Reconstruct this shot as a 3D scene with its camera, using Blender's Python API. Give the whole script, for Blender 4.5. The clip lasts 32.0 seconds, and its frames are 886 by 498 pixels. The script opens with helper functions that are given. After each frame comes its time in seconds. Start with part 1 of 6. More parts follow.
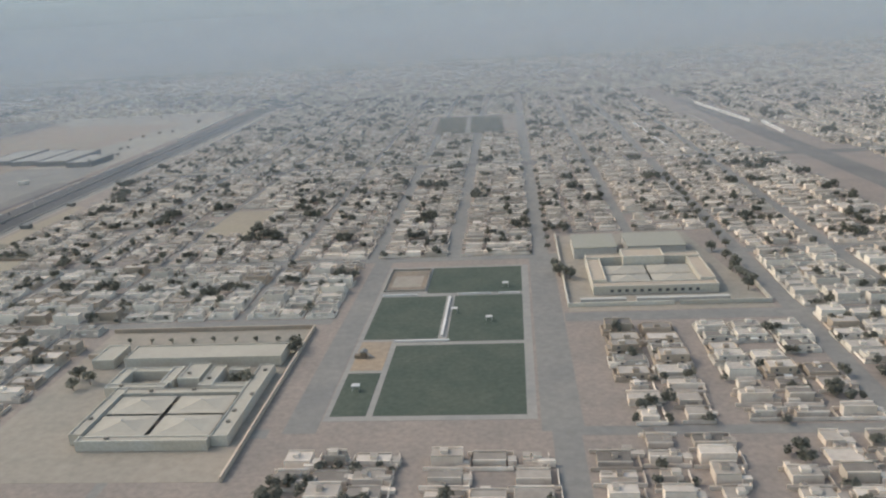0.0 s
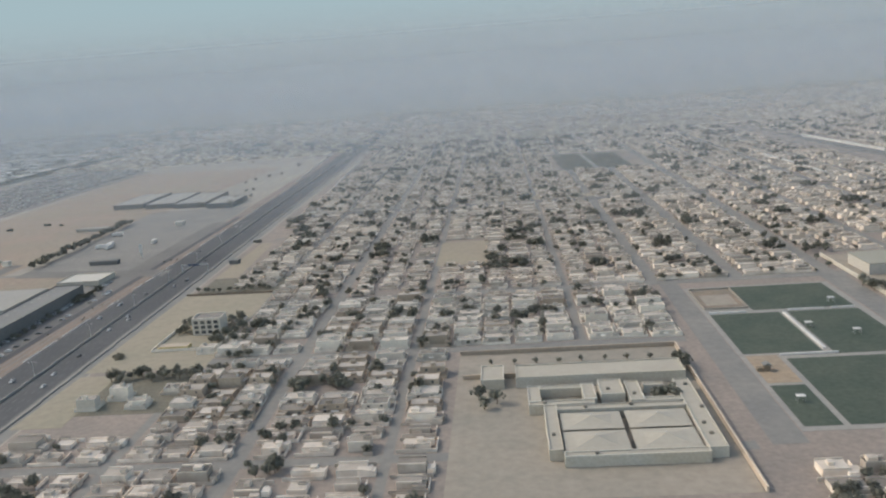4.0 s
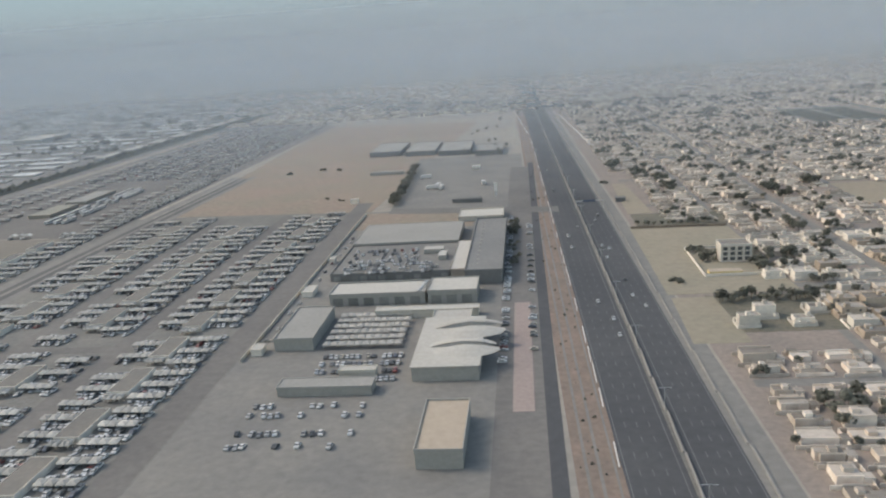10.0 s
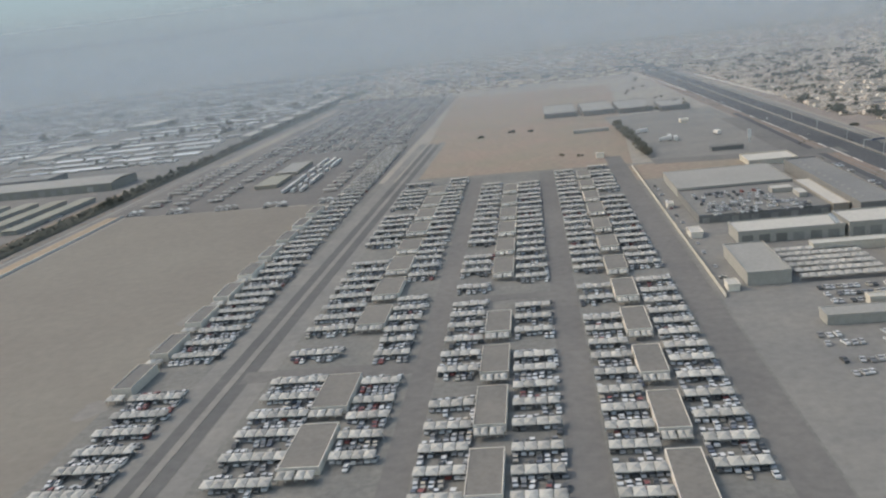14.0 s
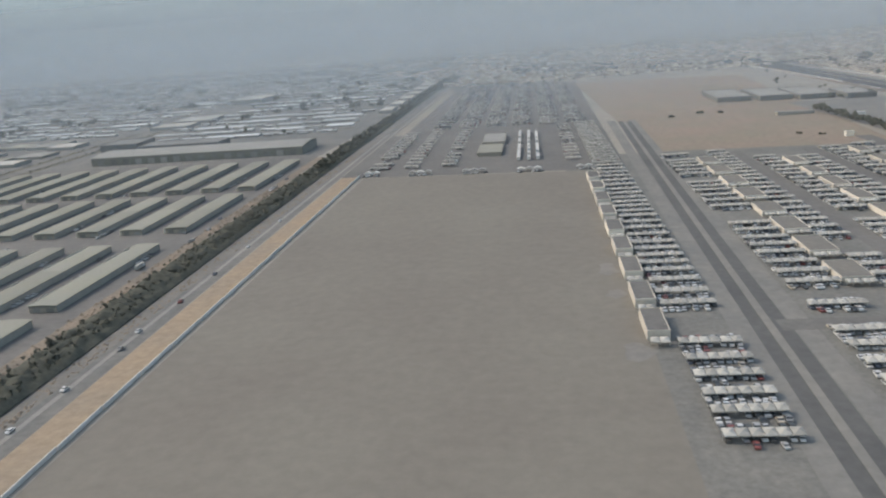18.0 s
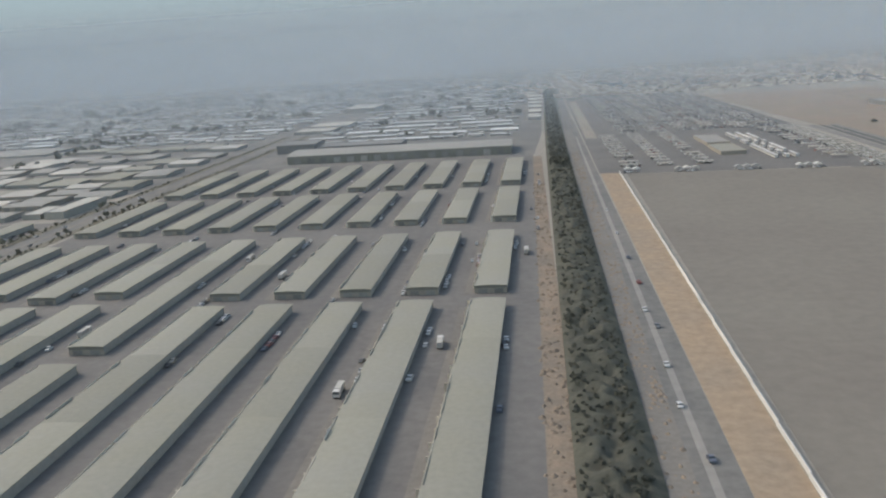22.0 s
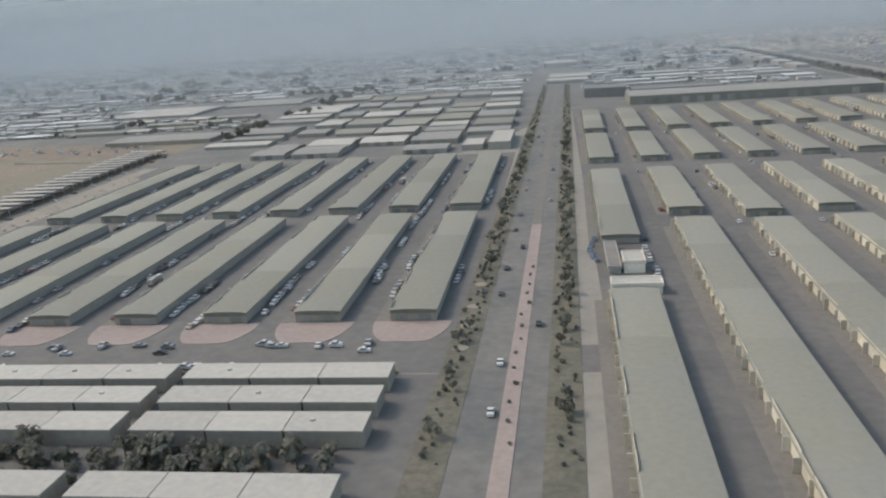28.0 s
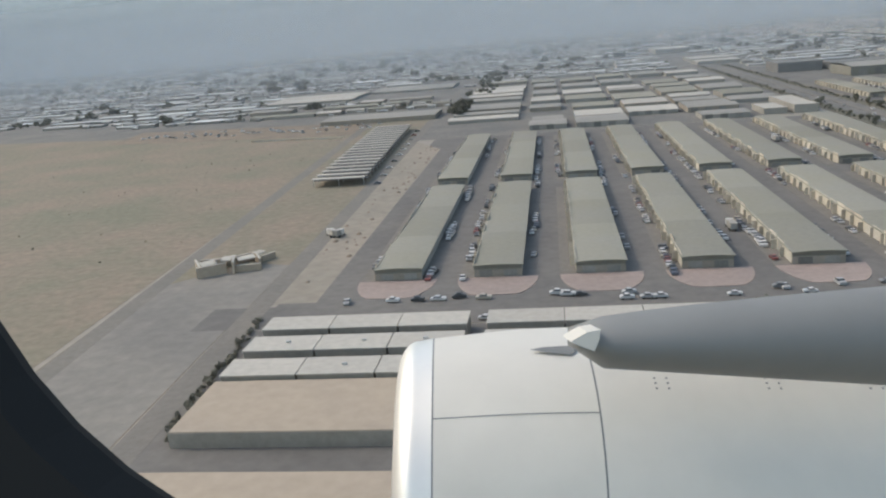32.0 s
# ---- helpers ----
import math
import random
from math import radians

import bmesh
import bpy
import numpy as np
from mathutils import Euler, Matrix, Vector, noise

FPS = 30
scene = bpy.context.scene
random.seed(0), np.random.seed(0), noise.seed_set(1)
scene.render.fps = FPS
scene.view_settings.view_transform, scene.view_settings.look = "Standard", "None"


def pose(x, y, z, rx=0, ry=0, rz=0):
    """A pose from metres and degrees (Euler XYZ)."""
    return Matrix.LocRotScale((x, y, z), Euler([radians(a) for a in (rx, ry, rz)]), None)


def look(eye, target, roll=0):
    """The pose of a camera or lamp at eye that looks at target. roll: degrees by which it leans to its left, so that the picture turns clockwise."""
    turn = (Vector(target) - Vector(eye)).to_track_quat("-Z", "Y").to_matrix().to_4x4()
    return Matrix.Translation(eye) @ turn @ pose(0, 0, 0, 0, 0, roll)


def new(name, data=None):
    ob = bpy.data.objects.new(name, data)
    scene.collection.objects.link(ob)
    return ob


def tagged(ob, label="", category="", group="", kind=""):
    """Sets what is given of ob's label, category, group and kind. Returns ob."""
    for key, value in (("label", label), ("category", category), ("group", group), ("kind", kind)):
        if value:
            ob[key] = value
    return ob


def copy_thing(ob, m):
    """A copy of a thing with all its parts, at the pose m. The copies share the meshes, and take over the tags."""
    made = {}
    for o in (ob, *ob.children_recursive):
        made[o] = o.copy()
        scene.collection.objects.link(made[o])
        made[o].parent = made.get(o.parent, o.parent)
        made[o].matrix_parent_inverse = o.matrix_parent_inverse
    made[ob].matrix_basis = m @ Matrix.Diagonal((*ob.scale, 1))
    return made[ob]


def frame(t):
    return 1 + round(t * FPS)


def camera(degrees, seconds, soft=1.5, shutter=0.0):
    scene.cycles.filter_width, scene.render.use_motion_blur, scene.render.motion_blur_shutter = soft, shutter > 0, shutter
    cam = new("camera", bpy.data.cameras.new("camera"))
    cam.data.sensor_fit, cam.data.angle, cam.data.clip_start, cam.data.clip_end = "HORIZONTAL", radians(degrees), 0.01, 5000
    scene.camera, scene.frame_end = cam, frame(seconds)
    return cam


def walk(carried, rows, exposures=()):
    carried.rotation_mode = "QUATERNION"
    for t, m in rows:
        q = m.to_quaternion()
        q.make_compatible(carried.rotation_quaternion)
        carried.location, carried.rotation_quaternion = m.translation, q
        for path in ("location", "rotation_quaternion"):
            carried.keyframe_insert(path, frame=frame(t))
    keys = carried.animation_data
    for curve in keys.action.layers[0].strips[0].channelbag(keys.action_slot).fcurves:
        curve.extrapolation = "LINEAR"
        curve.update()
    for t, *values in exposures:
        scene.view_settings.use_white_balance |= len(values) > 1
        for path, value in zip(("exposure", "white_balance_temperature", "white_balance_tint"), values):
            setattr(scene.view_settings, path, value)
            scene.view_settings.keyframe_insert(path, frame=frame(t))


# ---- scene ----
# The flight: seconds, eye, target, lean.
cam = camera(57.41, 32.0, soft=2.2)
PATH = [
    (0, (0.00, 0.00, 113.78), (-9.27, 95.61, 85.99), -3.40),
    (0.5, (-17.09, -0.79, 113.08), (-26.60, 95.08, 86.27), -3.75),
    (1, (-34.30, -1.56, 112.38), (-43.28, 94.54, 86.22), -3.91),
    (1.5, (-51.63, -2.31, 111.68), (-60.26, 93.59, 84.70), -4.17),
    (2, (-69.07, -3.05, 110.97), (-76.81, 92.85, 83.72), -4.19),
    (2.5, (-86.63, -3.78, 110.26), (-93.66, 92.51, 84.18), -4.10),
    (3, (-104.29, -4.49, 109.55), (-111.93, 92.34, 85.74), -4.37),
    (3.5, (-122.06, -5.18, 108.83), (-129.84, 91.97, 86.45), -4.51),
    (5.5, (-194.11, -7.82, 105.91), (-203.13, 89.41, 84.36), -3.37),
    (6, (-212.36, -8.44, 105.17), (-221.91, 88.67, 83.30), -3.07),
    (6.5, (-230.69, -9.05, 104.42), (-240.83, 88.24, 83.64), -2.69),
    (7, (-249.10, -9.65, 103.67), (-260.35, 87.66, 83.58), -2.68),
    (7.5, (-267.59, -10.23, 102.91), (-279.34, 86.67, 81.19), -2.78),
    (8, (-286.15, -10.80, 102.14), (-298.12, 85.78, 79.12), -3.04),
    (8.5, (-304.79, -11.35, 101.37), (-315.97, 85.20, 77.87), -2.97),
    (9, (-323.49, -11.89, 100.59), (-334.97, 84.49, 76.54), -3.35),
    (9.5, (-342.26, -12.42, 99.80), (-352.37, 83.62, 73.83), -3.11),
    (10, (-361.09, -12.93, 99.00), (-371.86, 83.35, 74.22), -4.02),
    (10.5, (-379.99, -13.43, 98.20), (-390.83, 83.47, 75.98), -4.11),
    (11, (-398.93, -13.91, 97.39), (-409.89, 82.53, 73.33), -4.01),
    (11.5, (-417.93, -14.39, 96.57), (-428.18, 81.59, 70.42), -3.99),
    (12, (-436.98, -14.84, 95.74), (-447.20, 81.39, 70.55), -3.77),
    (12.5, (-456.07, -15.29, 94.90), (-467.44, 81.19, 71.17), -4.12),
    (13, (-475.21, -15.72, 94.05), (-486.46, 80.38, 68.79), -6.39),
    (13.5, (-494.38, -16.14, 93.20), (-506.81, 79.61, 67.17), -6.51),
    (14, (-513.59, -16.55, 92.33), (-526.12, 79.04, 65.76), -6.77),
    (14.5, (-532.84, -16.94, 91.45), (-545.17, 78.47, 64.16), -7.07),
    (16.5, (-610.07, -18.39, 87.85), (-619.82, 78.28, 64.19), -3.93),
    (17, (-629.28, -18.61, 86.85), (-639.83, 77.66, 61.91), -4.16),
    (17.5, (-648.52, -18.82, 85.83), (-659.40, 77.05, 59.54), -4.39),
    (18, (-667.76, -19.02, 84.80), (-679.36, 76.63, 58.04), -4.41),
    (18.5, (-687.00, -19.19, 83.77), (-699.23, 76.32, 56.77), -4.22),
    (19, (-706.24, -19.35, 82.72), (-718.15, 76.15, 55.56), -3.86),
    (19.5, (-725.48, -19.49, 81.65), (-738.78, 76.17, 55.74), -4.05),
    (20, (-744.72, -19.61, 80.58), (-757.65, 75.96, 54.14), -4.05),
    (20.5, (-763.95, -19.73, 79.49), (-776.52, 75.10, 50.33), -4.29),
    (21, (-783.17, -19.82, 78.39), (-794.86, 75.42, 50.24), -4.14),
    (21.5, (-802.38, -19.89, 77.28), (-814.14, 76.42, 53.08), -3.90),
    (22, (-821.57, -19.96, 76.16), (-832.93, 76.45, 52.15), -3.79),
    (22.5, (-840.74, -20.01, 75.02), (-852.01, 76.07, 49.69), -3.62),
    (23, (-859.88, -20.03, 73.88), (-870.50, 75.91, 47.77), -3.79),
    (23.5, (-879.00, -20.04, 72.71), (-890.52, 75.65, 46.05), -4.22),
    (24, (-898.08, -20.05, 71.53), (-909.37, 75.59, 44.60), -4.09),
    (24.5, (-917.14, -20.04, 70.34), (-928.72, 75.69, 43.83), -4.54),
    (25, (-936.15, -20.01, 69.14), (-946.85, 75.51, 41.56), -4.09),
    (25.5, (-955.13, -19.97, 67.92), (-965.58, 75.78, 41.04), -4.67),
    (27.5, (-1030.59, -19.66, 62.92), (-1043.88, 76.06, 37.18), -3.26),
    (28, (-1049.28, -19.69, 61.67), (-1064.02, 75.59, 35.13), -3.99),
    (28.5, (-1067.98, -19.76, 60.42), (-1082.43, 75.56, 33.87), -3.64),
    (29, (-1086.72, -19.88, 59.18), (-1101.62, 75.49, 33.05), -3.41),
    (29.5, (-1105.46, -20.02, 57.93), (-1120.70, 75.45, 32.34), -3.68),
    (30, (-1124.22, -20.19, 56.70), (-1138.99, 74.72, 28.89), -3.87),
    (30.5, (-1142.99, -20.42, 55.44), (-1156.45, 74.33, 26.44), -3.81),
    (31, (-1161.77, -20.67, 54.21), (-1175.45, 74.72, 27.52), -4.15),
    (31.5, (-1180.55, -20.96, 52.97), (-1195.07, 74.73, 27.82), -4.60),
    (32, (-1199.33, -21.29, 51.74), (-1213.46, 74.22, 25.69), -4.84),
]
walk(cam, [(t, look(eye, target, roll)) for t, eye, target, roll in PATH])

# ---- light: dusty midday, sun in the west, half veiled ----
SUN_ELEV, SUN_AZ = 41.0, -78.0  # degrees; azimuth from +y towards +x
sun_way = Vector((math.sin(radians(SUN_AZ)) * math.cos(radians(SUN_ELEV)), math.cos(radians(SUN_AZ)) * math.cos(radians(SUN_ELEV)), math.sin(radians(SUN_ELEV))))
world = bpy.data.worlds.new("dusty_sky")
scene.world = world
world.use_nodes = True
wn, wl = world.node_tree.nodes, world.node_tree.links
sky = wn.new("ShaderNodeTexSky")
sky.sky_type = "NISHITA"
sky.sun_disc = False
sky.sun_elevation, sky.sun_rotation = radians(SUN_ELEV), radians(SUN_AZ)
sky.air_density, sky.dust_density, sky.ozone_density = 1.0, 2.0, 1.0
dust = wn.new("ShaderNodeMix")  # airborne dust takes the blue out of the sky's light
dust.data_type, dust.blend_type = "RGBA", "MULTIPLY"
dust.inputs["Factor"].default_value, dust.inputs["B"].default_value = 1.0, (1.045, 1.0, 0.855, 1)
wl.new(sky.outputs["Color"], dust.inputs["A"])
wl.new(dust.outputs["Result"], wn["Background"].inputs["Color"])
wn["Background"].inputs["Strength"].default_value = 0.15
sun = new("sun", bpy.data.lights.new("sun", "SUN"))
sun.data.energy, sun.data.angle, sun.data.color = 0.52, radians(5.0), (1.0, 0.975, 0.935)
sun.matrix_world = look(sun_way * 900, (0, 0, 0))
scene.view_settings.exposure = 1.0

# ---- materials ----
def material(name, base, rough=0.85, var=0.12, scale=0.3, fine=4.0, second=None, metal=0.0, bump=0.0, island=0.0, rand=0.0, blotch=0.45, spec=0.3, through_light=0.0):
    """Two scales of mottling round a base colour; rand varies it from object to object, island from piece to piece."""
    m = bpy.data.materials.new(name)
    m.use_nodes = True
    n, l = m.node_tree.nodes, m.node_tree.links
    b = n["Principled BSDF"]
    b.inputs["Roughness"].default_value, b.inputs["Metallic"].default_value = rough, metal
    b.inputs["Specular IOR Level"].default_value = spec
    geo = n.new("ShaderNodeNewGeometry")
    big, small = n.new("ShaderNodeTexNoise"), n.new("ShaderNodeTexNoise")
    for tex, s, d in ((big, scale * 0.12, 6), (small, fine * 0.35, 3)):
        tex.inputs["Scale"].default_value, tex.inputs["Detail"].default_value, tex.inputs["Roughness"].default_value = s, d, 0.62
        l.new(geo.outputs["Position"], tex.inputs["Vector"])
    ramp = n.new("ShaderNodeMapRange")
    ramp.inputs["From Min"].default_value, ramp.inputs["From Max"].default_value = blotch - 0.1, blotch + 0.2
    l.new(big.outputs["Fac"], ramp.inputs["Value"])
    mix = n.new("ShaderNodeMix")
    mix.data_type = "RGBA"
    other = second or tuple(min(1.0, c * (1 + 2.2 * var)) for c in base)
    mix.inputs["A"].default_value, mix.inputs["B"].default_value = (*base, 1), (*other, 1)
    l.new(ramp.outputs["Result"], mix.inputs["Factor"])
    hsv = n.new("ShaderNodeHueSaturation")
    l.new(mix.outputs["Result"], hsv.inputs["Color"])
    total = n.new("ShaderNodeMapRange")
    total.inputs["From Min"].default_value, total.inputs["From Max"].default_value = 0.25, 0.75
    total.inputs["To Min"].default_value, total.inputs["To Max"].default_value = 1 - var, 1 + var
    l.new(small.outputs["Fac"], total.inputs["Value"])
    value = total.outputs["Result"]
    for amount, source in ((rand, ("ShaderNodeObjectInfo", "Random")), (island, ("ShaderNodeNewGeometry", "Random Per Island"))):
        if amount:
            info, span, mul = n.new(source[0]), n.new("ShaderNodeMapRange"), n.new("ShaderNodeMath")
            span.inputs["To Min"].default_value, span.inputs["To Max"].default_value = 1 - amount, 1 + amount
            mul.operation = "MULTIPLY"
            l.new(info.outputs[source[1]], span.inputs["Value"])
            l.new(span.outputs["Result"], mul.inputs[0])
            l.new(value, mul.inputs[1])
            value = mul.outputs["Value"]
    l.new(value, hsv.inputs["Value"])
    l.new(hsv.outputs["Color"], b.inputs["Base Color"])
    if through_light:  # thin leaves pass part of the light on
        thin, both = n.new("ShaderNodeBsdfTranslucent"), n.new("ShaderNodeMixShader")
        both.inputs["Fac"].default_value = through_light
        l.new(hsv.outputs["Color"], thin.inputs["Color"])
        l.new(b.outputs["BSDF"], both.inputs[1])
        l.new(thin.outputs["BSDF"], both.inputs[2])
        l.new(both.outputs["Shader"], n["Material Output"].inputs["Surface"])
    if bump:
        bp = n.new("ShaderNodeBump")
        bp.inputs["Strength"].default_value, bp.inputs["Distance"].default_value = bump, 0.3
        l.new(small.outputs["Fac"], bp.inputs["Height"])
        l.new(bp.outputs["Normal"], b.inputs["Normal"])
    return m


M = {
    "desert": material("desert_soil", (0.235, 0.215, 0.185), scale=0.06, fine=0.6, var=0.14, second=(0.29, 0.255, 0.21)),
    "sand": material("beige_sand", (0.228, 0.204, 0.166), scale=0.16, fine=0.8, var=0.14, second=(0.28, 0.236, 0.187), bump=0.1),
    "orange": material("orange_sand", (0.3, 0.22, 0.146), scale=0.3, fine=1.0, var=0.18, second=(0.255, 0.2, 0.145)),
    "field_sand": material("pinkish_field_sand", (0.22, 0.187, 0.14), scale=0.2, fine=0.7, var=0.16, second=(0.25, 0.188, 0.146), bump=0.1),
    "plot_sand": material("beige_plot_sand", (0.27, 0.228, 0.165), scale=0.2, fine=0.9, var=0.12, second=(0.25, 0.21, 0.16)),
    "lot_olive": material("olive_beige_bare_lot", (0.235, 0.207, 0.152), scale=0.35, fine=0.9, var=0.12, second=(0.27, 0.228, 0.168)),
    "shed_wall": material("grey_shed_wall", (0.30, 0.28, 0.25), scale=0.5, fine=1.5, var=0.12, island=0.3),
    "scrub": material("grey_green_scrub", (0.1, 0.101, 0.08), scale=1.5, fine=2.0, var=0.2, second=(0.122, 0.117, 0.092), through_light=0.35),
    "gable_sheet": material("grey_green_gable_sheet", (0.165, 0.158, 0.132), rough=0.75, scale=0.6, fine=2.0, var=0.1),
    "deck": material("dark_deck_wall", (0.15, 0.146, 0.138), scale=0.5, fine=2.0, var=0.12, second=(0.18, 0.172, 0.16)),
    "industrial": material("oily_industrial_ground", (0.13, 0.125, 0.116), scale=0.3, fine=1.0, var=0.18, second=(0.18, 0.165, 0.146)),
    "olive_sand": material("scrubby_olive_sand", (0.172, 0.16, 0.113), scale=0.2, fine=1.2, var=0.2, second=(0.226, 0.178, 0.134)),
    "brown": material("brown_spoil_earth", (0.165, 0.135, 0.105), scale=0.8, fine=2.5, var=0.22, second=(0.235, 0.18, 0.13), bump=0.5),
    "lot": material("grey_levelled_gravel", (0.168, 0.147, 0.122), scale=0.16, fine=0.7, var=0.1, second=(0.188, 0.168, 0.138)),
    "yard": material("dusty_grey_yard", (0.175, 0.163, 0.147), scale=0.25, fine=1.0, var=0.14, second=(0.225, 0.205, 0.178)),
    "asphalt": material("worn_asphalt", (0.06, 0.06, 0.062), scale=0.15, fine=1.0, var=0.12, second=(0.078, 0.077, 0.077)),
    "market_road": material("worn_market_asphalt", (0.09, 0.087, 0.083), scale=0.25, fine=1.0, var=0.14, second=(0.118, 0.112, 0.104)),
    "road": material("dusty_asphalt", (0.126, 0.117, 0.108), scale=0.2, fine=1.0, var=0.14, second=(0.16, 0.147, 0.132)),
    "pale_road": material("sand_blown_road", (0.22, 0.208, 0.19), scale=0.3, fine=1.0, var=0.1, second=(0.26, 0.238, 0.208)),
    "street": material("dusty_side_street", (0.165, 0.156, 0.143), scale=0.3, fine=1.0, var=0.14, second=(0.205, 0.19, 0.167)),
    "pink": material("pinkish_paving", (0.27, 0.215, 0.19), scale=0.4, fine=2.0, var=0.12, second=(0.31, 0.245, 0.215)),
    "verge": material("reddish_scrubby_verge", (0.165, 0.13, 0.104), scale=0.7, fine=1.5, var=0.2, second=(0.215, 0.157, 0.123)),
    "white_line": material("worn_road_paint", (0.122, 0.122, 0.12), scale=0.8, fine=3.0, var=0.15),
    "kerb": material("pale_concrete", (0.45, 0.43, 0.40), scale=0.5, fine=2.0, var=0.12),
    "grass": material("watered_turf", (0.05, 0.064, 0.047), scale=0.5, fine=1.5, var=0.2, second=(0.07, 0.08, 0.058)),
    "court": material("brown_grey_paving", (0.155, 0.142, 0.125), scale=0.5, fine=2.0, var=0.14, second=(0.185, 0.166, 0.142)),
    "market": material("oily_market_gravel", (0.142, 0.136, 0.123), scale=0.6, fine=1.6, var=0.2, second=(0.185, 0.172, 0.15)),
    "planting": material("dry_planted_soil", (0.11, 0.104, 0.078), scale=0.8, fine=2.0, var=0.25, second=(0.155, 0.135, 0.1)),
    "marsh": material("dark_ditch_scrub", (0.075, 0.08, 0.062), scale=0.6, fine=1.2, var=0.3, second=(0.075, 0.083, 0.06)),
    "leaf": material("dusty_leaves", (0.18, 0.176, 0.14), scale=2.0, fine=3.0, var=0.2, rand=0.25, second=(0.2, 0.194, 0.158), through_light=0.5),
    "bark": material("grey_bark", (0.14, 0.11, 0.08), scale=4.0, fine=10.0, var=0.2),
    "city_soil": material("dusty_plot_soil", (0.205, 0.172, 0.146), scale=0.4, fine=1.5, var=0.18, second=(0.245, 0.2, 0.166)),
    "roof_dark": material("dark_flat_roof", (0.165, 0.16, 0.152), scale=0.4, fine=2.0, var=0.12, second=(0.195, 0.187, 0.173)),
    "roof_grey": material("grey_flat_roof", (0.25, 0.238, 0.215), scale=0.4, fine=2.0, var=0.1, second=(0.28, 0.262, 0.235)),
    "block": material("dusty_buff_blockwork", (0.30, 0.265, 0.22), scale=0.7, fine=3.0, var=0.12, second=(0.26, 0.23, 0.19)),
    "roof_green": material("grey_green_roof_sheet", (0.243, 0.228, 0.18), rough=0.85, scale=0.35, fine=2.0, var=0.07, rand=0.11, second=(0.245, 0.232, 0.195)),
    "wall_grey": material("grey_wall_sheet", (0.28, 0.265, 0.235), rough=0.7, scale=0.6, fine=2.0, var=0.1, second=(0.31, 0.29, 0.255)),
    "wall_cream": material("cream_rendered_block", (0.45, 0.42, 0.36), scale=0.7, fine=3.0, var=0.12, rand=0.15, second=(0.44, 0.39, 0.31)),
    "door_grey": material("painted_steel_shutter", (0.18, 0.172, 0.155), rough=0.5, scale=1.0, fine=5.0, var=0.15, rand=0.3),
    "roof_pale": material("pale_flat_roof", (0.41, 0.382, 0.335), scale=0.5, fine=2.0, var=0.1, second=(0.40, 0.37, 0.325), rand=0.08),
    "roof_tan": material("tan_flat_roof", (0.38, 0.31, 0.235), scale=0.4, fine=1.5, var=0.08, second=(0.34, 0.28, 0.22)),
    "house_white": material("off_white_render", (0.60, 0.54, 0.455), scale=0.8, fine=2.5, var=0.12, rand=0.25, second=(0.57, 0.51, 0.43)),
    "house_tan": material("tan_render", (0.42, 0.34, 0.26), scale=0.8, fine=2.5, var=0.12, rand=0.2, second=(0.36, 0.29, 0.22)),
    "house_roof": material("dusty_flat_roof", (0.335, 0.292, 0.246), scale=0.8, fine=2.5, var=0.16, rand=0.5, second=(0.28, 0.245, 0.21)),
    "canopy_sheet": material("weathered_sheet_awning", (0.40, 0.385, 0.35), rough=0.7, scale=0.8, fine=2.5, var=0.12, rand=0.35),
    "glass_dark": material("dark_window_glass", (0.05, 0.052, 0.055), rough=0.3, var=0.05, spec=0.6),
    "far_mix": material("far_buildings", (0.66, 0.58, 0.49), scale=1.2, fine=1.5, var=0.1, island=0.38, second=(0.52, 0.425, 0.335)),
    "far_roof": material("far_shed_roofs", (0.40, 0.398, 0.385), rough=0.7, scale=0.4, fine=1.5, var=0.1, island=0.38),
    "roof_mix": material("far_house_roofs", (0.345, 0.30, 0.252), scale=1.2, fine=1.5, var=0.12, island=0.62, second=(0.285, 0.245, 0.205)),
    "steel": material("galvanised_steel", (0.40, 0.40, 0.39), rough=0.45, var=0.08, scale=1.0, metal=0.6),
    "tyre": material("black_rubber", (0.02, 0.02, 0.02), var=0.1),
}


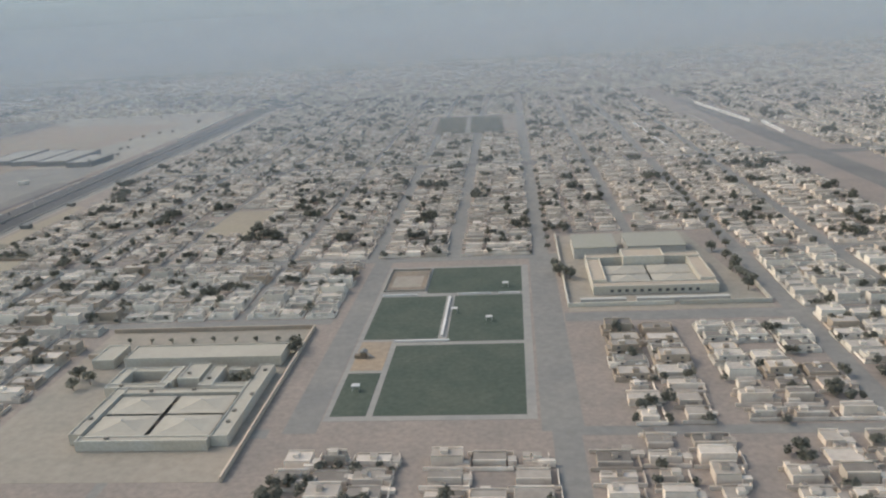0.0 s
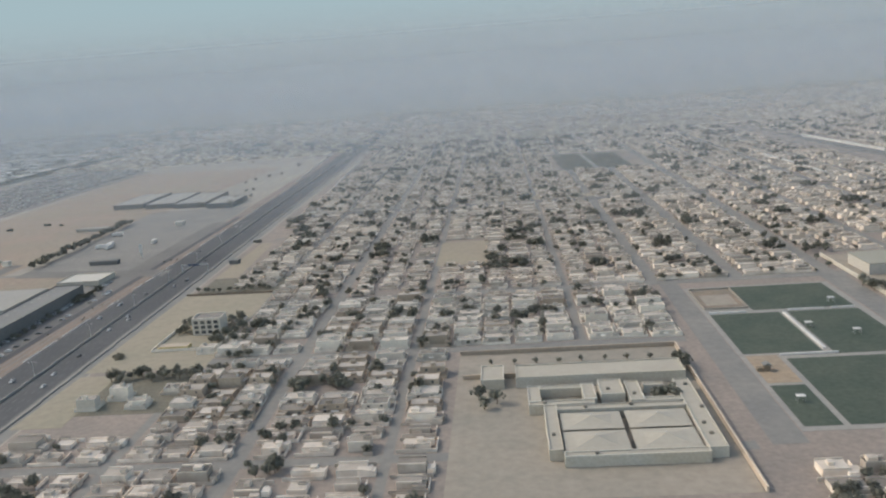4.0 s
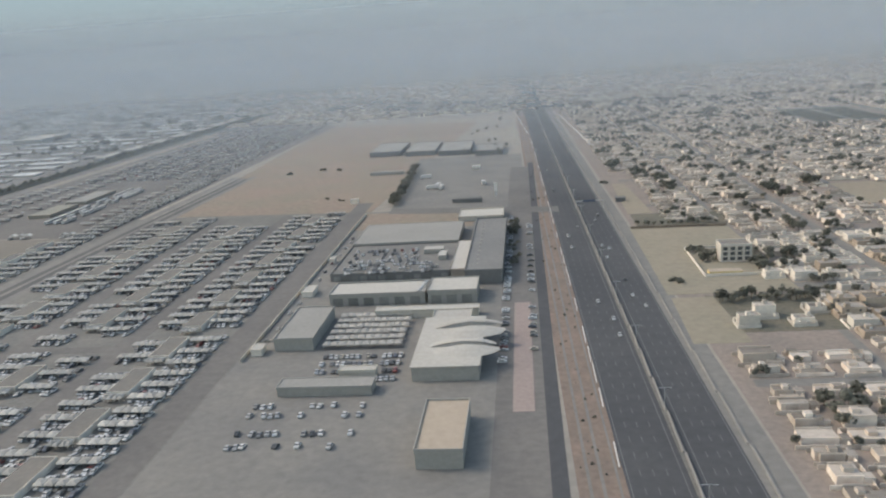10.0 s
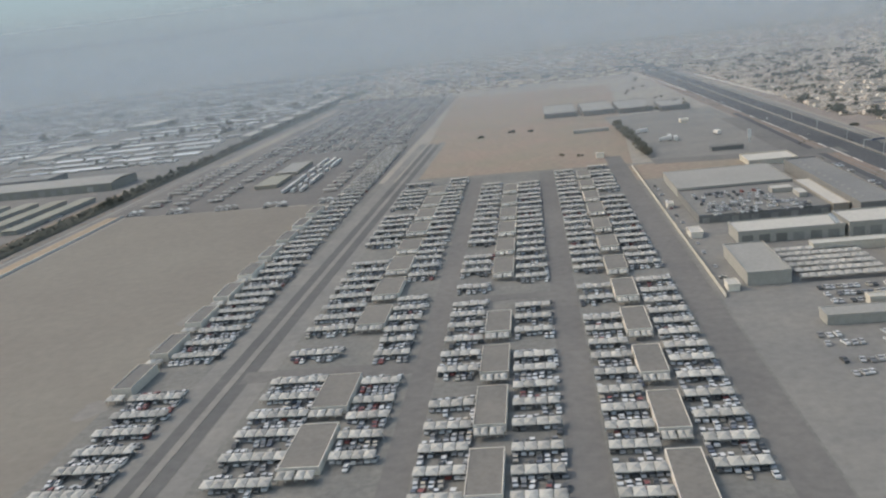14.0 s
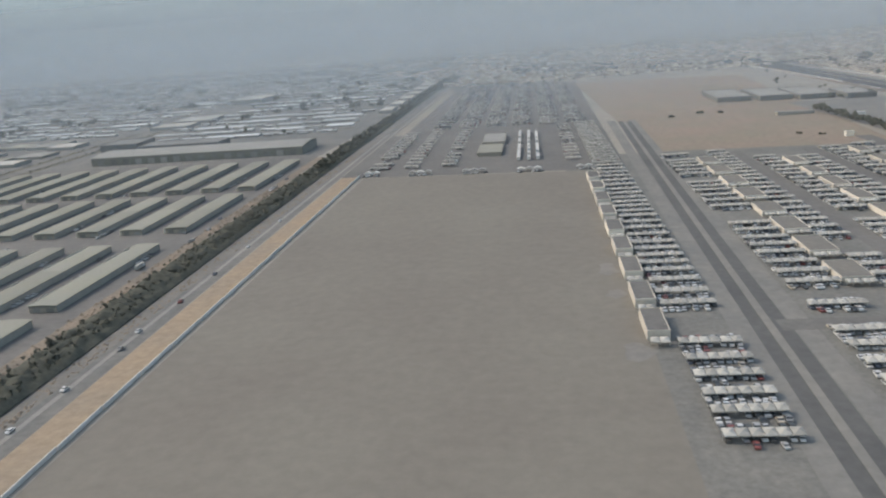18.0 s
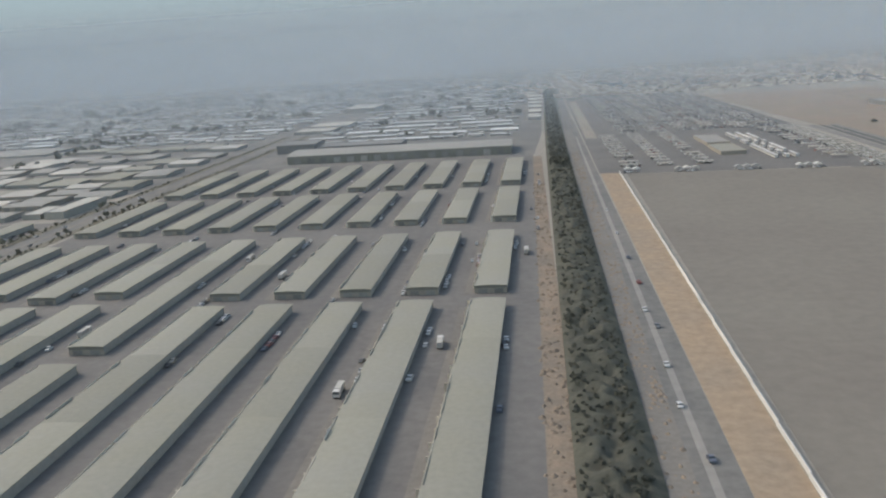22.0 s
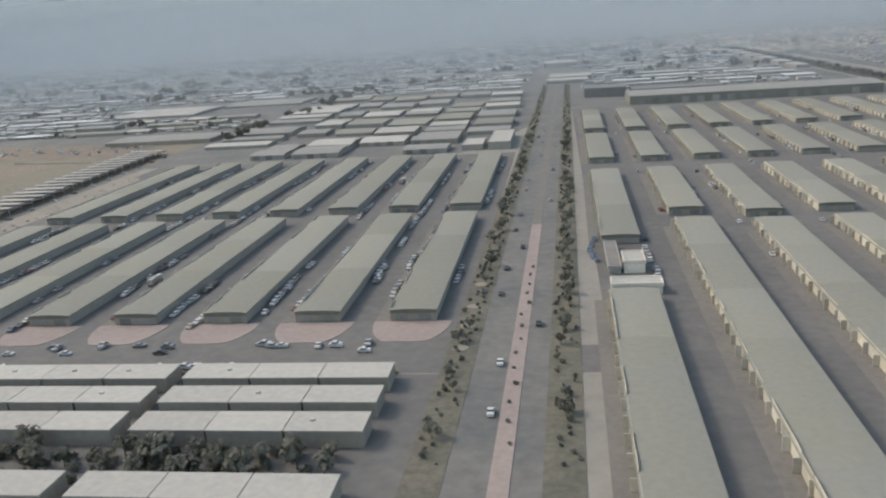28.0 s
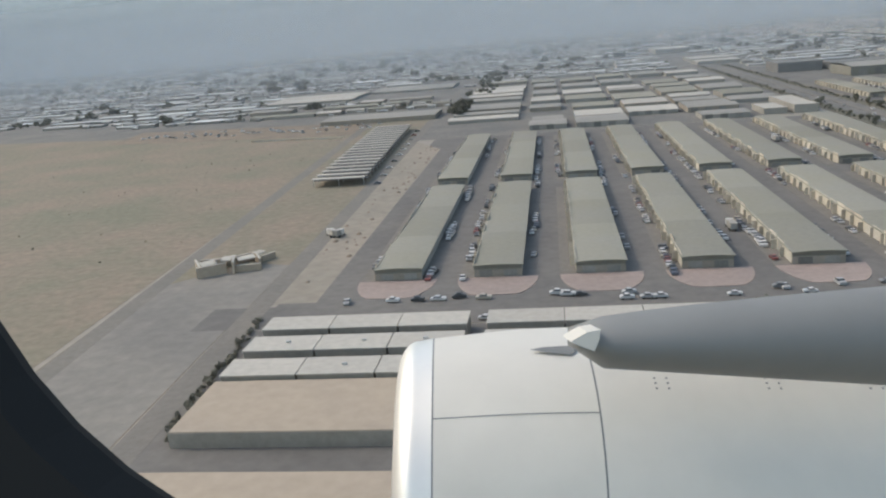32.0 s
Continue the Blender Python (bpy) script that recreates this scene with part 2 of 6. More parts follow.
# ---- mesh helpers ----
class Geo:
    """Gathers faces with a material slot each, and makes one mesh of them."""

    def __init__(self, *mats):
        self.v, self.f, self.m, self.mats = [], [], [], mats

    def face(self, pts, m=0):
        k = len(self.v)
        self.v += [tuple(p) for p in pts]
        self.f.append(tuple(range(k, k + len(pts))))
        self.m.append(m)
        return self

    def block(self, low, high, m=0, top=None, turn=0.0):
        """A closed prism over a quad: low and high corners (x, y, z); top: another slot for its upper face."""
        (x0, y0, z0), (x1, y1, z1) = low, high
        k, q = len(self.v), [(x0, y0), (x1, y0), (x1, y1), (x0, y1)]
        if turn:
            cx, cy, c, s = (x0 + x1) / 2, (y0 + y1) / 2, math.cos(turn), math.sin(turn)
            q = [(cx + (x - cx) * c - (y - cy) * s, cy + (x - cx) * s + (y - cy) * c) for x, y in q]
        self.v += [(x, y, z) for z in (z0, z1) for x, y in q]
        self.f += [(k + 3, k + 2, k + 1, k), (k + 4, k + 5, k + 6, k + 7)] + [(k + i, k + (i + 1) % 4, k + 4 + (i + 1) % 4, k + 4 + i) for i in range(4)]
        self.m += [m, m if top is None else top] + [m] * 4
        return self

    def gable(self, low, high, ridge, m=0):
        """A solid with its ridge along y, from eaves at high z to ridge."""
        (x0, y0, z0), (x1, y1, z1) = low, high
        k, xm = len(self.v), (x0 + x1) / 2
        self.v += [(x0, y0, z0), (x1, y0, z0), (x1, y0, z1), (xm, y0, ridge), (x0, y0, z1)]
        self.v += [(x0, y1, z0), (x1, y1, z0), (x1, y1, z1), (xm, y1, ridge), (x0, y1, z1)]
        self.f += [(k, k + 1, k + 2, k + 3, k + 4), (k + 9, k + 8, k + 7, k + 6, k + 5)]
        self.f += [(k + i, k + 5 + i, k + 5 + (i + 1) % 5, k + (i + 1) % 5)[::-1] for i in range(5)]
        self.m += [m] * 7
        return self

    def mesh(self, name):
        me = bpy.data.meshes.new(name)
        me.from_pydata(self.v, [], self.f)
        for mat in self.mats:
            me.materials.append(mat)
        me.polygons.foreach_set("material_index", self.m)
        me.update()
        return me

    def thing(self, name, label="", category="", group="", kind=""):
        return tagged(new(name, self.mesh(name)), label, category, group, kind)


def part(name, geo, parent, label=""):
    """One mesh object under a thing or a part."""
    ob = new(name, geo.mesh(name) if isinstance(geo, Geo) else geo)
    ob.parent = parent
    return tagged(ob, label)


def empty(name, place, label, category, group=""):
    ob = new(name)
    ob.matrix_world = place
    return tagged(ob, label, category, group)


def sheet(name, pts, z, mat, label, kind="structure", category="ground", under=0.6):
    """A slab of ground on a polygon, its top at z."""
    n = len(pts)
    g = Geo(mat)
    g.face([(x, y, z) for x, y in pts])
    for i in range(n):
        (x0, y0), (x1, y1) = pts[i], pts[(i + 1) % n]
        g.face([(x0, y0, z - under), (x1, y1, z - under), (x1, y1, z), (x0, y0, z)])
    return g.thing(name, label, category, kind=kind)


def rect(x0, x1, y0, y1):
    return [(x0, y0), (x1, y0), (x1, y1), (x0, y1)]


# Roads lean a little west as they run north.
def lean(x, y, per=0.0, base=250.0):
    return x + (y - base) * per


# ---- ground ----
g = Geo(M["desert"])
g.face([(-6000, -1500, 0), (5000, -1500, 0), (5000, 5500, 0), (-6000, 5500, 0)])
g.thing("ground", "dusty grey-beige desert ground reaching the horizon", "ground", kind="structure")


def strip(name, x0, x1, y0, y1, z, mat, label, per=0.0, category="road"):
    return sheet(name, [(lean(x0, y0, per), y0), (lean(x1, y0, per), y0), (lean(x1, y1, per), y1), (lean(x0, y1, per), y1)], z, mat, label, category=category)


HW = -0.022  # lean of the highway
strip("road_highway_west", -344, -329.6, -1400, 2600, 0.06, M["asphalt"], "dark asphalt carriageway of a wide straight highway", HW)
strip("road_highway_east", -328.0, -314.6, -1400, 2600, 0.06, M["asphalt"], "dark asphalt carriageway of a wide straight highway", HW)
strip("highway_median", -329.6, -328.0, -1400, 2600, 0.16, M["industrial"], "dark oily strip between two carriageways with a low barrier", HW, "median")
strip("verge_west", -355, -344, -1400, 1600, 0.03, M["verge"], "sandy verge beside the highway", HW, "verge")
strip("verge_east", -314.6, -307, -1400, 1600, 0.03, M["street"], "dusty grey service lane beside the highway", HW, "verge")
strip("road_service_lane", -359, -355, -60, 640, 0.056, M["asphalt"], "narrow dark service lane beside the highway verge", -0.004)
strip("pavement_parking", -368, -362, 190, 284, 0.12, M["pink"], "pinkish paved island between parked cars", -0.004, "pavement")
strip("service_road", -373, -359, -60, 620, 0.05, M["road"], "grey service road with parked cars before the showrooms", -0.004)
strip("dealer_yard", -460, -372, -60, 470, 0.035, M["street"], "dusty grey yard round the car showrooms", 0.0, "yard")
strip("market_yard", -650, -460, -60, 482, 0.03, M["market"], "grey gravel yard of a used car market", 0.0, "yard")
for n, (x0, x1, y0, y1) in enumerate([(-553.5, -546.5, -60, 470), (-513, -504.5, -60, 470), (-471, -461, -60, 500)]):
    strip(f"road_market_{n + 1}", x0, x1, y0, y1, 0.06, M["road"], "dusty asphalt lane through the used car market", -0.004)
strip("road_main_west", -609.9, -606.1, -60, 636, 0.06, M["market_road"], "dark carriageway of the market's main road", 0.025)
strip("road_main_east", -603.9, -599.8, -60, 632, 0.06, M["market_road"], "dark carriageway of the market's main road", 0.025)
strip("median_main", -606.1, -603.9, -60, 632, 0.15, M["yard"], "pale dusty median of the market's main road", 0.025, "median")
strip("shoulder_main_west", -616, -609.9, -60, 640, 0.045, M["street"], "dusty shoulder beside a market road", 0.02, "verge")
strip("shoulder_main_east", -599.8, -594, -60, 640, 0.045, M["street"], "dusty shoulder beside a market road", 0.02, "verge")
sheet("road_market_cross", rect(-604, -546, 189, 197), 0.064, M["road"], "dusty asphalt cross lane of the car market", category="road")
sheet("road_market_cross_2", rect(-546.5, -512, 244, 250), 0.064, M["road"], "dusty asphalt cross lane of the car market", category="road")
sheet("sand_field", [(-596, 484), (-458, 470), (-420, 1000), (-612, 1030)], 0.04, M["field_sand"], "bare beige sand field north of the car market")
sheet("yard_north", [(-446, 470), (-362, 470), (-366, 694), (-455, 694)], 0.042, M["street"], "dark dusty yard with parked vehicles", category="yard")
sheet("sand_verge", [(-461.5, 421), (-392, 419), (-392, 462), (-461.5, 466)], 0.045, M["field_sand"], "bare pinkish sand strip behind a dealer shed")
sheet("gravel_lot", [(-777, -60), (-640, -60), (-638, 434), (-768, 447)], 0.05, M["lot"], "large empty levelled grey gravel lot")
sheet("far_car_yard", [(-783, 453), (-768, 448), (-616, 434.5), (-610, 1050), (-774, 1180)], 0.038, M["road"], "grey yard crowded with parked vehicles", category="yard")
strip("orange_strip", -785, -774.5, -60, 452, 0.04, M["orange"], "strip of loose orange sand beside the gravel lot", 0.012, "ground")
strip("track_ditch", -791.2, -789.6, -60, 640, 0.058, M["pale_road"], "pale worn wheel track along a ditch road", 0.012)
strip("verge_ditch", -799.2, -793.2, -60, 700, 0.05, M["court"], "lumpy brown-grey verge between a ditch and a track", 0.014, "verge")
strip("road_ditch", -800, -785.5, -60, 1400, 0.026, M["industrial"], "dusty road along a planted ditch", 0.009)
sheet("ditch", [(-818, -60), (-802.5, -60), (-799.8, 175), (-798, 460), (-793.9, 692), (-782, 1400), (-798, 1400), (-807, 695), (-812.5, 460), (-815.2, 175)], 0.03, M["marsh"], "dark green overgrown drainage ditch", category="ditch")
strip("bank", -821, -815, -60, 540, 0.04, M["brown"], "bank of lumpy brown spoil earth", 0.0, "bank")
sheet("warehouse_yard_east", rect(-1041, -821, -60, 548), 0.035, M["road"], "grey asphalt yard between rows of warehouses", category="yard")
sheet("warehouse_yard_west", rect(-1257, -1071, 121, 374), 0.035, M["road"], "grey asphalt yard between rows of warehouses", category="yard")
strip("road_boulevard_west", -1065, -1058.5, -60, 772, 0.06, M["industrial"], "grey carriageway of a tree-lined avenue", 0.012)
strip("road_boulevard_east", -1055.5, -1051, -60, 772, 0.06, M["industrial"], "grey carriageway of a tree-lined avenue", 0.012)
strip("median_boulevard", -1058.5, -1055.5, -60, 227, 0.16, M["pink"], "pinkish paved median of the avenue", 0.012, "median")
strip("median_boulevard_2", -1058.5, -1055.5, 227, 772, 0.16, M["court"], "brownish paved median of the avenue", 0.012, "median")
strip("planting_boulevard_west", -1071, -1065, -60, 772, 0.12, M["planting"], "planted strip beside the avenue", 0.012, "verge")
strip("planting_boulevard_east", -1051, -1045, -60, 772, 0.12, M["planting"], "planted strip beside the avenue", 0.012, "verge")
sheet("road_front", rect(-1270, -1041, 116.5, 129), 0.055, M["road"], "grey road before the warehouse gables", category="road")
sheet("scrub_field", [(-1700, -60), (-1285, -60), (-1299, 250), (-1308, 420), (-1345, 440), (-1700, 530)], 0.03, M["olive_sand"], "open olive-beige sand field with scrub")
sheet("sand_triangle", [(-1258.5, 131), (-1249, 131), (-1250, 340), (-1267, 372)], 0.045, M["sand"], "beige sand plot beside a road")
strip("road_west", -1266.6, -1261.8, -60, 700, 0.06, M["court"], "brown-grey dusty road past an open field", -0.03)
sheet("sand_between", [(-1284, -60), (-1258, -60), (-1267, 270), (-1275, 520), (-1309, 520)], 0.036, M["olive_sand"], "beige sand between a road and a track")
sheet("hardstanding", [(-1287, 60), (-1261.5, 60), (-1264, 160), (-1276, 163), (-1292, 144)], 0.048, M["yard"], "pale grey dusty hardstanding beside a road")
strip("road_field", -1299.5, -1295, -60, 560, 0.052, M["court"], "brown-grey dusty track along an open field", -0.06)

sheet("industrial_ground", [(-3200, 715), (-1297, 374), (-1100, 376), (-1041, 549), (-820, 549), (-812, 700), (-800, 2300), (-3200, 2300)], 0.024, M["industrial"], "grey ground of a crowded industrial quarter", category="ground")

# ---- city ground ----
sheet("planted_plots", rect(-297, -252, 245, 284), 0.06, M["planting"], "dry planted plots between bare lots")
sheet("planted_plots_2", rect(-306, -250, 398, 430), 0.058, M["planting"], "dry planted plots between bare lots")
sheet("city_ground", [(-300, -60), (420, -60), (420, 1500), (-330, 1500)], 0.02, M["city_soil"], "dusty ground between the plots of a low city quarter")


# ---- kit: trees, cars, houses ----
rnd = random.Random(7)


def crown_quads(r, blobs, leaves, height, size):
    """Small leaf clumps scattered through a few overlapping lobes."""
    out = []
    lobes = [(rnd.uniform(-0.5, 0.5) * r, rnd.uniform(-0.5, 0.5) * r, height + rnd.uniform(-0.3, 0.35) * r, r * rnd.uniform(0.45, 0.72)) for _ in range(blobs)]
    for _ in range(leaves):
        cx, cy, cz, cr = rnd.choice(lobes)
        d = Vector((rnd.gauss(0, 1), rnd.gauss(0, 1), rnd.gauss(0, 1) * 0.8)).normalized() * cr * rnd.uniform(0.6, 1.05)
        c = Vector((cx, cy, cz)) + d
        a = (d.normalized() + Vector((rnd.uniform(-0.7, 0.7), rnd.uniform(-0.7, 0.7), rnd.uniform(-0.2, 0.9)))).normalized()
        u = a.orthogonal().normalized()
        v, s = a.cross(u), size * rnd.uniform(0.6, 1.3)
        out.append([c + u * s, c + v * s * rnd.uniform(0.5, 1), c - u * s, c - v * s * rnd.uniform(0.5, 1)])
    return out


CROWNS = [crown_quads(rnd.uniform(1.5, 2.3), rnd.randint(4, 7), 110, rnd.uniform(2.3, 3.1), 0.55) for _ in range(6)]
BUSHES = [crown_quads(rnd.uniform(0.8, 1.3), 4, 46, rnd.uniform(0.7, 1.0), 0.42) for _ in range(4)]


def trunk_geo(top):
    g = Geo(M["bark"])
    for (x0, y0, z0, r0), (x1, y1, z1, r1) in (((0, 0, 0, 0.17), (0.05, 0.02, top * 0.55, 0.11)), ((0.05, 0.02, top * 0.5, 0.09), (0.7, 0.3, top, 0.04)), ((0.05, 0.02, top * 0.5, 0.09), (-0.6, -0.4, top * 1.05, 0.04))):
        for i in range(6):
            a, b = math.tau * i / 6, math.tau * (i + 1) / 6
            g.face([(x0 + r0 * math.cos(a), y0 + r0 * math.sin(a), z0), (x0 + r0 * math.cos(b), y0 + r0 * math.sin(b), z0), (x1 + r1 * math.cos(b), y1 + r1 * math.sin(b), z1), (x1 + r1 * math.cos(a), y1 + r1 * math.sin(a), z1)])
    return g


TREES = []
for quads in CROWNS:
    t = empty("tree", pose(0, 0, -60), "dusty dark green broad-crowned tree", "tree", "city trees")
    part("trunk", trunk_geo(2.6), t)
    g = Geo(M["leaf"])
    for q in quads:
        g.face(q)
    part("crown", g, t)
    TREES.append(t)


def plant(x, y, s=1.0, label="", group="", z=0.0):
    t = copy_thing(rnd.choice(TREES), pose(x, y, z, 0, 0, rnd.uniform(0, 360)) @ Matrix.Scale(s, 4))
    return tagged(t, label, "", group)


def foliage(name, spots, label, source=CROWNS, mat="leaf", category="trees"):
    """Many crowns or bushes joined: spots of x, y, z, size."""
    v, f = [], []
    arrays = [np.array([[tuple(p) for p in q] for q in quads]) for quads in source]
    for x, y, z, s in spots:
        a = rnd.choice(arrays)
        t = rnd.uniform(0, math.tau)
        c, sn = math.cos(t), math.sin(t)
        b = np.stack([(a[..., 0] * c - a[..., 1] * sn) * s + x, (a[..., 0] * sn + a[..., 1] * c) * s + y, a[..., 2] * s * rnd.uniform(0.8, 1.2) + z], -1)
        v.append(b.reshape(-1, 3))
    v = np.concatenate(v)
    f = np.arange(len(v)).reshape(-1, 4)
    me = bpy.data.meshes.new(name)
    me.from_pydata(v.tolist(), [], f.tolist())
    me.materials.append(M[mat])
    return tagged(new(name, me), label, category, kind="stuff")


def paint(name, source):
    """Car paint: mostly white and silver, some dark, few coloured."""
    m = bpy.data.materials.new(name)
    m.use_nodes = True
    n, l = m.node_tree.nodes, m.node_tree.links
    b = n["Principled BSDF"]
    b.inputs["Roughness"].default_value = 0.5
    info, ramp = n.new(source[0]), n.new("ShaderNodeValToRGB")
    ramp.color_ramp.interpolation = "CONSTANT"
    stops = [(0.0, (0.50, 0.49, 0.47)), (0.40, (0.34, 0.335, 0.325)), (0.64, (0.18, 0.177, 0.172)), (0.74, (0.07, 0.069, 0.067)), (0.88, (0.20, 0.06, 0.05)), (0.91, (0.10, 0.11, 0.135)), (0.95, (0.36, 0.32, 0.26))]
    for i, (at, col) in enumerate(stops):
        e = ramp.color_ramp.elements[i] if i < 2 else ramp.color_ramp.elements.new(at)
        e.position, e.color = at, (*col, 1)
    l.new(info.outputs[source[1]], ramp.inputs["Fac"])
    l.new(ramp.outputs["Color"], b.inputs["Base Color"])
    return m


M["paint"] = paint("car_paint", ("ShaderNodeObjectInfo", "Random"))
M["paint_many"] = paint("car_paint_many", ("ShaderNodeNewGeometry", "Random Per Island"))


def car_body(g, x, y, z, L, w, h, turn, m=0):
    """Side profile of a car drawn across its width, nose along +y before the turn."""
    prof = [(-0.5, 0.22), (-0.5, 0.62), (-0.44, 0.68), (-0.2, 0.70), (-0.12, 0.98), (0.16, 1.0), (0.28, 0.68), (0.47, 0.58), (0.5, 0.5), (0.5, 0.22)]
    c, s = math.cos(turn), math.sin(turn)
    k = len(g.v)
    for side in (-1, 1):
        for py, pz in prof:
            lx, ly = side * w / 2 * (0.86 if pz > 0.9 else 1.0), py * L
            g.v.append((x + lx * c - ly * s, y + lx * s + ly * c, z + pz * h))
    n = len(prof)
    g.f += [tuple(range(k + n - 1, k - 1, -1)), tuple(range(k + n, k + 2 * n))]
    g.f += [(k + i, k + (i + 1) % n, k + n + (i + 1) % n, k + n + i) for i in range(n)]
    g.m += [m] * (n + 2)


def car_glass(g, x, y, z, L, w, h, turn, m=0):
    """One band of glass round the cabin."""
    c, s = math.cos(turn), math.sin(turn)
    k = len(g.v)
    for half, back, front, up in ((0.51, -0.215, 0.285, 0.70), (0.455, -0.135, 0.175, 0.955)):
        for a, b in ((-half, back), (half, back), (half, front), (-half, front)):
            g.v.append((x + a * w * c - b * L * s, y + a * w * s + b * L * c, z + up * h + 0.012))
    g.f += [(k + i, k + (i + 1) % 4, k + 4 + (i + 1) % 4, k + 4 + i) for i in range(4)]
    g.m += [m] * 4


def wheel_geo(x, y):
    g = Geo(M["tyre"])
    ring = [(y + 0.19 * math.cos(a), 0.19 + 0.19 * math.sin(a)) for a in (math.tau * i / 8 for i in range(8))]
    for xx, flip in ((x - 0.06, 1), (x + 0.06, -1)):
        g.face([(xx, b, c) for b, c in ring][::flip])
    for i in range(8):
        (b0, c0), (b1, c1) = ring[i], ring[(i + 1) % 8]
        g.face([(x - 0.06, b0, c0), (x - 0.06, b1, c1), (x + 0.06, b1, c1), (x + 0.06, b0, c0)])
    return g


CARS = []
for kind, (L, w, h) in (("saloon car", (2.9, 1.2, 0.98)), ("off-road car", (3.0, 1.3, 1.2))):
    c = empty("car", pose(0, 0, -60), f"dusty parked {kind} in plain paint", "car", "cars")
    g = Geo(M["paint"])
    car_body(g, 0, 0, 0, L, w, h, 0)
    part("body", g, c)
    g = Geo(M["glass_dark"])
    car_glass(g, 0, 0, 0, L, w, h, 0)
    part("cabin_glass", g, c, "dark glass")
    for sx in (-1, 1):
        for sy in (-1, 1):
            part("wheel", wheel_geo(sx * w * 0.47, sy * L * 0.3), c, "black wheel")
    CARS.append(c)


def park(x, y, turn, label="", group="", z=0.06):
    c = copy_thing(rnd.choice(CARS), pose(x, y, z, 0, 0, turn) @ Matrix.Scale(0.9, 4))
    return tagged(c, label, "", group)


def car_stuff(name, spots, label):
    """Cars too many to count, joined: spots of x, y, z, turn in radians."""
    g = Geo(M["paint_many"], M["glass_dark"])
    for x, y, z, turn in spots:
        L, w, h = rnd.uniform(2.6, 3.2), rnd.uniform(1.15, 1.35), rnd.uniform(0.9, 1.25)
        car_body(g, x, y, z, L, w, h, turn)
        car_glass(g, x, y, z, L, w, h, turn, 1)
    return g.thing(name, label, "cars", kind="stuff")


def ring_wall(g, x0, x1, y0, y1, z0, z1, t, m=0):
    """Four thin walls round a rectangle, butted."""
    g.block((x0, y0, z0), (x1, y0 + t, z1), m).block((x0, y1 - t, z0), (x1, y1, z1), m)
    g.block((x0, y0 + t, z0), (x0 + t, y1 - t, z1), m).block((x1 - t, y0 + t, z0), (x1, y1 - t, z1), m)
    return g


def hall(name, x0, x1, y0, y1, z, wall, roof, label, parapet=0.6, category="building"):
    b = empty(name, pose(0, 0, 0), label, category)
    part("wall", Geo(M[wall]).block((x0 + 0.2, y0 + 0.2, 0), (x1 - 0.2, y1 - 0.2, z - 0.15)), b)
    part("roof", Geo(M[roof]).block((x0 + 0.3, y0 + 0.3, z - 0.15), (x1 - 0.3, y1 - 0.3, z)), b)
    if parapet:
        part("parapet", ring_wall(Geo(M[wall]), x0, x1, y0, y1, z - 0.6, z + parapet, 0.3), b)
    return b


def annexes(h, r, wall_mat):
    """Low rooms along the yard wall, each with its own parapet, and a sheet awning."""
    for x, y, w, d in ((-6.0, -5.5, r.uniform(2.0, 3.4), r.uniform(2.2, 4.0)), (6.0 - r.uniform(1.6, 2.6), -5.5, 0, r.uniform(1.8, 3.2))):
        w = w or 6.0 - x
        z = r.uniform(1.5, 2.2)
        part("annex", ring_wall(Geo(wall_mat, M["house_roof"]).block((x, y, 0), (x + w, y + d, z), 0, 1), x, x + w, y, y + d, z, z + 0.35, 0.16), h)
    if r.random() < 0.6:
        x = r.uniform(-2, 2)
        part("awning", Geo(M["canopy_sheet"]).block((x, -5.5, 1.5), (x + r.uniform(1.5, 3), -5.5 + r.uniform(1.2, 2.2), 1.6)), h, "pale sheet awning")


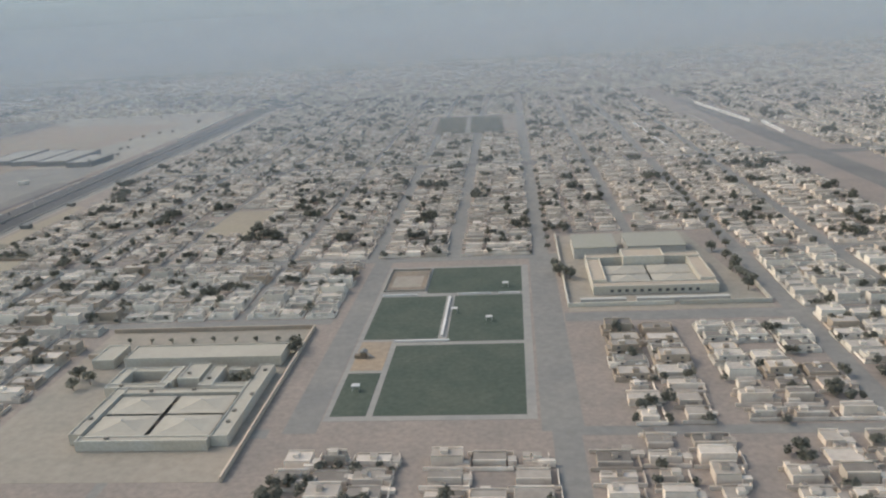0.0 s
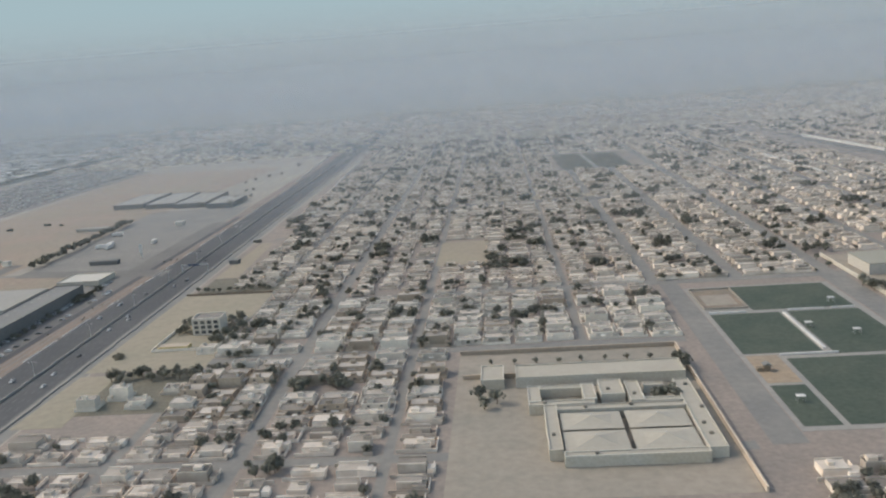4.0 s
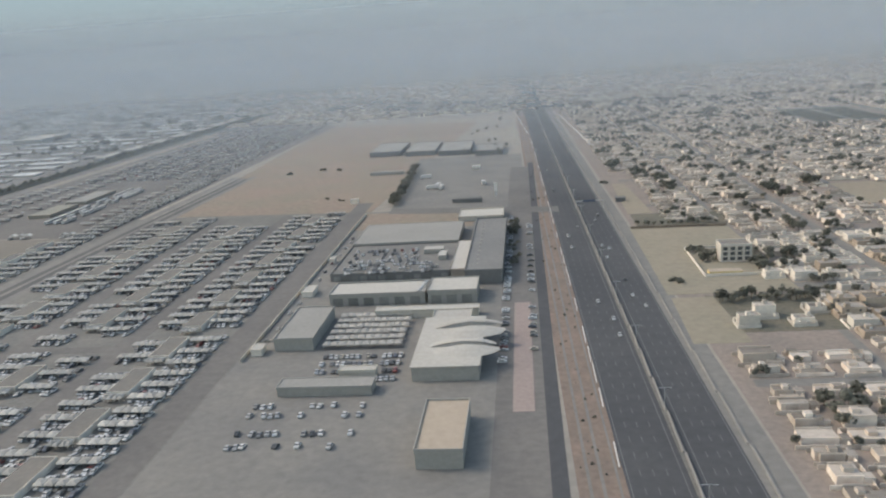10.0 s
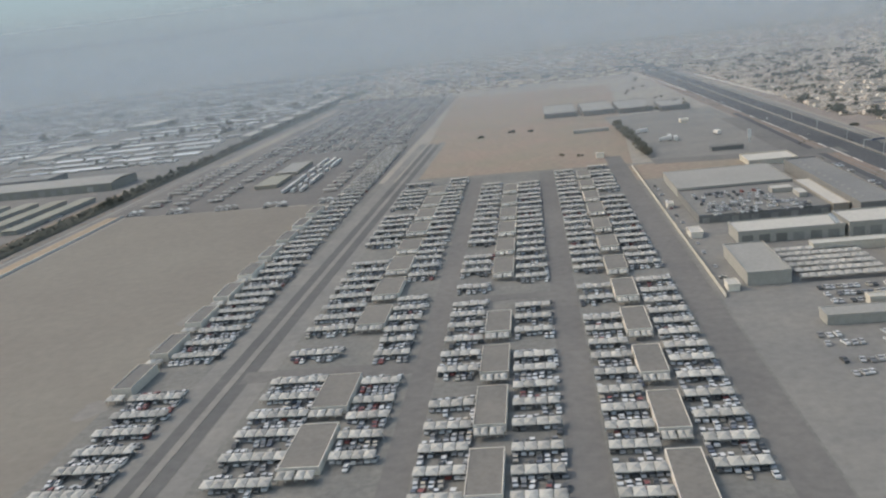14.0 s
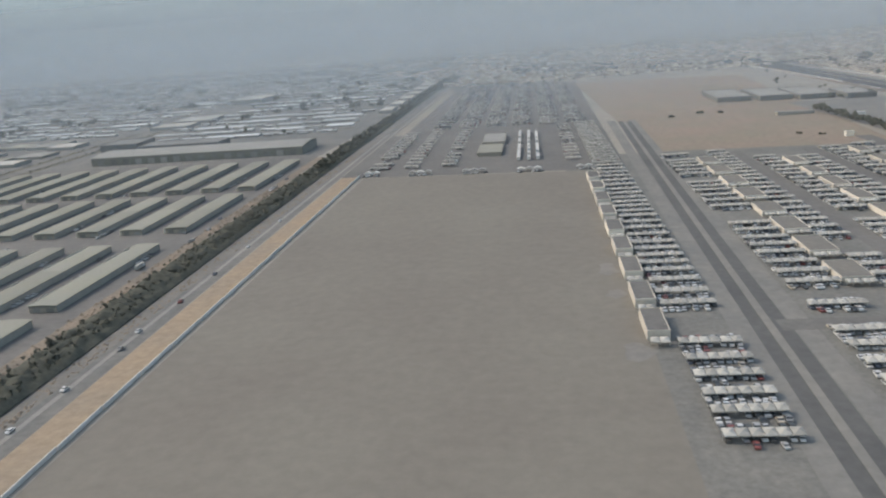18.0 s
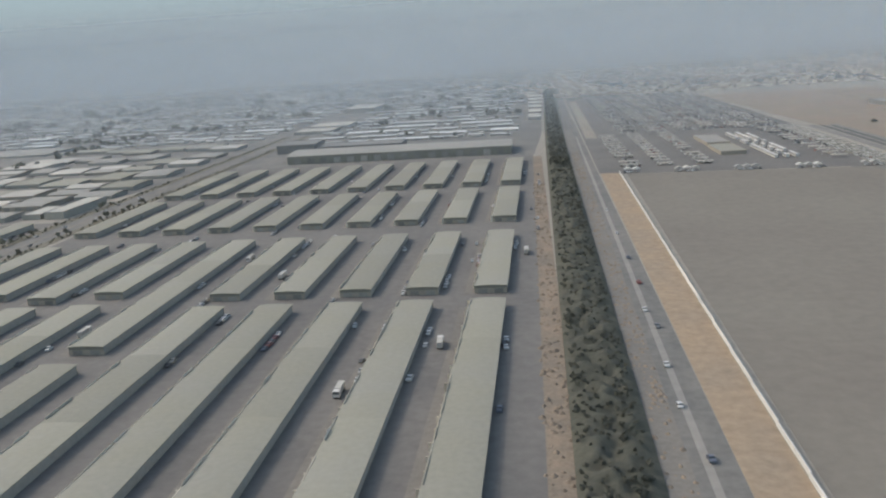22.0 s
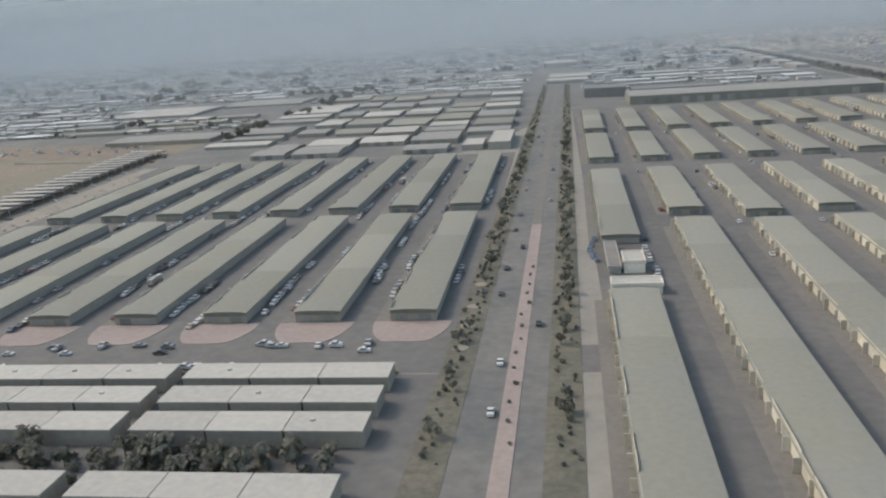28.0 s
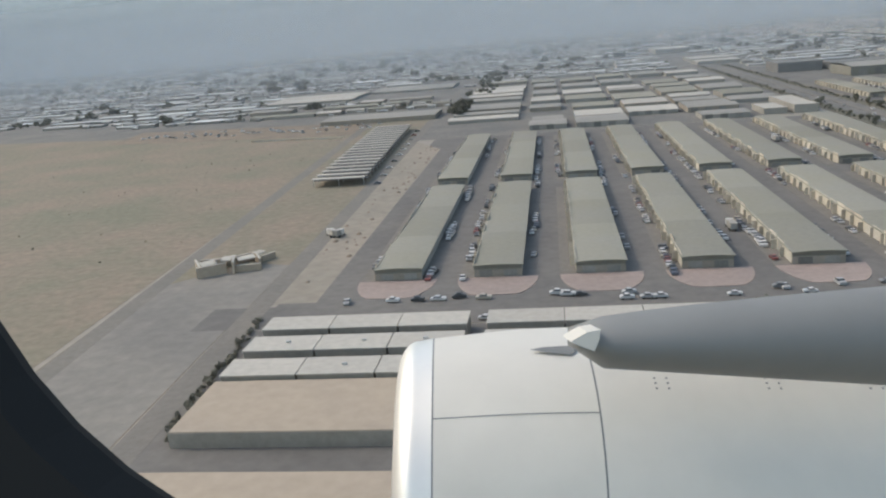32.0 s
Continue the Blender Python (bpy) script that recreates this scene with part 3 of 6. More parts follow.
def house_model(seed):
    """A walled plot of about 13 by 12 m with a flat-roofed house."""
    r = random.Random(seed)
    h = empty("house", pose(0, 0, -90), "", "house", "houses of the quarter")
    wall_mat = M["house_white"] if r.random() < 0.68 else M["house_tan"]
    two = r.random() < 0.45
    z = 4.4 if two else 2.5
    x0, x1 = -6.0 + r.uniform(0.2, 1.6), 6.0 - r.uniform(0.2, 1.6)
    y0, y1 = -5.4 + r.uniform(1.2, 3.2), 5.4 - r.uniform(0.3, 1.2)
    g = Geo(wall_mat)
    g.block((x0, y0, 0), (x1, y1, z))
    body = part("wall", g, h)
    if two:  # a lower wing beside the tall part
        part("wing", Geo(wall_mat, M["house_roof"]).block((x0 - 1.4, y0 + 1, 0), (x0, y1 - 1.2, 2.6), 0, 1), h)
    part("roof", Geo(M["house_roof"]).block((x0 + 0.16, y0 + 0.16, z), (x1 - 0.16, y1 - 0.16, z + 0.08)), h, "dusty flat roof")
    part("parapet", ring_wall(Geo(wall_mat), x0 - 0.05, x1 + 0.05, y0 - 0.05, y1 + 0.05, z, z + 0.5, 0.18), h)
    tx, ty = r.uniform(x0 + 0.6, x1 - 2.6), r.uniform(y0 + 0.6, y1 - 2.6)
    part("stair_tower", Geo(wall_mat, M["house_roof"]).block((tx, ty, z), (tx + 2.0, ty + 2.2, z + 1.7), 0, 1), h)
    if r.random() < 0.6:
        part("water_tank", Geo(M["kerb"]).block((tx - 0.2, ty + 2.5, z + 0.08), (tx + 0.8, ty + 3.3, z + 0.9)), h, "pale water tank")
    for zz in ([0.8, 2.9] if two else [0.9]):
        k = 2
        for i in range(k):
            wx = x0 + (i + 0.5) * (x1 - x0) / k
            part("window", Geo(M["glass_dark"]).block((wx - 0.45, y0 - 0.03, zz), (wx + 0.45, y0 + 0.05, zz + 1.0)), body, "dark window")
    part("canopy", Geo(M["house_roof"]).block((x0 + 1.2, y0 - 1.2, 2.25), (x0 + 3.6, y0 - 0.06, 2.4)), h)
    annexes(h, r, wall_mat)
    g = Geo(wall_mat)
    ring_wall(g, -6.3, 6.3, -5.8, 5.8, 0, 1.25, 0.16)
    fence = part("yard_wall", g, h)
    part("gate", Geo(M["door_grey"]).block((1.0, -5.86, 0.05), (2.9, -5.8, 1.3)), fence, "grey steel gate")
    words = ("two-storey" if two else "single-storey", "off-white" if wall_mat is M["house_white"] else "tan")
    return tagged(h, f"{words[1]} {words[0]} flat-roofed house in a walled yard")


HOUSES = [house_model(100 + i) for i in range(12)]


def plain_house(seed):
    """A house farther back: wall, roof, stair tower and yard wall."""
    r = random.Random(seed)
    h = empty("house", pose(0, 0, -90), "", "house", "houses of the quarter")
    wall_mat = M["house_white"] if r.random() < 0.6 else M["house_tan"]
    two = r.random() < 0.35
    z = 4.3 if two else r.uniform(2.1, 2.7)
    x0, x1, y0, y1 = -6.0 + r.uniform(0.2, 1.4), 6.0 - r.uniform(0.2, 1.8), -5.4 + r.uniform(1.5, 3.8), 5.4 - r.uniform(0.3, 1.5)
    part("wall", ring_wall(Geo(wall_mat).block((x0, y0, 0), (x1, y1, z)), x0, x1, y0, y1, z, z + 0.45, 0.2), h)
    part("roof", Geo(M["house_roof"]).block((x0 + 0.2, y0 + 0.2, z), (x1 - 0.2, y1 - 0.2, z + 0.07)), h, "dusty flat roof")
    tx = r.uniform(x0 + 0.5, x1 - 2.6)
    part("stair_tower", Geo(wall_mat, M["house_roof"]).block((tx, y1 - 3.0, z + 0.07), (tx + 2.1, y1 - 0.8, z + 1.6), 0, 1), h)
    annexes(h, r, wall_mat)
    part("yard_wall", ring_wall(Geo(wall_mat), -6.3, 6.3, -5.8, 5.8, 0, 1.2, 0.16), h)
    return tagged(h, f"{'off-white' if wall_mat is M['house_white'] else 'tan'} {'two-storey' if two else 'single-storey'} flat-roofed house in a walled yard")


PLAIN = [plain_house(300 + i) for i in range(10)]


def far_house(g, x, y, r, s=1.0):
    """Body, upper rooms and yard walls of a house seen from afar; slots: wall, roof."""
    w, d = r.uniform(4.5, 9.5) * s, r.uniform(3.0, 6.4) * s
    z = r.choice((1.3, 1.5, 1.6, 1.7, 1.9, 2.1, 3.0)) * s
    g.block((x - w / 2, y - d / 2, 0), (x + w / 2, y + d / 2, z), 0, 1)
    g.block((x - w / 2, y + d / 2 - 0.2, z), (x + w / 2, y + d / 2, z + 0.45), 0)
    g.block((x - w / 2, y - d / 2, z), (x + w / 2, y - d / 2 + 0.2, z + 0.35), 0)
    tx = x + r.uniform(-0.4, 0.25) * w
    if r.random() < 0.6:
        g.block((tx, y - 0.8, z), (tx + r.uniform(1.4, 2.6) * s, y + 1.1, z + 1.0), 0, 1)
    if r.random() < 0.9:
        g.block((x - w / 2 - 2, y - d / 2 - 2.0, 0), (x + w / 2 + 2, y - d / 2 - 1.8, 1.15), 0)
        g.block((x + w / 2 + 1.8, y - d / 2 - 1.8, 0), (x + w / 2 + 2, y + d / 2 + 1, 1.15), 0)
    if r.random() < 0.5:
        g.block((x - w / 2 - 1.6, y + d / 2 + 1.0, 0), (x + w / 2 + 2, y + d / 2 + 1.2, 1.15), 0)
    for _ in range(r.choice((1, 2, 2, 3))):  # lean-tos and yard rooms
        ax, ay, az = x + r.uniform(-0.7, 0.5) * w, y + r.uniform(-1.0, 0.6) * d, r.uniform(0.9, 2.2)
        g.block((ax, ay, 0), (ax + r.uniform(1.2, 4.5), ay + r.uniform(0.9, 2.4), az), 0, 1)
    if r.random() < 0.5:
        a = x + w / 2 + r.uniform(0.2, 0.6)
        g.block((a, y - d / 2, 0), (a + 2.2, y - d / 2 + 2.6, 1.7), 0, 1)


# ---- city quarter ----
NS = [(-262, 3), (-223, 5), (-178, 3), (-112, 3), (-69.5, 6), (-31, 8), (11.5, 8), (58, 5), (103, 7), (146, 6)]
EW = [(205, 5), (294, 6), (374, 7), (452, 3), (536, 4), (625, 9), (712, 4), (800, 4), (900, 4)]
for n, (x, w) in enumerate(NS):
    y0 = 372 if x in (-31, -69.5, 58) else 130
    strip(f"road_street_{n + 1}", x - w / 2, x + w / 2, y0, 1000, 0.05, M["street"], "dusty residential street between walled plots", -0.008)
for n, (y, w) in enumerate(EW):
    for k, (x0, x1) in enumerate([(-300, 200)] if not 200 < y < 370 else [(-300, -74), (12, 200)] if y < 290 else [(-300, -74), (101, 200)]):
        sheet(f"road_lane_{n + 1}_{k + 1}", rect(x0, x1, y - w / 2, y + w / 2), 0.046 if w < 8 else 0.054, M["street"] if w < 8 else M["pale_road"], "sandy residential cross street", category="road")

sheet("road_avenue_east", [(222, 430), (244, 430), (206, 1000), (190, 1000)], 0.06, M["road"], "wide grey road past the city quarter", category="road")
sheet("road_avenue_cross", [(-300, 618), (640, 608), (640, 622), (-300, 634)], 0.057, M["road"], "grey cross road through the quarter", category="road")
sheet("sand_east", [(258, 630), (640, 640), (640, 900), (225, 900)], 0.05, M["sand"], "open sandy ground beside a wide road")
sheet("pink_field", [(-152, 634), (-66, 633), (-66, 652), (-152, 652)], 0.064, M["plot_sand"], "bare pinkish strip beside a cross road")
sheet("bare_field", [(80, 626), (126, 624), (122, 652), (84, 650)], 0.064, M["city_soil"], "bare dusty field at a road junction")
for pts in (((206, 955), (222, 786)), ((231, 783), (229, 700)), ((130, 1254), (135, 1112)), ((116, 806), (122, 658))):
    (xa, ya), (xb, yb) = pts
    wl_ = empty("avenue_wall", pose(xa, ya, 0, 0, 0, math.degrees(math.atan2(yb - ya, xb - xa))), "long pale wall beside a wide road", "wall", "avenue walls")
    run = math.hypot(xb - xa, yb - ya)
    for i in range(int(run // 14)):
        part("wall_panel", Geo(M["kerb"]).block((i * 14, -0.6, 0), (i * 14 + 13.7, 0.6, 2.6)), wl_)
# park with turf, paths and a play area
sheet("pavement_park", [(-59.6, 212), (4, 212), (4, 361), (-60.2, 361)], 0.10, M["pale_road"], "pale paved walk round a green park", category="pavement")
sheet("road_park_west", [(-70, 205), (-60, 205), (-60.6, 372), (-69, 372)], 0.062, M["street"], "pale grey road beside the park", category="road")
sheet("road_park_east", [(5, 205), (17, 205), (16, 372), (5, 372)], 0.062, M["street"], "pale grey road beside the park", category="road")
for x0, x1, y0, y1, m, what in (
    (-39.5, 1, 324, 359, "grass", "dark green watered turf of the park"),
    (-58, -30.5, 274, 320, "grass", "dark green watered turf of the park"),
    (-27, 1, 271, 320, "grass", "dark green watered turf of the park"),
    (-45, 1, 215, 268, "grass", "dark green watered turf of the park"),
    (-58, -47, 247, 272, "orange", "orange sand play area in the park"),
    (-58, -47, 215, 245, "grass", "dark green watered turf of the park"),
    (-58, -41, 328, 356, "brown", "brown bare court in the corner of the park"),
):
    sheet("lawn" if m == "grass" else "play_area", rect(x0, x1, y0, y1), 0.16, M[m], what, category="lawn" if m == "grass" else "ground")
sheet("court_pad", rect(-56, -43, 333, 348), 0.19, M["sand"], "orange-beige sports court in the park", category="court")
ring_wall(Geo(M["block"]), -58.6, -40.4, 327, 357, 0.1, 0.9, 0.25).thing("court_fence", "low pale wall round a sports court", "wall")
for x0, x1, y0, y1 in ((-58, -43, 321.3, 321.9), (-26, -12, 321.4, 322.1), (-9, 0, 321.4, 322.1), (-29.6, -28.6, 276, 318), (-46, -26, 271.2, 271.9)):
    Geo(M["kerb"]).block((x0, y0, 0.1), (x1, y1, 0.75)).thing("garden_wall", "low pale wall along a park path", "wall", "park walls")
for x, y in ((-26, 300), (-12, 290), (-6, 330), (-53, 232)):
    p = empty("park_shelter", pose(x, y, 0.16), "small white park shelter on four posts", "shelter", "park shelters")
    part("roof", Geo(M["kerb"]).block((-1.3, -1.0, 1.9), (1.3, 1.0, 2.1)), p)
    for sx in (-1.1, 1.1):
        for sy in (-0.8, 0.8):
            part("post", Geo(M["steel"]).block((sx - 0.06, sy - 0.06, 0), (sx + 0.06, sy + 0.06, 1.9)), p)
play = empty("climbing_frame", pose(-55, 258, 0.16), "dark climbing frame on an orange sand play area", "playground")
part("tower", ring_wall(Geo(M["bark"]), -1, 1, -1, 1, 0, 2.2, 0.3), play)
part("roof", Geo(M["door_grey"]).gable((-1.4, -1.4, 2.2), (1.4, 1.4, 2.3), 3.0), play)
part("slide", Geo(M["door_grey"]).face([(1, -0.4, 1.6), (1, 0.4, 1.6), (3.4, 0.4, 0.1), (3.4, -0.4, 0.1)]), play)
part("net", Geo(M["bark"]).block((-3.2, -0.9, 0), (-1.1, 0.9, 1.2)), play)

M["tent"] = material("sand_coloured_tent_cloth", (0.36, 0.325, 0.265), scale=0.4, fine=1.5, var=0.06, second=(0.33, 0.295, 0.24))


def tent(parent, x0, x1, y0, y1, low, high):
    """A square tent roof over a court, hung from one mast, its edges dipping between the corners."""
    g = Geo(M["tent"])
    xm, ym, n = (x0 + x1) / 2, (y0 + y1) / 2, 6
    rim = [(x0 + (x1 - x0) * i / n, y0) for i in range(n)] + [(x1, y0 + (y1 - y0) * i / n) for i in range(n)]
    rim += [(x1 - (x1 - x0) * i / n, y1) for i in range(n)] + [(x0, y1 - (y1 - y0) * i / n) for i in range(n)]
    def at(q, s):
        x, y = rim[q % len(rim)]
        return (xm + (x - xm) * s, ym + (y - ym) * s, low + (high - low) * (1 - s) ** 1.7)
    for s0, s1 in ((1.0, 0.66), (0.66, 0.36), (0.36, 0.14)):
        for q in range(len(rim)):
            g.face([at(q, s0), at(q + 1, s0), at(q + 1, s1), at(q, s1)])
    for q in range(len(rim)):
        g.face([at(q, 0.14), at(q + 1, 0.14), (xm, ym, high)])
    t = part("court_canopy", g, parent, "sand-coloured tented court roof")
    part("mast", Geo(M["steel"]).block((xm - 0.1, ym - 0.1, 0), (xm + 0.1, ym + 0.1, high + 0.5)), t)
    return t


# school: walled compound, wings round two tented courts, sheds behind
sheet("school_ground", [(19, 298), (97, 298), (84, 408), (19, 408)], 0.07, M["sand"], "sandy school compound", category="ground")
sheet("road_school", rect(17, 200, 288, 297), 0.058, M["street"], "sandy road in front of the school", category="road")
w = empty("school_wall", pose(0, 0, 0), "long pale compound wall of a school", "wall")
for x0, x1, y0, y1 in ((19, 60, 303, 303.5), (62, 97, 303, 303.5), (18.8, 19.3, 303.5, 408), (96.5, 97, 303.5, 330)):
    part("wall_panel", Geo(M["wall_cream"]).block((x0, y0, 0), (x1, y1, 1.8)), w)
school = empty("school", pose(0, 0, 0), "sand-coloured school with flat wings round shaded courts", "school")
for low, high, name in (
    ((30, 316, 0), (80, 322, 3.4), "front_wing"), ((30, 322, 0), (36, 352, 4.2), "west_wing"), ((74, 322, 0), (80, 352, 4.2), "east_wing"),
    ((30, 352, 0), (46, 358, 4.6), "north_wing"), ((64, 352, 0), (80, 358, 4.6), "north_wing"), ((46, 348, 0), (64, 360, 6.0), "hall"),
):
    part(name, Geo(M["wall_cream"], M["roof_tan"]).block(low, high, 0, 1), school)
    part("parapet", ring_wall(Geo(M["wall_cream"]), low[0], high[0], low[1], high[1], high[2], high[2] + 0.5, 0.35), school)
for x0, x1 in ((36.2, 54.6), (55.4, 73.8)):
    for y0, y1 in ((322.4, 334.4), (335.2, 347.2)):
        tent(school, x0, x1, y0, y1, 2.6, 4.4)
    for i in range(6):
        part("window", Geo(M["glass_dark"]).block((x0 + i * 3.0 + 0.6, 315.95, 1.2), (x0 + i * 3.0 + 2.0, 316.05, 2.4)), school, "dark window")
for x0, x1 in ((25.5, 46), (50.5, 77.5)):
    sh = empty("school_hall", pose(x0, 367, 0), "grey sheet-roofed shed behind the school", "shed", "school sheds")
    part("wall", Geo(M["roof_pale"]).block((0.3, 0.3, 0), (x1 - x0 - 0.3, 23.7, 5.2)), sh)
    part("roof", Geo(M["roof_green"]).block((0, 0, 5.2), (x1 - x0, 24, 5.45)), sh)

for x, y in ((16, 351), (18, 347), (20.5, 340), (17.5, 343), (22, 338), (94, 331), (95.5, 326), (93, 336), (92, 342), (95, 350), (93.5, 360), (90, 372), (92, 318)):
    plant(x, y, 1.3)
for x0, x1 in ((24, 42), (46, 82)):
    Geo(M["roof_pale"]).block((x0, 306, 0.07), (x1, 308.5, 2.0)).thing("shade_shelter", "long pale flat-topped shelter behind the school wall", "shelter", "school shelters")

# second compound beside the park road
sheet("compound_ground", [(-160, 180), (-80, 180), (-79, 287), (-160, 287)], 0.07, M["sand"], "sandy walled compound", category="ground")
cw = empty("compound_wall", pose(0, 0, 0), "low tan wall round a sandy compound", "wall")
for x0, x1, y0, y1 in ((-160, -79, 286.4, 287), (-79.6, -79, 180, 286.4), (-158, -92, 262, 262.5)):
    part("wall_panel", Geo(M["house_tan"]).block((x0, y0, 0), (x1, y1, 1.7)), cw)
comp = empty("public_building", pose(0, 0, 0), "low sand-coloured public building with tented courts", "building")
for x0, x1, y0, y1, z in (
    (-139.5, -83, 252.3, 264, 3.6), (-151.5, -143.5, 252.5, 266, 3.2),
    (-136, -115.5, 230.5, 233.5, 3.0), (-136, -132, 233.5, 246, 3.0), (-118.5, -114.5, 233.5, 246, 3.2), (-132, -118.5, 243, 246, 3.0),
    (-113, -105.5, 235, 247, 3.8), (-104.5, -100, 231, 246.5, 3.2), (-100, -88.6, 230.5, 233.4, 3.0), (-88.6, -83.5, 198.5, 247, 3.0), (-98.5, -92, 243.5, 246.5, 2.6),
    (-131.5, -127.6, 200, 230.4, 3.0), (-127.6, -88.7, 226.2, 229.6, 3.0), (-127.6, -88.7, 196, 199, 3.0),
):
    w = part("wing", Geo(M["wall_cream"], M["tent"]).block((x0, y0, 0), (x1, y1, z), 0, 1), comp)
    part("parapet", ring_wall(Geo(M["wall_cream"]), x0 + 0.01, x1 - 0.01, y0 + 0.01, y1 - 0.01, z, z + 0.4, 0.3), w)
    for k in range(int((x1 - x0) * (y1 - y0) // 60)):
        ax, ay = x0 + 1 + (x1 - x0 - 2.4) * ((k * 0.382 + 0.2) % 1), y0 + 1 + (y1 - y0 - 2.2) * ((k * 0.618 + 0.3) % 1)
        if y0 < 250:
            part("roof_unit", Geo(M["lot"]).block((ax, ay, z), (ax + 1.1, ay + 0.8, z + 0.7)), w, "brown-grey roof plant")
for x0, x1 in ((-127, -109), (-107.6, -89.6)):
    for y0, y1 in ((200, 212.6), (213.6, 225.4)):
        tent(comp, x0, x1, y0, y1, 2.6, 4.3)
for x, y in ((-92, 239), (-95, 238), (-90, 237), (-81.5, 266), (-80.5, 262), (-82, 269), (-152, 244), (-150, 236), (-146, 240)):
    plant(x, y, 1.25)
for i in range(8):
    bx = -148 + i * 8.2
    f = empty("parasol_tree", pose(bx, 275, 0), "clipped dark tree along a compound wall", "tree", "clipped trees")
    part("trunk", trunk_geo(1.4), f)
    g = Geo(M["leaf"])
    for q in BUSHES[i % 4]:
        g.face([p + Vector((0, 0, 0.7)) for p in q])
    part("crown", g, f)

# beige lots and a pale block near the highway
sheet("beige_lot", [(-310, 287), (-261, 287), (-262.5, 394), (-310.5, 396)], 0.072, M["lot_olive"], "bare olive-beige lot beside the highway")
sheet("beige_lot_2", [(-310.5, 236), (-292, 236), (-294, 283), (-309.5, 283)], 0.072, M["lot_olive"], "bare olive-beige lot beside the highway")
sheet("beige_lot_4", [(-307, 431), (-293.5, 432), (-298, 524), (-306, 526)], 0.072, M["plot_sand"], "bare pinkish sand strip beside the highway")
sheet("beige_lot_5", rect(-180, -151, 432, 492), 0.072, M["plot_sand"], "bare beige plot among houses")
sheet("green_square", [(-80, 800), (-49, 798), (-53, 924), (-84, 930)], 0.075, M["scrub"], "dull green square among the houses", category="lawn")
sheet("green_square_2", [(-44, 797), (-10, 795), (-14, 920), (-48, 924)], 0.075, M["scrub"], "dull green square among the houses", category="lawn")
sheet("pavement_square", [(-49, 798), (-44, 797), (-48, 924), (-53, 924)], 0.07, M["pale_road"], "pale path between two green squares", category="pavement")
yb = empty("yellow_building", pose(-289.5, 310, 0), "low yellow flat-roofed building in a walled plot", "building")
yel = material("yellow_render", (0.46, 0.36, 0.17), scale=0.8, fine=2.5, var=0.1)
part("wall", Geo(yel, M["roof_tan"]).block((0, 0, 0), (13, 4.5, 1.6), 0, 1), yb)
part("yard_wall", ring_wall(Geo(M["house_white"]), -2.2, 26, -1.5, 42, 0, 1.2, 0.3), yb, "off-white yard wall")
pb = empty("apartment_block", pose(-281, 328.5, 0), "pale three-storey block with dark window bays", "building")
part("wall", Geo(M["house_white"], M["house_roof"]).block((0, 0, 0), (13, 9, 7.2), 0, 1), pb)
part("parapet", ring_wall(Geo(M["house_white"]), 0, 13, 0, 9, 7.2, 7.8, 0.3), pb)
for i in range(4):
    for zz in (0.8, 3.0, 5.2):
        part("window", Geo(M["glass_dark"]).block((1.0 + i * 3.0, -0.05, zz), (2.9 + i * 3.0, 0.05, zz + 1.5)), pb, "dark window")

# ---- plots: near ones as houses, farther ones joined ----
KEEP_OUT = [(-66, 20, 200, 374), (16, 100, 286, 412), (-162, -78, 175, 292), (-312, -264, 232, 396), (-312, -300, 396, 565), (-176, -155, 437, 488), (-88, -6, 790, 935)]


def free(x, y, pad=6.0):
    if 205 - 0.066 * (y - 475) - 8 < x < 262 - 0.11 * (y - 475) + 8:
        return False
    return not any(a - pad < x < b + pad and c - pad < y < d + pad for a, b, c, d in KEEP_OUT)


city_rng = random.Random(21)
near_plots, mid_plots, tree_spots, tree_near = [], [], [], []
xs = [(-302, 0)] + NS + [(232, 5), (276, 5), (320, 6), (366, 5), (412, 5)]
ys = [(130, 4)] + EW + [(990, 5), (1080, 6), (1175, 5)]
for (xa, wa), (xb, wb) in zip(xs, xs[1:]):
    for (ya, va), (yb_, vb) in zip(ys, ys[1:]):
        left, right, low, high = xa + wa / 2 + 0.5, xb - wb / 2 - 0.5, ya + va / 2 + 0.5, yb_ - vb / 2 - 0.5
        nx, ny = max(1, round((right - left) / 11.6)), max(1, round((high - low) / 8.8))
        for i in range(nx):
            for j in range(ny):
                x, y = left + (i + 0.5) * (right - left) / nx, low + (j + 0.5) * (high - low) / ny
                x += -0.008 * (y - 250)
                if not free(x, y):
                    continue
                roll = city_rng.random()
                if roll < 0.06:
                    (tree_near if y < 420 else tree_spots).extend((x + city_rng.uniform(-5, 5), y + city_rng.uniform(-5, 5), 0, city_rng.uniform(0.7, 1.35)) for _ in range(7))
                    continue
                if roll < 0.10:
                    continue
                (near_plots if y < 425 and -300 < x < 175 else mid_plots).append((x, y, (right - left) / nx))
                if city_rng.random() < (0.42 if y < 520 else 0.36):
                    for _ in range(city_rng.choice((1, 1, 2, 3))):
                        (tree_near if 235 < y < 330 else tree_spots).append((x + city_rng.uniform(-6, 6), y - 5.0 + city_rng.uniform(-1.0, 2.6), 0, city_rng.uniform(0.45, 1.15)))
near_plots.sort(key=lambda p: p[1] if p[1] > 232 else 900 - p[1])
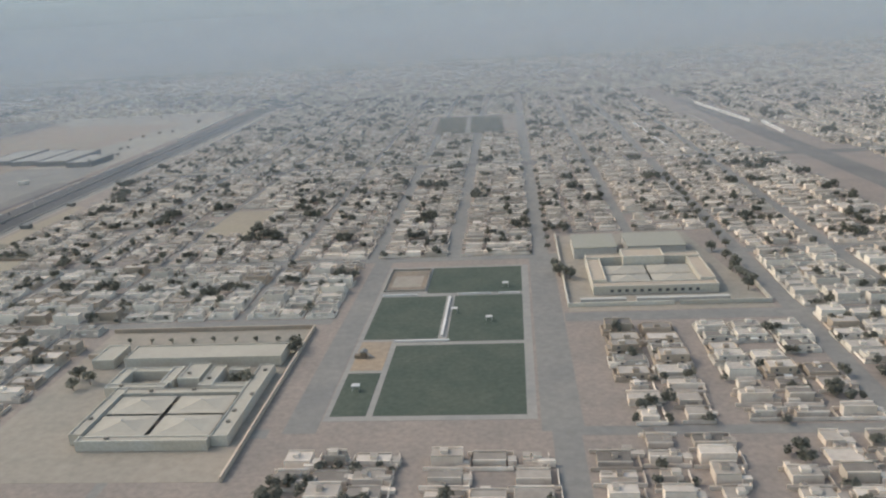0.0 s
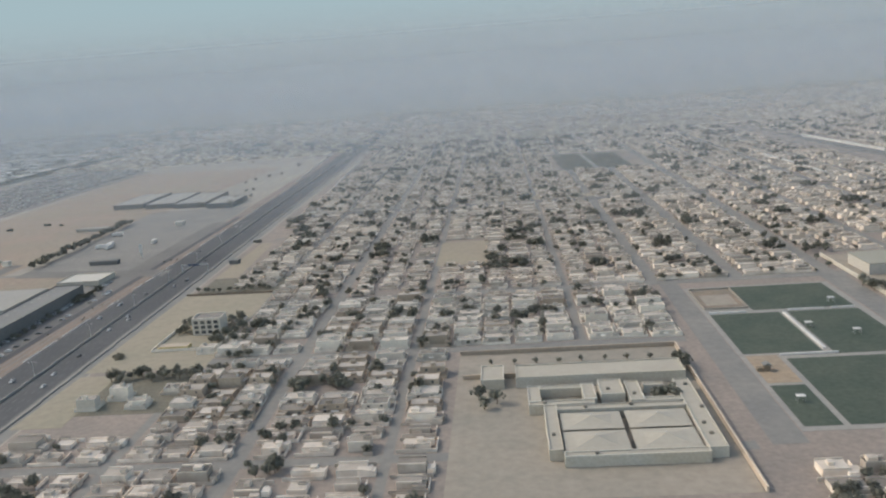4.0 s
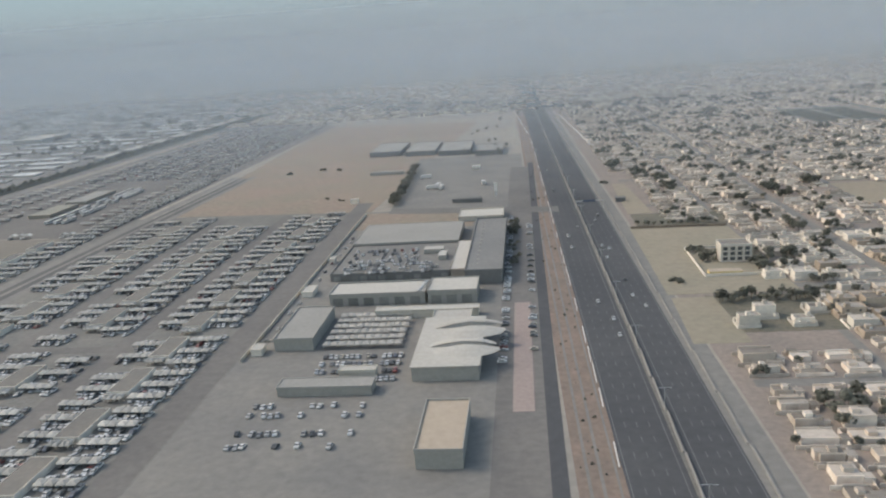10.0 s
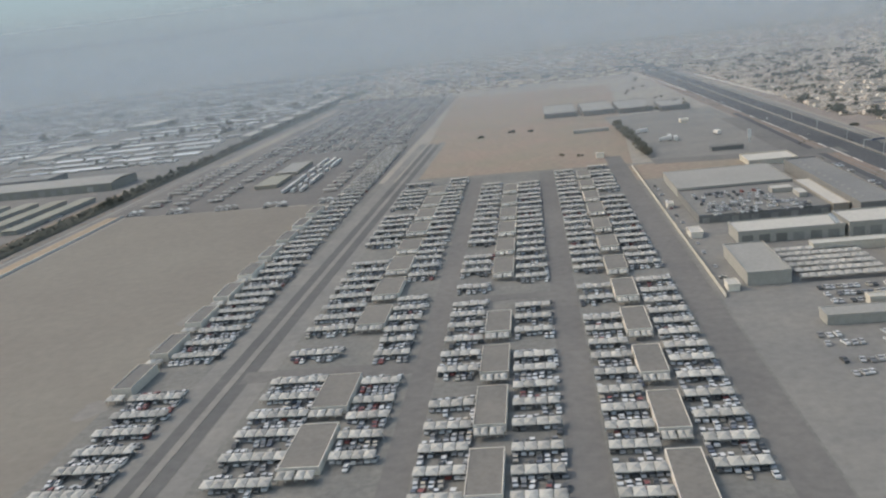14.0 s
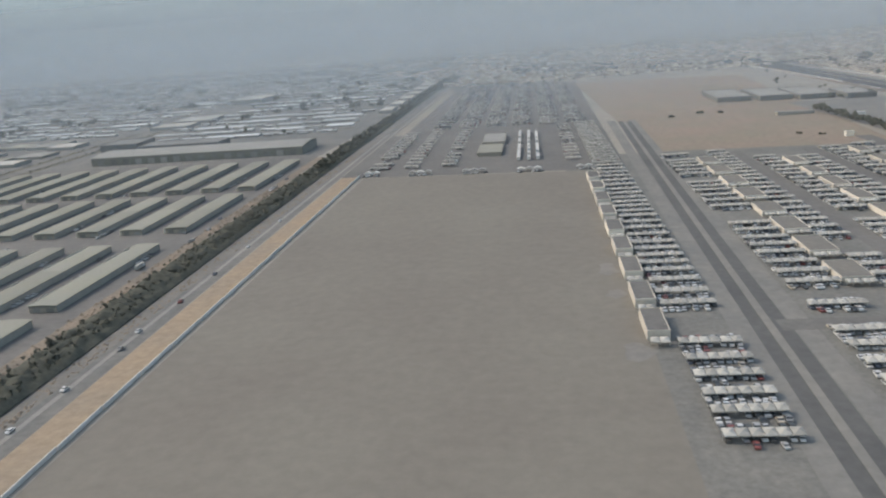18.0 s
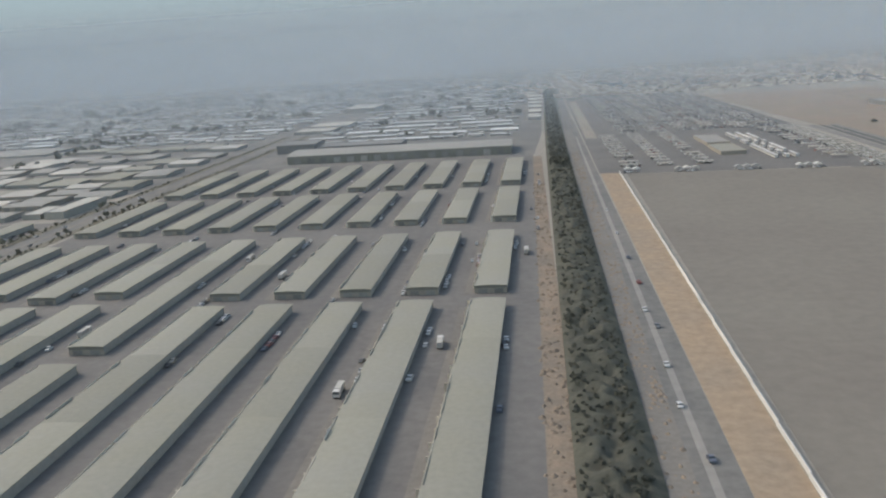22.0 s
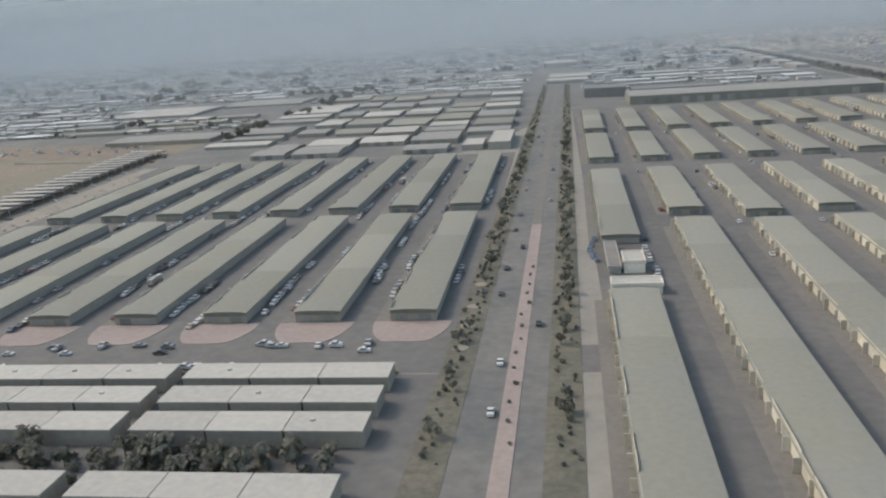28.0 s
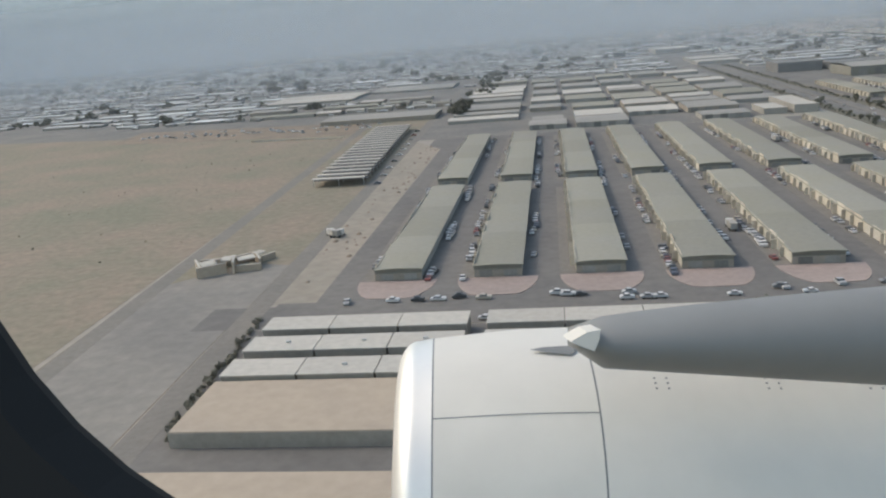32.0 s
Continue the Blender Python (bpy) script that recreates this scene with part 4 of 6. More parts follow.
for i, (x, y, wide) in enumerate(near_plots[:220]):
    copy_thing(city_rng.choice(HOUSES if i < 64 else PLAIN), pose(x + city_rng.uniform(-0.8, 0.8), y + city_rng.uniform(-0.9, 0.9), 0.03, 0, 0, city_rng.choice((0, 0, 180, 0.8))) @ Matrix.Diagonal((wide / 13.0 * city_rng.uniform(0.88, 1.02), city_rng.uniform(0.62, 0.76), city_rng.uniform(0.6, 0.86), 1)))
g = Geo(M["far_mix"], M["roof_mix"])
for x, y, wide in near_plots[220:] + mid_plots:
    far_house(g, x, y, city_rng)
g.thing("city_houses", "many low flat-roofed pale houses of a dense quarter", "houses", kind="stuff")
g = Geo(M["far_mix"], M["roof_mix"])
for _ in range(5200):
    y = 1180 + 1900 * city_rng.random() ** 1.5
    x = city_rng.uniform(-330 - (y - 1100) * 0.02, 420 + (y - 1000) * 0.55)
    far_house(g, x, y, city_rng, 1.1)
for _ in range(900):
    y = city_rng.uniform(560, 1180)
    far_house(g, city_rng.uniform(415, 760), y, city_rng)
g.thing("far_city", "hazy far city of low pale buildings", "houses", kind="stuff")
for i, (x, y, z, s) in enumerate(tree_near[:80]):
    plant(x, y, s)
foliage("city_trees", tree_near[80:] + tree_spots, "dusty dark green trees between the houses")
far_trees = [(city_rng.uniform(-340, 700), 1000 + 1300 * city_rng.random() ** 1.4, 0, city_rng.uniform(1.0, 2.0)) for _ in range(900)]
foliage("far_city_trees", far_trees, "dusty trees of the far city", source=BUSHES)

# planted plots and bare lots near the highway
for k in range(40):
    a, b = city_rng.choice(((-286, 336), (-288, 345), (-268, 345), (-266, 322)))
    plant(a + city_rng.uniform(-3.5, 4.5), b + city_rng.uniform(-6, 6), city_rng.uniform(0.6, 1.0))
for k in range(24):
    plant(-294 + k * 1.85 + city_rng.uniform(-0.8, 0.8), 276 + k * 0.2 + city_rng.uniform(-3.5, 3.5), city_rng.uniform(0.7, 1.2))
for k in range(14):
    plant(-306 + k * 3.1 + city_rng.uniform(-1, 1), 401.5 + city_rng.uniform(-1.5, 2.5), city_rng.uniform(0.55, 0.95))
for x, y, label in ((-310, 396.6, "dark block wall along a bare lot"),):
    hw_ = empty("lot_edge_wall", pose(x, y, 0, 0, 0, -2.0), label, "wall")
    for k in range(8):
        part("wall_panel", Geo(M["brown"]).block((k * 5.9, -0.15, 0), (k * 5.9 + 5.8, 0.15, 1.2)), hw_)
lot_bush = [(-304 + city_rng.uniform(-1.8, 1.8), 303 + city_rng.uniform(-2, 2), 0, city_rng.uniform(0.8, 1.2)) for _ in range(9)]
lot_bush += [(-311 + city_rng.uniform(-2.2, 2.2), 531 + city_rng.uniform(-3, 3), 0, city_rng.uniform(0.8, 1.2)) for _ in range(8)]
foliage("lot_bushes", lot_bush, "round dark bushes standing on bare lots", source=BUSHES)
hall("lot_hut", -310, -304, 466, 471, 2.4, "deck", "roof_dark", "small dark hut on a sandy lot", 0.15, "hut")
for x, y in ((-266, 306), (-266, 340), (-282, 260), (-290, 252), (-264, 264), (-272, 252)):
    copy_thing(city_rng.choice(PLAIN), pose(x, y, 0.06, 0, 0, city_rng.choice((0, 180))) @ Matrix.Diagonal((0.62, 0.6, 0.9, 1)))
for y in range(380, 560, 15):  # street trees by the school road and central street
    plant(99 + rnd.uniform(-1, 1), y, 1.1)
    plant(14.5, y + 5, 0.8)


# ---- highway furniture and traffic ----
barrier = empty("median_barrier", pose(0, 0, 0), "pale concrete barrier along the highway median", "barrier")
for k in range(40):
    y = 100 + k * 22
    part("barrier_section", Geo(M["pale_road"]).block((lean(-328.8, y, HW) - 0.22, y, 0.16), (lean(-328.8, y, HW) + 0.22, y + 21.6, 0.8)), barrier)
lines = Geo(M["white_line"])
for x in (-343.4, -331.0, -326.6, -315.3):
    for k in range(60):
        y = -60 + k * 24
        lines.face([(lean(x, y, HW), y, 0.068), (lean(x, y, HW) + 0.22, y, 0.068), (lean(x, y + 24, HW) + 0.22, y + 24, 0.068), (lean(x, y + 24, HW), y + 24, 0.068)])
for x in (-340.4, -337.4, -334.3, -323.6, -320.9, -318.2):
    for k in range(110):
        y = 60 + k * 8
        lines.face([(lean(x, y, HW), y, 0.068), (lean(x, y, HW) + 0.16, y, 0.068), (lean(x, y + 3, HW) + 0.16, y + 3, 0.068), (lean(x, y + 3, HW), y + 3, 0.068)])
lines.thing("road_markings", "white lane lines on the highway", "road markings", kind="structure")
kerb = empty("verge_kerb", pose(0, 0, 0), "pale kerb wall along the highway edge", "kerb")
for k in range(30):
    y = 80 + k * 30
    part("kerb_section", Geo(M["pale_road"]).block((lean(-312.8, y, HW) - 0.3, y, 0), (lean(-312.8, y, HW) + 0.3, y + 29.7, 0.5)), kerb)
kerb = empty("verge_kerb", pose(0, 0, 0), "broken pale kerb along the highway edge", "kerb")
for k in range(44):
    y = 96 + k * 16
    if k % 7 not in (3, 5):
        part("kerb_section", Geo(M["kerb"]).block((lean(-344.6, y, HW) - 0.16, y, 0), (lean(-344.6, y, HW) + 0.16, y + 12 + 3 * (k % 2), 0.3)), kerb)
traffic = random.Random(5)
for k in range(20):
    y = traffic.uniform(240, 430) if k < 14 else traffic.uniform(430, 800)
    lane = traffic.choice((-342, -339, -336, -332.8, -325, -322.2, -319.5))
    park(lean(lane, y, HW), y, 180 if lane < -329 else 0, "white or silver car on the highway", "highway cars")
for y in (452,):
    gg = empty("sign_gantry", pose(lean(-321.5, y, HW), y, 0), "blue overhead sign gantry across a carriageway", "gantry", "gantries")
    for x in (-8, 8):
        part("post", Geo(M["steel"]).block((x - 0.2, -0.2, 0), (x + 0.2, 0.2, 4.2)), gg)
    part("beam", Geo(M["steel"]).block((-8.2, -0.25, 4.2), (8.2, 0.25, 4.7)), gg)
    part("sign", Geo(material("blue_sign", (0.07, 0.085, 0.12), rough=0.6)).block((-4, -0.32, 3.9), (3, -0.26, 5.0)), gg, "blue sign board")
for k in range(10):
    y = 130 + k * 48
    lp = empty("street_lamp", pose(lean(-328.8, y + 11, HW), y + 11, 0.16), "tall grey double-armed street lamp on the median", "street lamp", "street lamps")
    part("pole", Geo(M["steel"]).block((-0.07, -0.07, 0), (0.07, 0.07, 6.5)), lp)
    part("arm", Geo(M["steel"]).block((-1.5, -0.05, 6.5), (1.5, 0.05, 6.58)), lp)
    for s in (-1.5, 1.5):
        part("lamp_head", Geo(M["steel"]).block((s - 0.3, -0.1, 6.42), (s + 0.3, 0.1, 6.5)), lp)

# ---- showrooms ----
b = hall("canopy_hall", -449, -396.2, 372, 415, 4.2, "wall_grey", "roof_grey", "large grey flat-roofed shed of a car dealer", 0.2)
b = hall("showroom", -389, -373, 310, 410, 6.0, "deck", "roof_dark", "long showroom with a dark flat roof and pale parapet", 0.5, "showroom")
for i in range(12):
    part("skylight", Geo(M["roof_grey"]).block((-384.8, 320 + i * 7.2, 6.0), (-383.8, 321.4 + i * 7.2, 6.2)), b, "dull roof skylight")
for i in range(14):
    part("window", Geo(M["glass_dark"]).block((-374.05, 314 + i * 6.8, 0.6), (-373.95, 319.6 + i * 6.8, 4.6)), b, "dark glass bay")
hall("showroom_link", -396, -389.2, 320, 371, 4.0, "block", "roof_pale", "narrow pale-roofed wing beside a showroom", 0.3)
hall("gate_building", -401, -375.5, 431, 452, 2.6, "wall_cream", "roof_pale", "pale flat-roofed building at the showroom yard", 0.5)
deck = empty("car_deck", pose(0, 0, 0), "low building with cars parked on its dusty roof deck", "car park")
part("wall", Geo(M["deck"]).block((-449, 321.5, 0), (-396.3, 371.7, 3.0)), deck, "dark grey wall")
part("roof_deck", Geo(M["street"]).block((-448.7, 321.8, 3.0), (-396.6, 371.4, 3.1)), deck, "dusty grey parking deck")
part("parapet", ring_wall(Geo(M["deck"]), -449.05, -396.25, 321.45, 371.75, 2.8, 3.7, 0.25), deck)
for i in range(13):
    part("shutter", Geo(M["door_grey"]).block((-447.5 + i * 3.95, 321.38, 0.1), (-444.6 + i * 3.95, 321.44, 2.3)), deck, "dark shutter")
for x, y, w, d in ((-411, 352, 9, 6), (-403, 340, 3.5, 9)):
    c = part("stair_house", Geo(M["wall_grey"], M["roof_pale"]).block((x, y, 3.1), (x + w, y + d, 5.2), 0, 1), deck, "pale-roofed stair house")
b = hall("workshop", -402, -382.4, 286, 304, 5.2, "wall_grey", "roof_pale", "tall workshop bay with a pale flat roof", 0.5, "workshop")
for i in range(3):
    part("shutter", Geo(M["door_grey"]).block((-400.5 + i * 6.0, 286.1, 0.1), (-396.5 + i * 6.0, 286.19, 3.6)), b, "grey roller shutter")
b = hall("workshop", -441.5, -402.8, 287, 303, 4.6, "wall_grey", "roof_pale", "long workshop with a pale flat roof", 0.5, "workshop")
for i in range(5):
    part("roof_unit", Geo(M["steel"]).block((-406 + i * 0.4, 288 + i * 2.8, 4.6), (-404.6 + i * 0.4, 289.6 + i * 2.8, 5.4)), b, "grey roof plant")
for i in range(6):
    part("shutter", Geo(M["door_grey"]).block((-440 + i * 6.2, 287.1, 0.1), (-436 + i * 6.2, 287.19, 3.2)), b, "grey roller shutter")
hall("workshop", -450, -436, 240, 274, 4.4, "wall_grey", "roof_grey", "grey workshop with a flat grey roof", 0.4, "workshop")
hall("service_shed", -420, -381, 270, 275, 3.2, "wall_cream", "roof_pale", "narrow pale-roofed shed beside the workshops", 0.2)
hall("car_wash", -397, -383, 257, 267, 4.0, "wall_cream", "roof_pale", "small pale-roofed hall beside the workshops", 0.4)
hall("tan_hall", -391, -379, 160, 188, 5.0, "wall_grey", "roof_tan", "hall with a tan flat roof and roof plant", 0.5)
hall("long_shed", -438, -409, 203, 210, 3.0, "wall_grey", "roof_grey", "long low grey shed", 0.2)
hall("low_office", -422, -410, 215, 219, 2.8, "wall_cream", "roof_pale", "low pale office beside parked cars", 0.3)
dome = empty("shell_roofed_showroom", pose(-386, 226, 0), "showroom roofed with overlapping pale curved shells", "showroom")
part("wall", Geo(M["wall_grey"]).block((-12.5, -14, 0), (8, 30, 4.6)), dome)
part("roof", Geo(M["roof_pale"]).block((-12.9, -14.4, 4.6), (8.4, 30.4, 4.9)), dome)
for x, y, turn, r in ((3, 20, 12, 12.0), (4, 16, 192, 11.5), (2, 2, 5, 11.0), (3, -1, 186, 11.0)):
    g = Geo(M["roof_pale"])
    n = 14
    rim = [(x + r * math.cos(radians(turn) + math.pi * i / n), y + r * 0.62 * math.sin(radians(turn) + math.pi * i / n), 4.9) for i in range(n + 1)]
    top = Vector((x, y, 6.6))
    for a, b_ in zip(rim, rim[1:]):
        mid = [tuple(Vector(a).lerp(top, 0.5) + Vector((0, 0, 0.35))), tuple(Vector(b_).lerp(top, 0.5) + Vector((0, 0, 0.35)))]
        g.face([a, b_, mid[1], mid[0]]).face([mid[0], mid[1], tuple(top)])
    g.face([rim[0], rim[-1], tuple(top)])
    part("roof_shell", g, dome, "pale curved roof shell")
for x0, x1, y0, y1 in ((-505, -476, 721, 790), (-471, -443, 714, 782), (-440, -411, 706, 772), (-406, -382, 695, 740)):
    hall("far_showroom", x0, x1, y0, y1, 4.2, "deck", "roof_grey", "deep hall with a grey roof and dark front", 0.3)
hedge = [(-446.5 - (y - 489) * 0.031 + rnd.uniform(-2, 2), y, 0, rnd.uniform(0.9, 1.5)) for y in range(485, 640, 3)]
hedge += [(rnd.uniform(-420, -372), 700 + 300 * rnd.random() ** 2, 0, rnd.uniform(0.7, 1.3)) for _ in range(16)]
hedge += [(rnd.uniform(-700, -360), rnd.uniform(1060, 1240), 0, rnd.uniform(0.7, 1.3)) for _ in range(60)]
hedge += [(rnd.uniform(-372, -366), rnd.uniform(330, 420), 0, rnd.uniform(0.5, 0.9)) for _ in range(26)]
foliage("hedge_trees", hedge, "dark green trees and hedges beside the highway")
for x, y in ((-427.5, 540), (-421, 538), (-424, 546), (-392, 548), (-437, 586)):
    v = empty("parked_lorry", pose(x, y, 0.05, 0, 0, rnd.choice((0, 8, 90, 175))), "white parked lorry on a dusty yard", "lorry", "lorries")
    part("box", Geo(M["kerb"]).block((-1.2, -4, 0.7), (1.2, 2.2, 3.0)), v, "white box body")
    part("cab", Geo(M["kerb"]).block((-1.15, 2.3, 0.5), (1.15, 4.0, 2.4)), v)
    for sx in (-0.9, 0.9):
        for sy in (-2.6, 3.0):
            part("wheel", Geo(M["tyre"]).block((sx - 0.2, sy - 0.45, 0), (sx + 0.2, sy + 0.45, 0.85)), v, "black wheel")

hall("store_shed", -409, -390, 485.5, 490, 2.4, "deck", "roof_dark", "low dark store shed on a dusty yard", 0.2, "shed")
hall("store_shed", -485, -458, 613, 620, 2.2, "wall_grey", "roof_grey", "low grey store at the edge of a sand field", 0.2, "shed")
hall("yard_office", -404, -398, 617, 624, 2.6, "house_white", "roof_pale", "small white office on a dusty yard", 0.2, "office")
sign = empty("sign_tower", pose(-382, 504, 0.04), "tall white sign tower beside a yard", "sign")
part("post", Geo(M["steel"]).block((-0.4, -0.3, 0), (0.4, 0.3, 3.0)), sign)
part("board", Geo(M["kerb"]).block((-1.0, -0.35, 3.0), (1.0, 0.35, 8.5)), sign, "white sign board")
sheet("road_entrance", [(-446, 462), (-344, 446), (-344, 462), (-446, 477)], 0.064, M["road"], "dusty entrance road from the highway", category="road")
sheet("road_interchange", [(-700, 1330), (-520, 1215), (-60, 1040), (-60, 1150), (-520, 1395), (-700, 1520)], 0.07, M["asphalt"], "dark road crossing the highway far off", category="road")
for pts in (((-376.7, 1124), (-359, 828)), ((-318, 1013), (-303.5, 722))):
    (xa, ya), (xb, yb) = pts
    rw = empty("ramp_wall", pose(xa, ya, 0, 0, 0, math.degrees(math.atan2(yb - ya, xb - xa))), "low pale wall along a highway ramp", "wall", "ramp walls")
    for i in range(int(math.hypot(xb - xa, yb - ya) // 12)):
        part("wall_panel", Geo(M["kerb"]).block((i * 12, -0.3, 0), (i * 12 + 11.8, 0.3, 1.1)), rw)

# ---- used car market ----
M["canopy"] = material("sun_bleached_canopy", (0.32, 0.302, 0.268), scale=1.5, fine=2.0, var=0.14, rand=0.22, island=0.12, second=(0.38, 0.357, 0.318))
PANEL_W = 2.5


def canopy_panel():
    g = Geo(M["canopy"])
    w, d = PANEL_W * 0.93, 3.3
    ring = [(0, 0, 1.75), (w, 0, 1.75), (w, d, 1.9), (0, d, 1.9)]
    apex = (w * 0.5, d * 0.45, 2.3)
    for a, b_ in zip(ring, ring[1:] + ring[:1]):
        g.face([a, b_, apex])
        g.face([(a[0], a[1], a[2] - 0.22), (b_[0], b_[1], b_[2] - 0.22), b_, a])
    return g.mesh("panel")


PANEL = canopy_panel()
POST = Geo(M["steel"]).block((-0.06, -0.06, 0), (0.06, 0.06, 1.9)).mesh("post")


def canopy(n):
    c = empty("car_canopy", pose(0, 0, -60), f"row of {n} pale pitched shade canopies over used cars", "canopy", "car market canopies")
    for i in range(n):
        p = part("panel", PANEL, c)
        p.location = (i * PANEL_W, 0, 0)
    for i in (0, n // 2, n):
        p = part("post", POST, c)
        p.location = (i * PANEL_W - (0.1 if i else 0), 1.6, 0)
    return c


CANOPY = {n: canopy(n) for n in (2, 4, 5, 6, 8)}
mk = random.Random(33)
far_canopies = Geo(M["canopy"], M["steel"])


def far_canopy(x, y, n, spread):
    for i in range(n):
        k = len(far_canopies.v)
        far_canopies.v += [(x + (i * PANEL_W + v.co.x) * spread, y + v.co.y, v.co.z + 0.03) for v in PANEL.vertices]
        far_canopies.f += [tuple(k + j for j in p.vertices) for p in PANEL.polygons]
        far_canopies.m += [0] * len(PANEL.polygons)
    for i in (0, n):
        far_canopies.block((x + i * PANEL_W * spread - 0.06, y + 1.6, 0), (x + i * PANEL_W * spread + 0.06, y + 1.72, 1.9), 1)


market_cars = []
COLUMNS = [(-640, -617, 8, 128, 640), (-593, -577, 6, 130, 470), (-566.4, -555.5, 4, 130, 470), (-546, -534.5, 4, 120, 440), (-525, -513.5, 4, 120, 440), (-504, -493, 4, 110, 462), (-484, -472.5, 4, 110, 470)]
for x0, x1, n, y0, y1 in COLUMNS:
    y = y0 + mk.uniform(0, 4)
    while y < y1:
        crossing = (x0 < -550 and 184 < y < 199) or (-548 < x0 < -512 and 239 < y < 252) or mk.random() < 0.09
        step = mk.choice((8.6, 9.6, 10.4, 11.2))
        if not crossing:
            start = x0 - 0.004 * (y - 250) + (7 if n == 8 else 0)
            k = 6 if n == 8 else n
            spread = (x1 - x0 - (7 if n == 8 else 0)) / (k * PANEL_W)
            if y < 206:
                copy_thing(CANOPY[k], pose(start, y, 0.03, 0, 0, mk.uniform(-1.2, 1.2)) @ Matrix.Scale(spread, 4, (1, 0, 0)))
            else:
                far_canopy(start, y, k, spread)
            for line, fill in ((y + 1.4, 0.9), (y + 5.8, 0.8), (y - 1.6, 0.45)):
                xx = start + 0.8
                while xx < start + (x1 - x0) - (7 if n == 8 else 0):
                    if mk.random() < fill:
                        market_cars.append((xx, line + mk.uniform(-0.3, 0.3), 0.04, mk.choice((0, math.pi)) + mk.uniform(-0.12, 0.12)))
                    xx += mk.uniform(1.55, 1.9)
        y += step
for k in range(6):  # canopy rows beside the grey workshop
    far_canopy(-433, 240 + k * 5.9, 10, 1.1)
    market_cars += [(-432 + 1.8 * i, 245 + k * 5.9, 0.05, 0.0) for i in range(15) if mk.random() < 0.5]
# paved courts between the double rows, with low pale walls and pairs of small canopies
for a, b_, y0, y1 in ((-576.6, -567, 138, 470), (-533.8, -526, 124, 440), (-492.4, -485, 118, 460)):
    for k in range(12):
        y = y0 + 29 * k
        if y > y1 - 20 or (a < -550 and 170 < y < 199) or (-548 < a < -512 and 222 < y < 252):
            continue
        o = empty("sales_office", pose(a, y, 0), "low flat-roofed sales office between canopy rows", "office", "row offices")
        wd, dp = b_ - a, mk.uniform(17, 21)
        w = part("wall", Geo(M["house_white"]).block((0, 0, 0), (wd, dp, 1.9)), o, "off-white wall")
        part("door", Geo(M["door_grey"]).block((wd * 0.4, -0.05, 0.05), (wd * 0.4 + 1.0, 0.05, 1.5)), w, "grey door")
        part("roof", Geo(M["court"]).block((0.2, 0.2, 1.9), (wd - 0.2, dp - 0.2, 2.0)), o, "brown-grey flat roof")
        part("parapet", ring_wall(Geo(M["house_white"]), 0, wd, 0, dp, 1.9, 2.15, 0.18), o)
        for dx in (0.4, wd / 2 + 0.2):
            copy_thing(CANOPY[2], pose(a + dx, y - 4.2, 0.03) @ Matrix.Scale((wd / 2 - 0.6) / 5.0, 4, (1, 0, 0)))
for k in range(9):
    y = 182.5 + 27 * k + (0 if k else 2)
    o = empty("sales_office", pose(-640, y, 0), "small flat-roofed sales office with white walls", "office", "sales offices")
    part("wall", Geo(M["house_white"]).block((0, 0, 0), (6, 17.5, 2.7)), o)
    part("roof", Geo(M["road"]).block((0.25, 0.25, 2.7), (5.75, 17.25, 2.8)), o, "grey-brown flat roof")
    part("parapet", ring_wall(Geo(M["house_white"]), 0, 6, 0, 17.5, 2.7, 3.05, 0.22), o)
    copy_thing(CANOPY[2], pose(-639.6, y - 5, 0.03))
market_cars.sort(key=lambda c: c[1])
for x, y, z, turn in market_cars[60:90]:
    park(x, y, math.degrees(turn), "dusty used car parked in a market row", "market cars", z)
far_cars = market_cars[:60] + market_cars[90:]
for x0, x1, y0, y1 in ((-430, -404, 214, 236), (-444, -402, 322, 364)):
    y = y0
    while y < y1:
        far_cars += [(x, y, 0.05 if y < 300 else 3.12, mk.uniform(-0.1, 0.1)) for x in np.arange(x0, x1, 1.8) if mk.random() < (0.75 if y < 300 else 0.62) and not (x > -413 and y > 336)]
        y += 6.2
far_cars += [(-371.3 + mk.uniform(-0.3, 0.3), y, 0.06, math.pi / 2 + mk.uniform(-0.2, 0.2)) for y in np.arange(225, 440, 2.4) if mk.random() < 0.7]
far_cars += [(-361.5 + mk.uniform(-0.3, 0.3), y, 0.06, math.pi / 2 + mk.uniform(-0.2, 0.2)) for y in np.arange(235, 440, 3.0) if mk.random() < 0.4]
for xa, n in ((-769, 5), (-747.5, 4), (-724.5, 4), (-648.5, 4)):
    for y in np.arange(470, 636, 13.0):
        if mk.random() < 0.92:
            far_canopy(xa + mk.uniform(-0.4, 0.4), y, n, 0.95)
        far_cars += [(xa + 1 + 1.8 * i, y + 4.9, 0.04, mk.uniform(-0.1, 0.1)) for i in range(int(n * 1.4)) if mk.random() < 0.5]
for xa in (-750, -728, -706, -684, -662, -640):
    for y in np.arange(648, 1090, 14.5):
        if mk.random() < 0.6:
            far_canopy(xa + mk.uniform(-1, 1), y, mk.choice((4, 5, 6)), 0.95)
        far_cars += [(xa + 1 + 1.9 * i, y + 4.6, 0.04, mk.uniform(-0.1, 0.1)) for i in range(9) if mk.random() < 0.75]
far_canopies.thing("market_canopies", "many rows of pale pitched shade canopies over used cars", "canopies", kind="stuff")
car_stuff("parked_cars", far_cars, "crowded rows of dusty used cars")
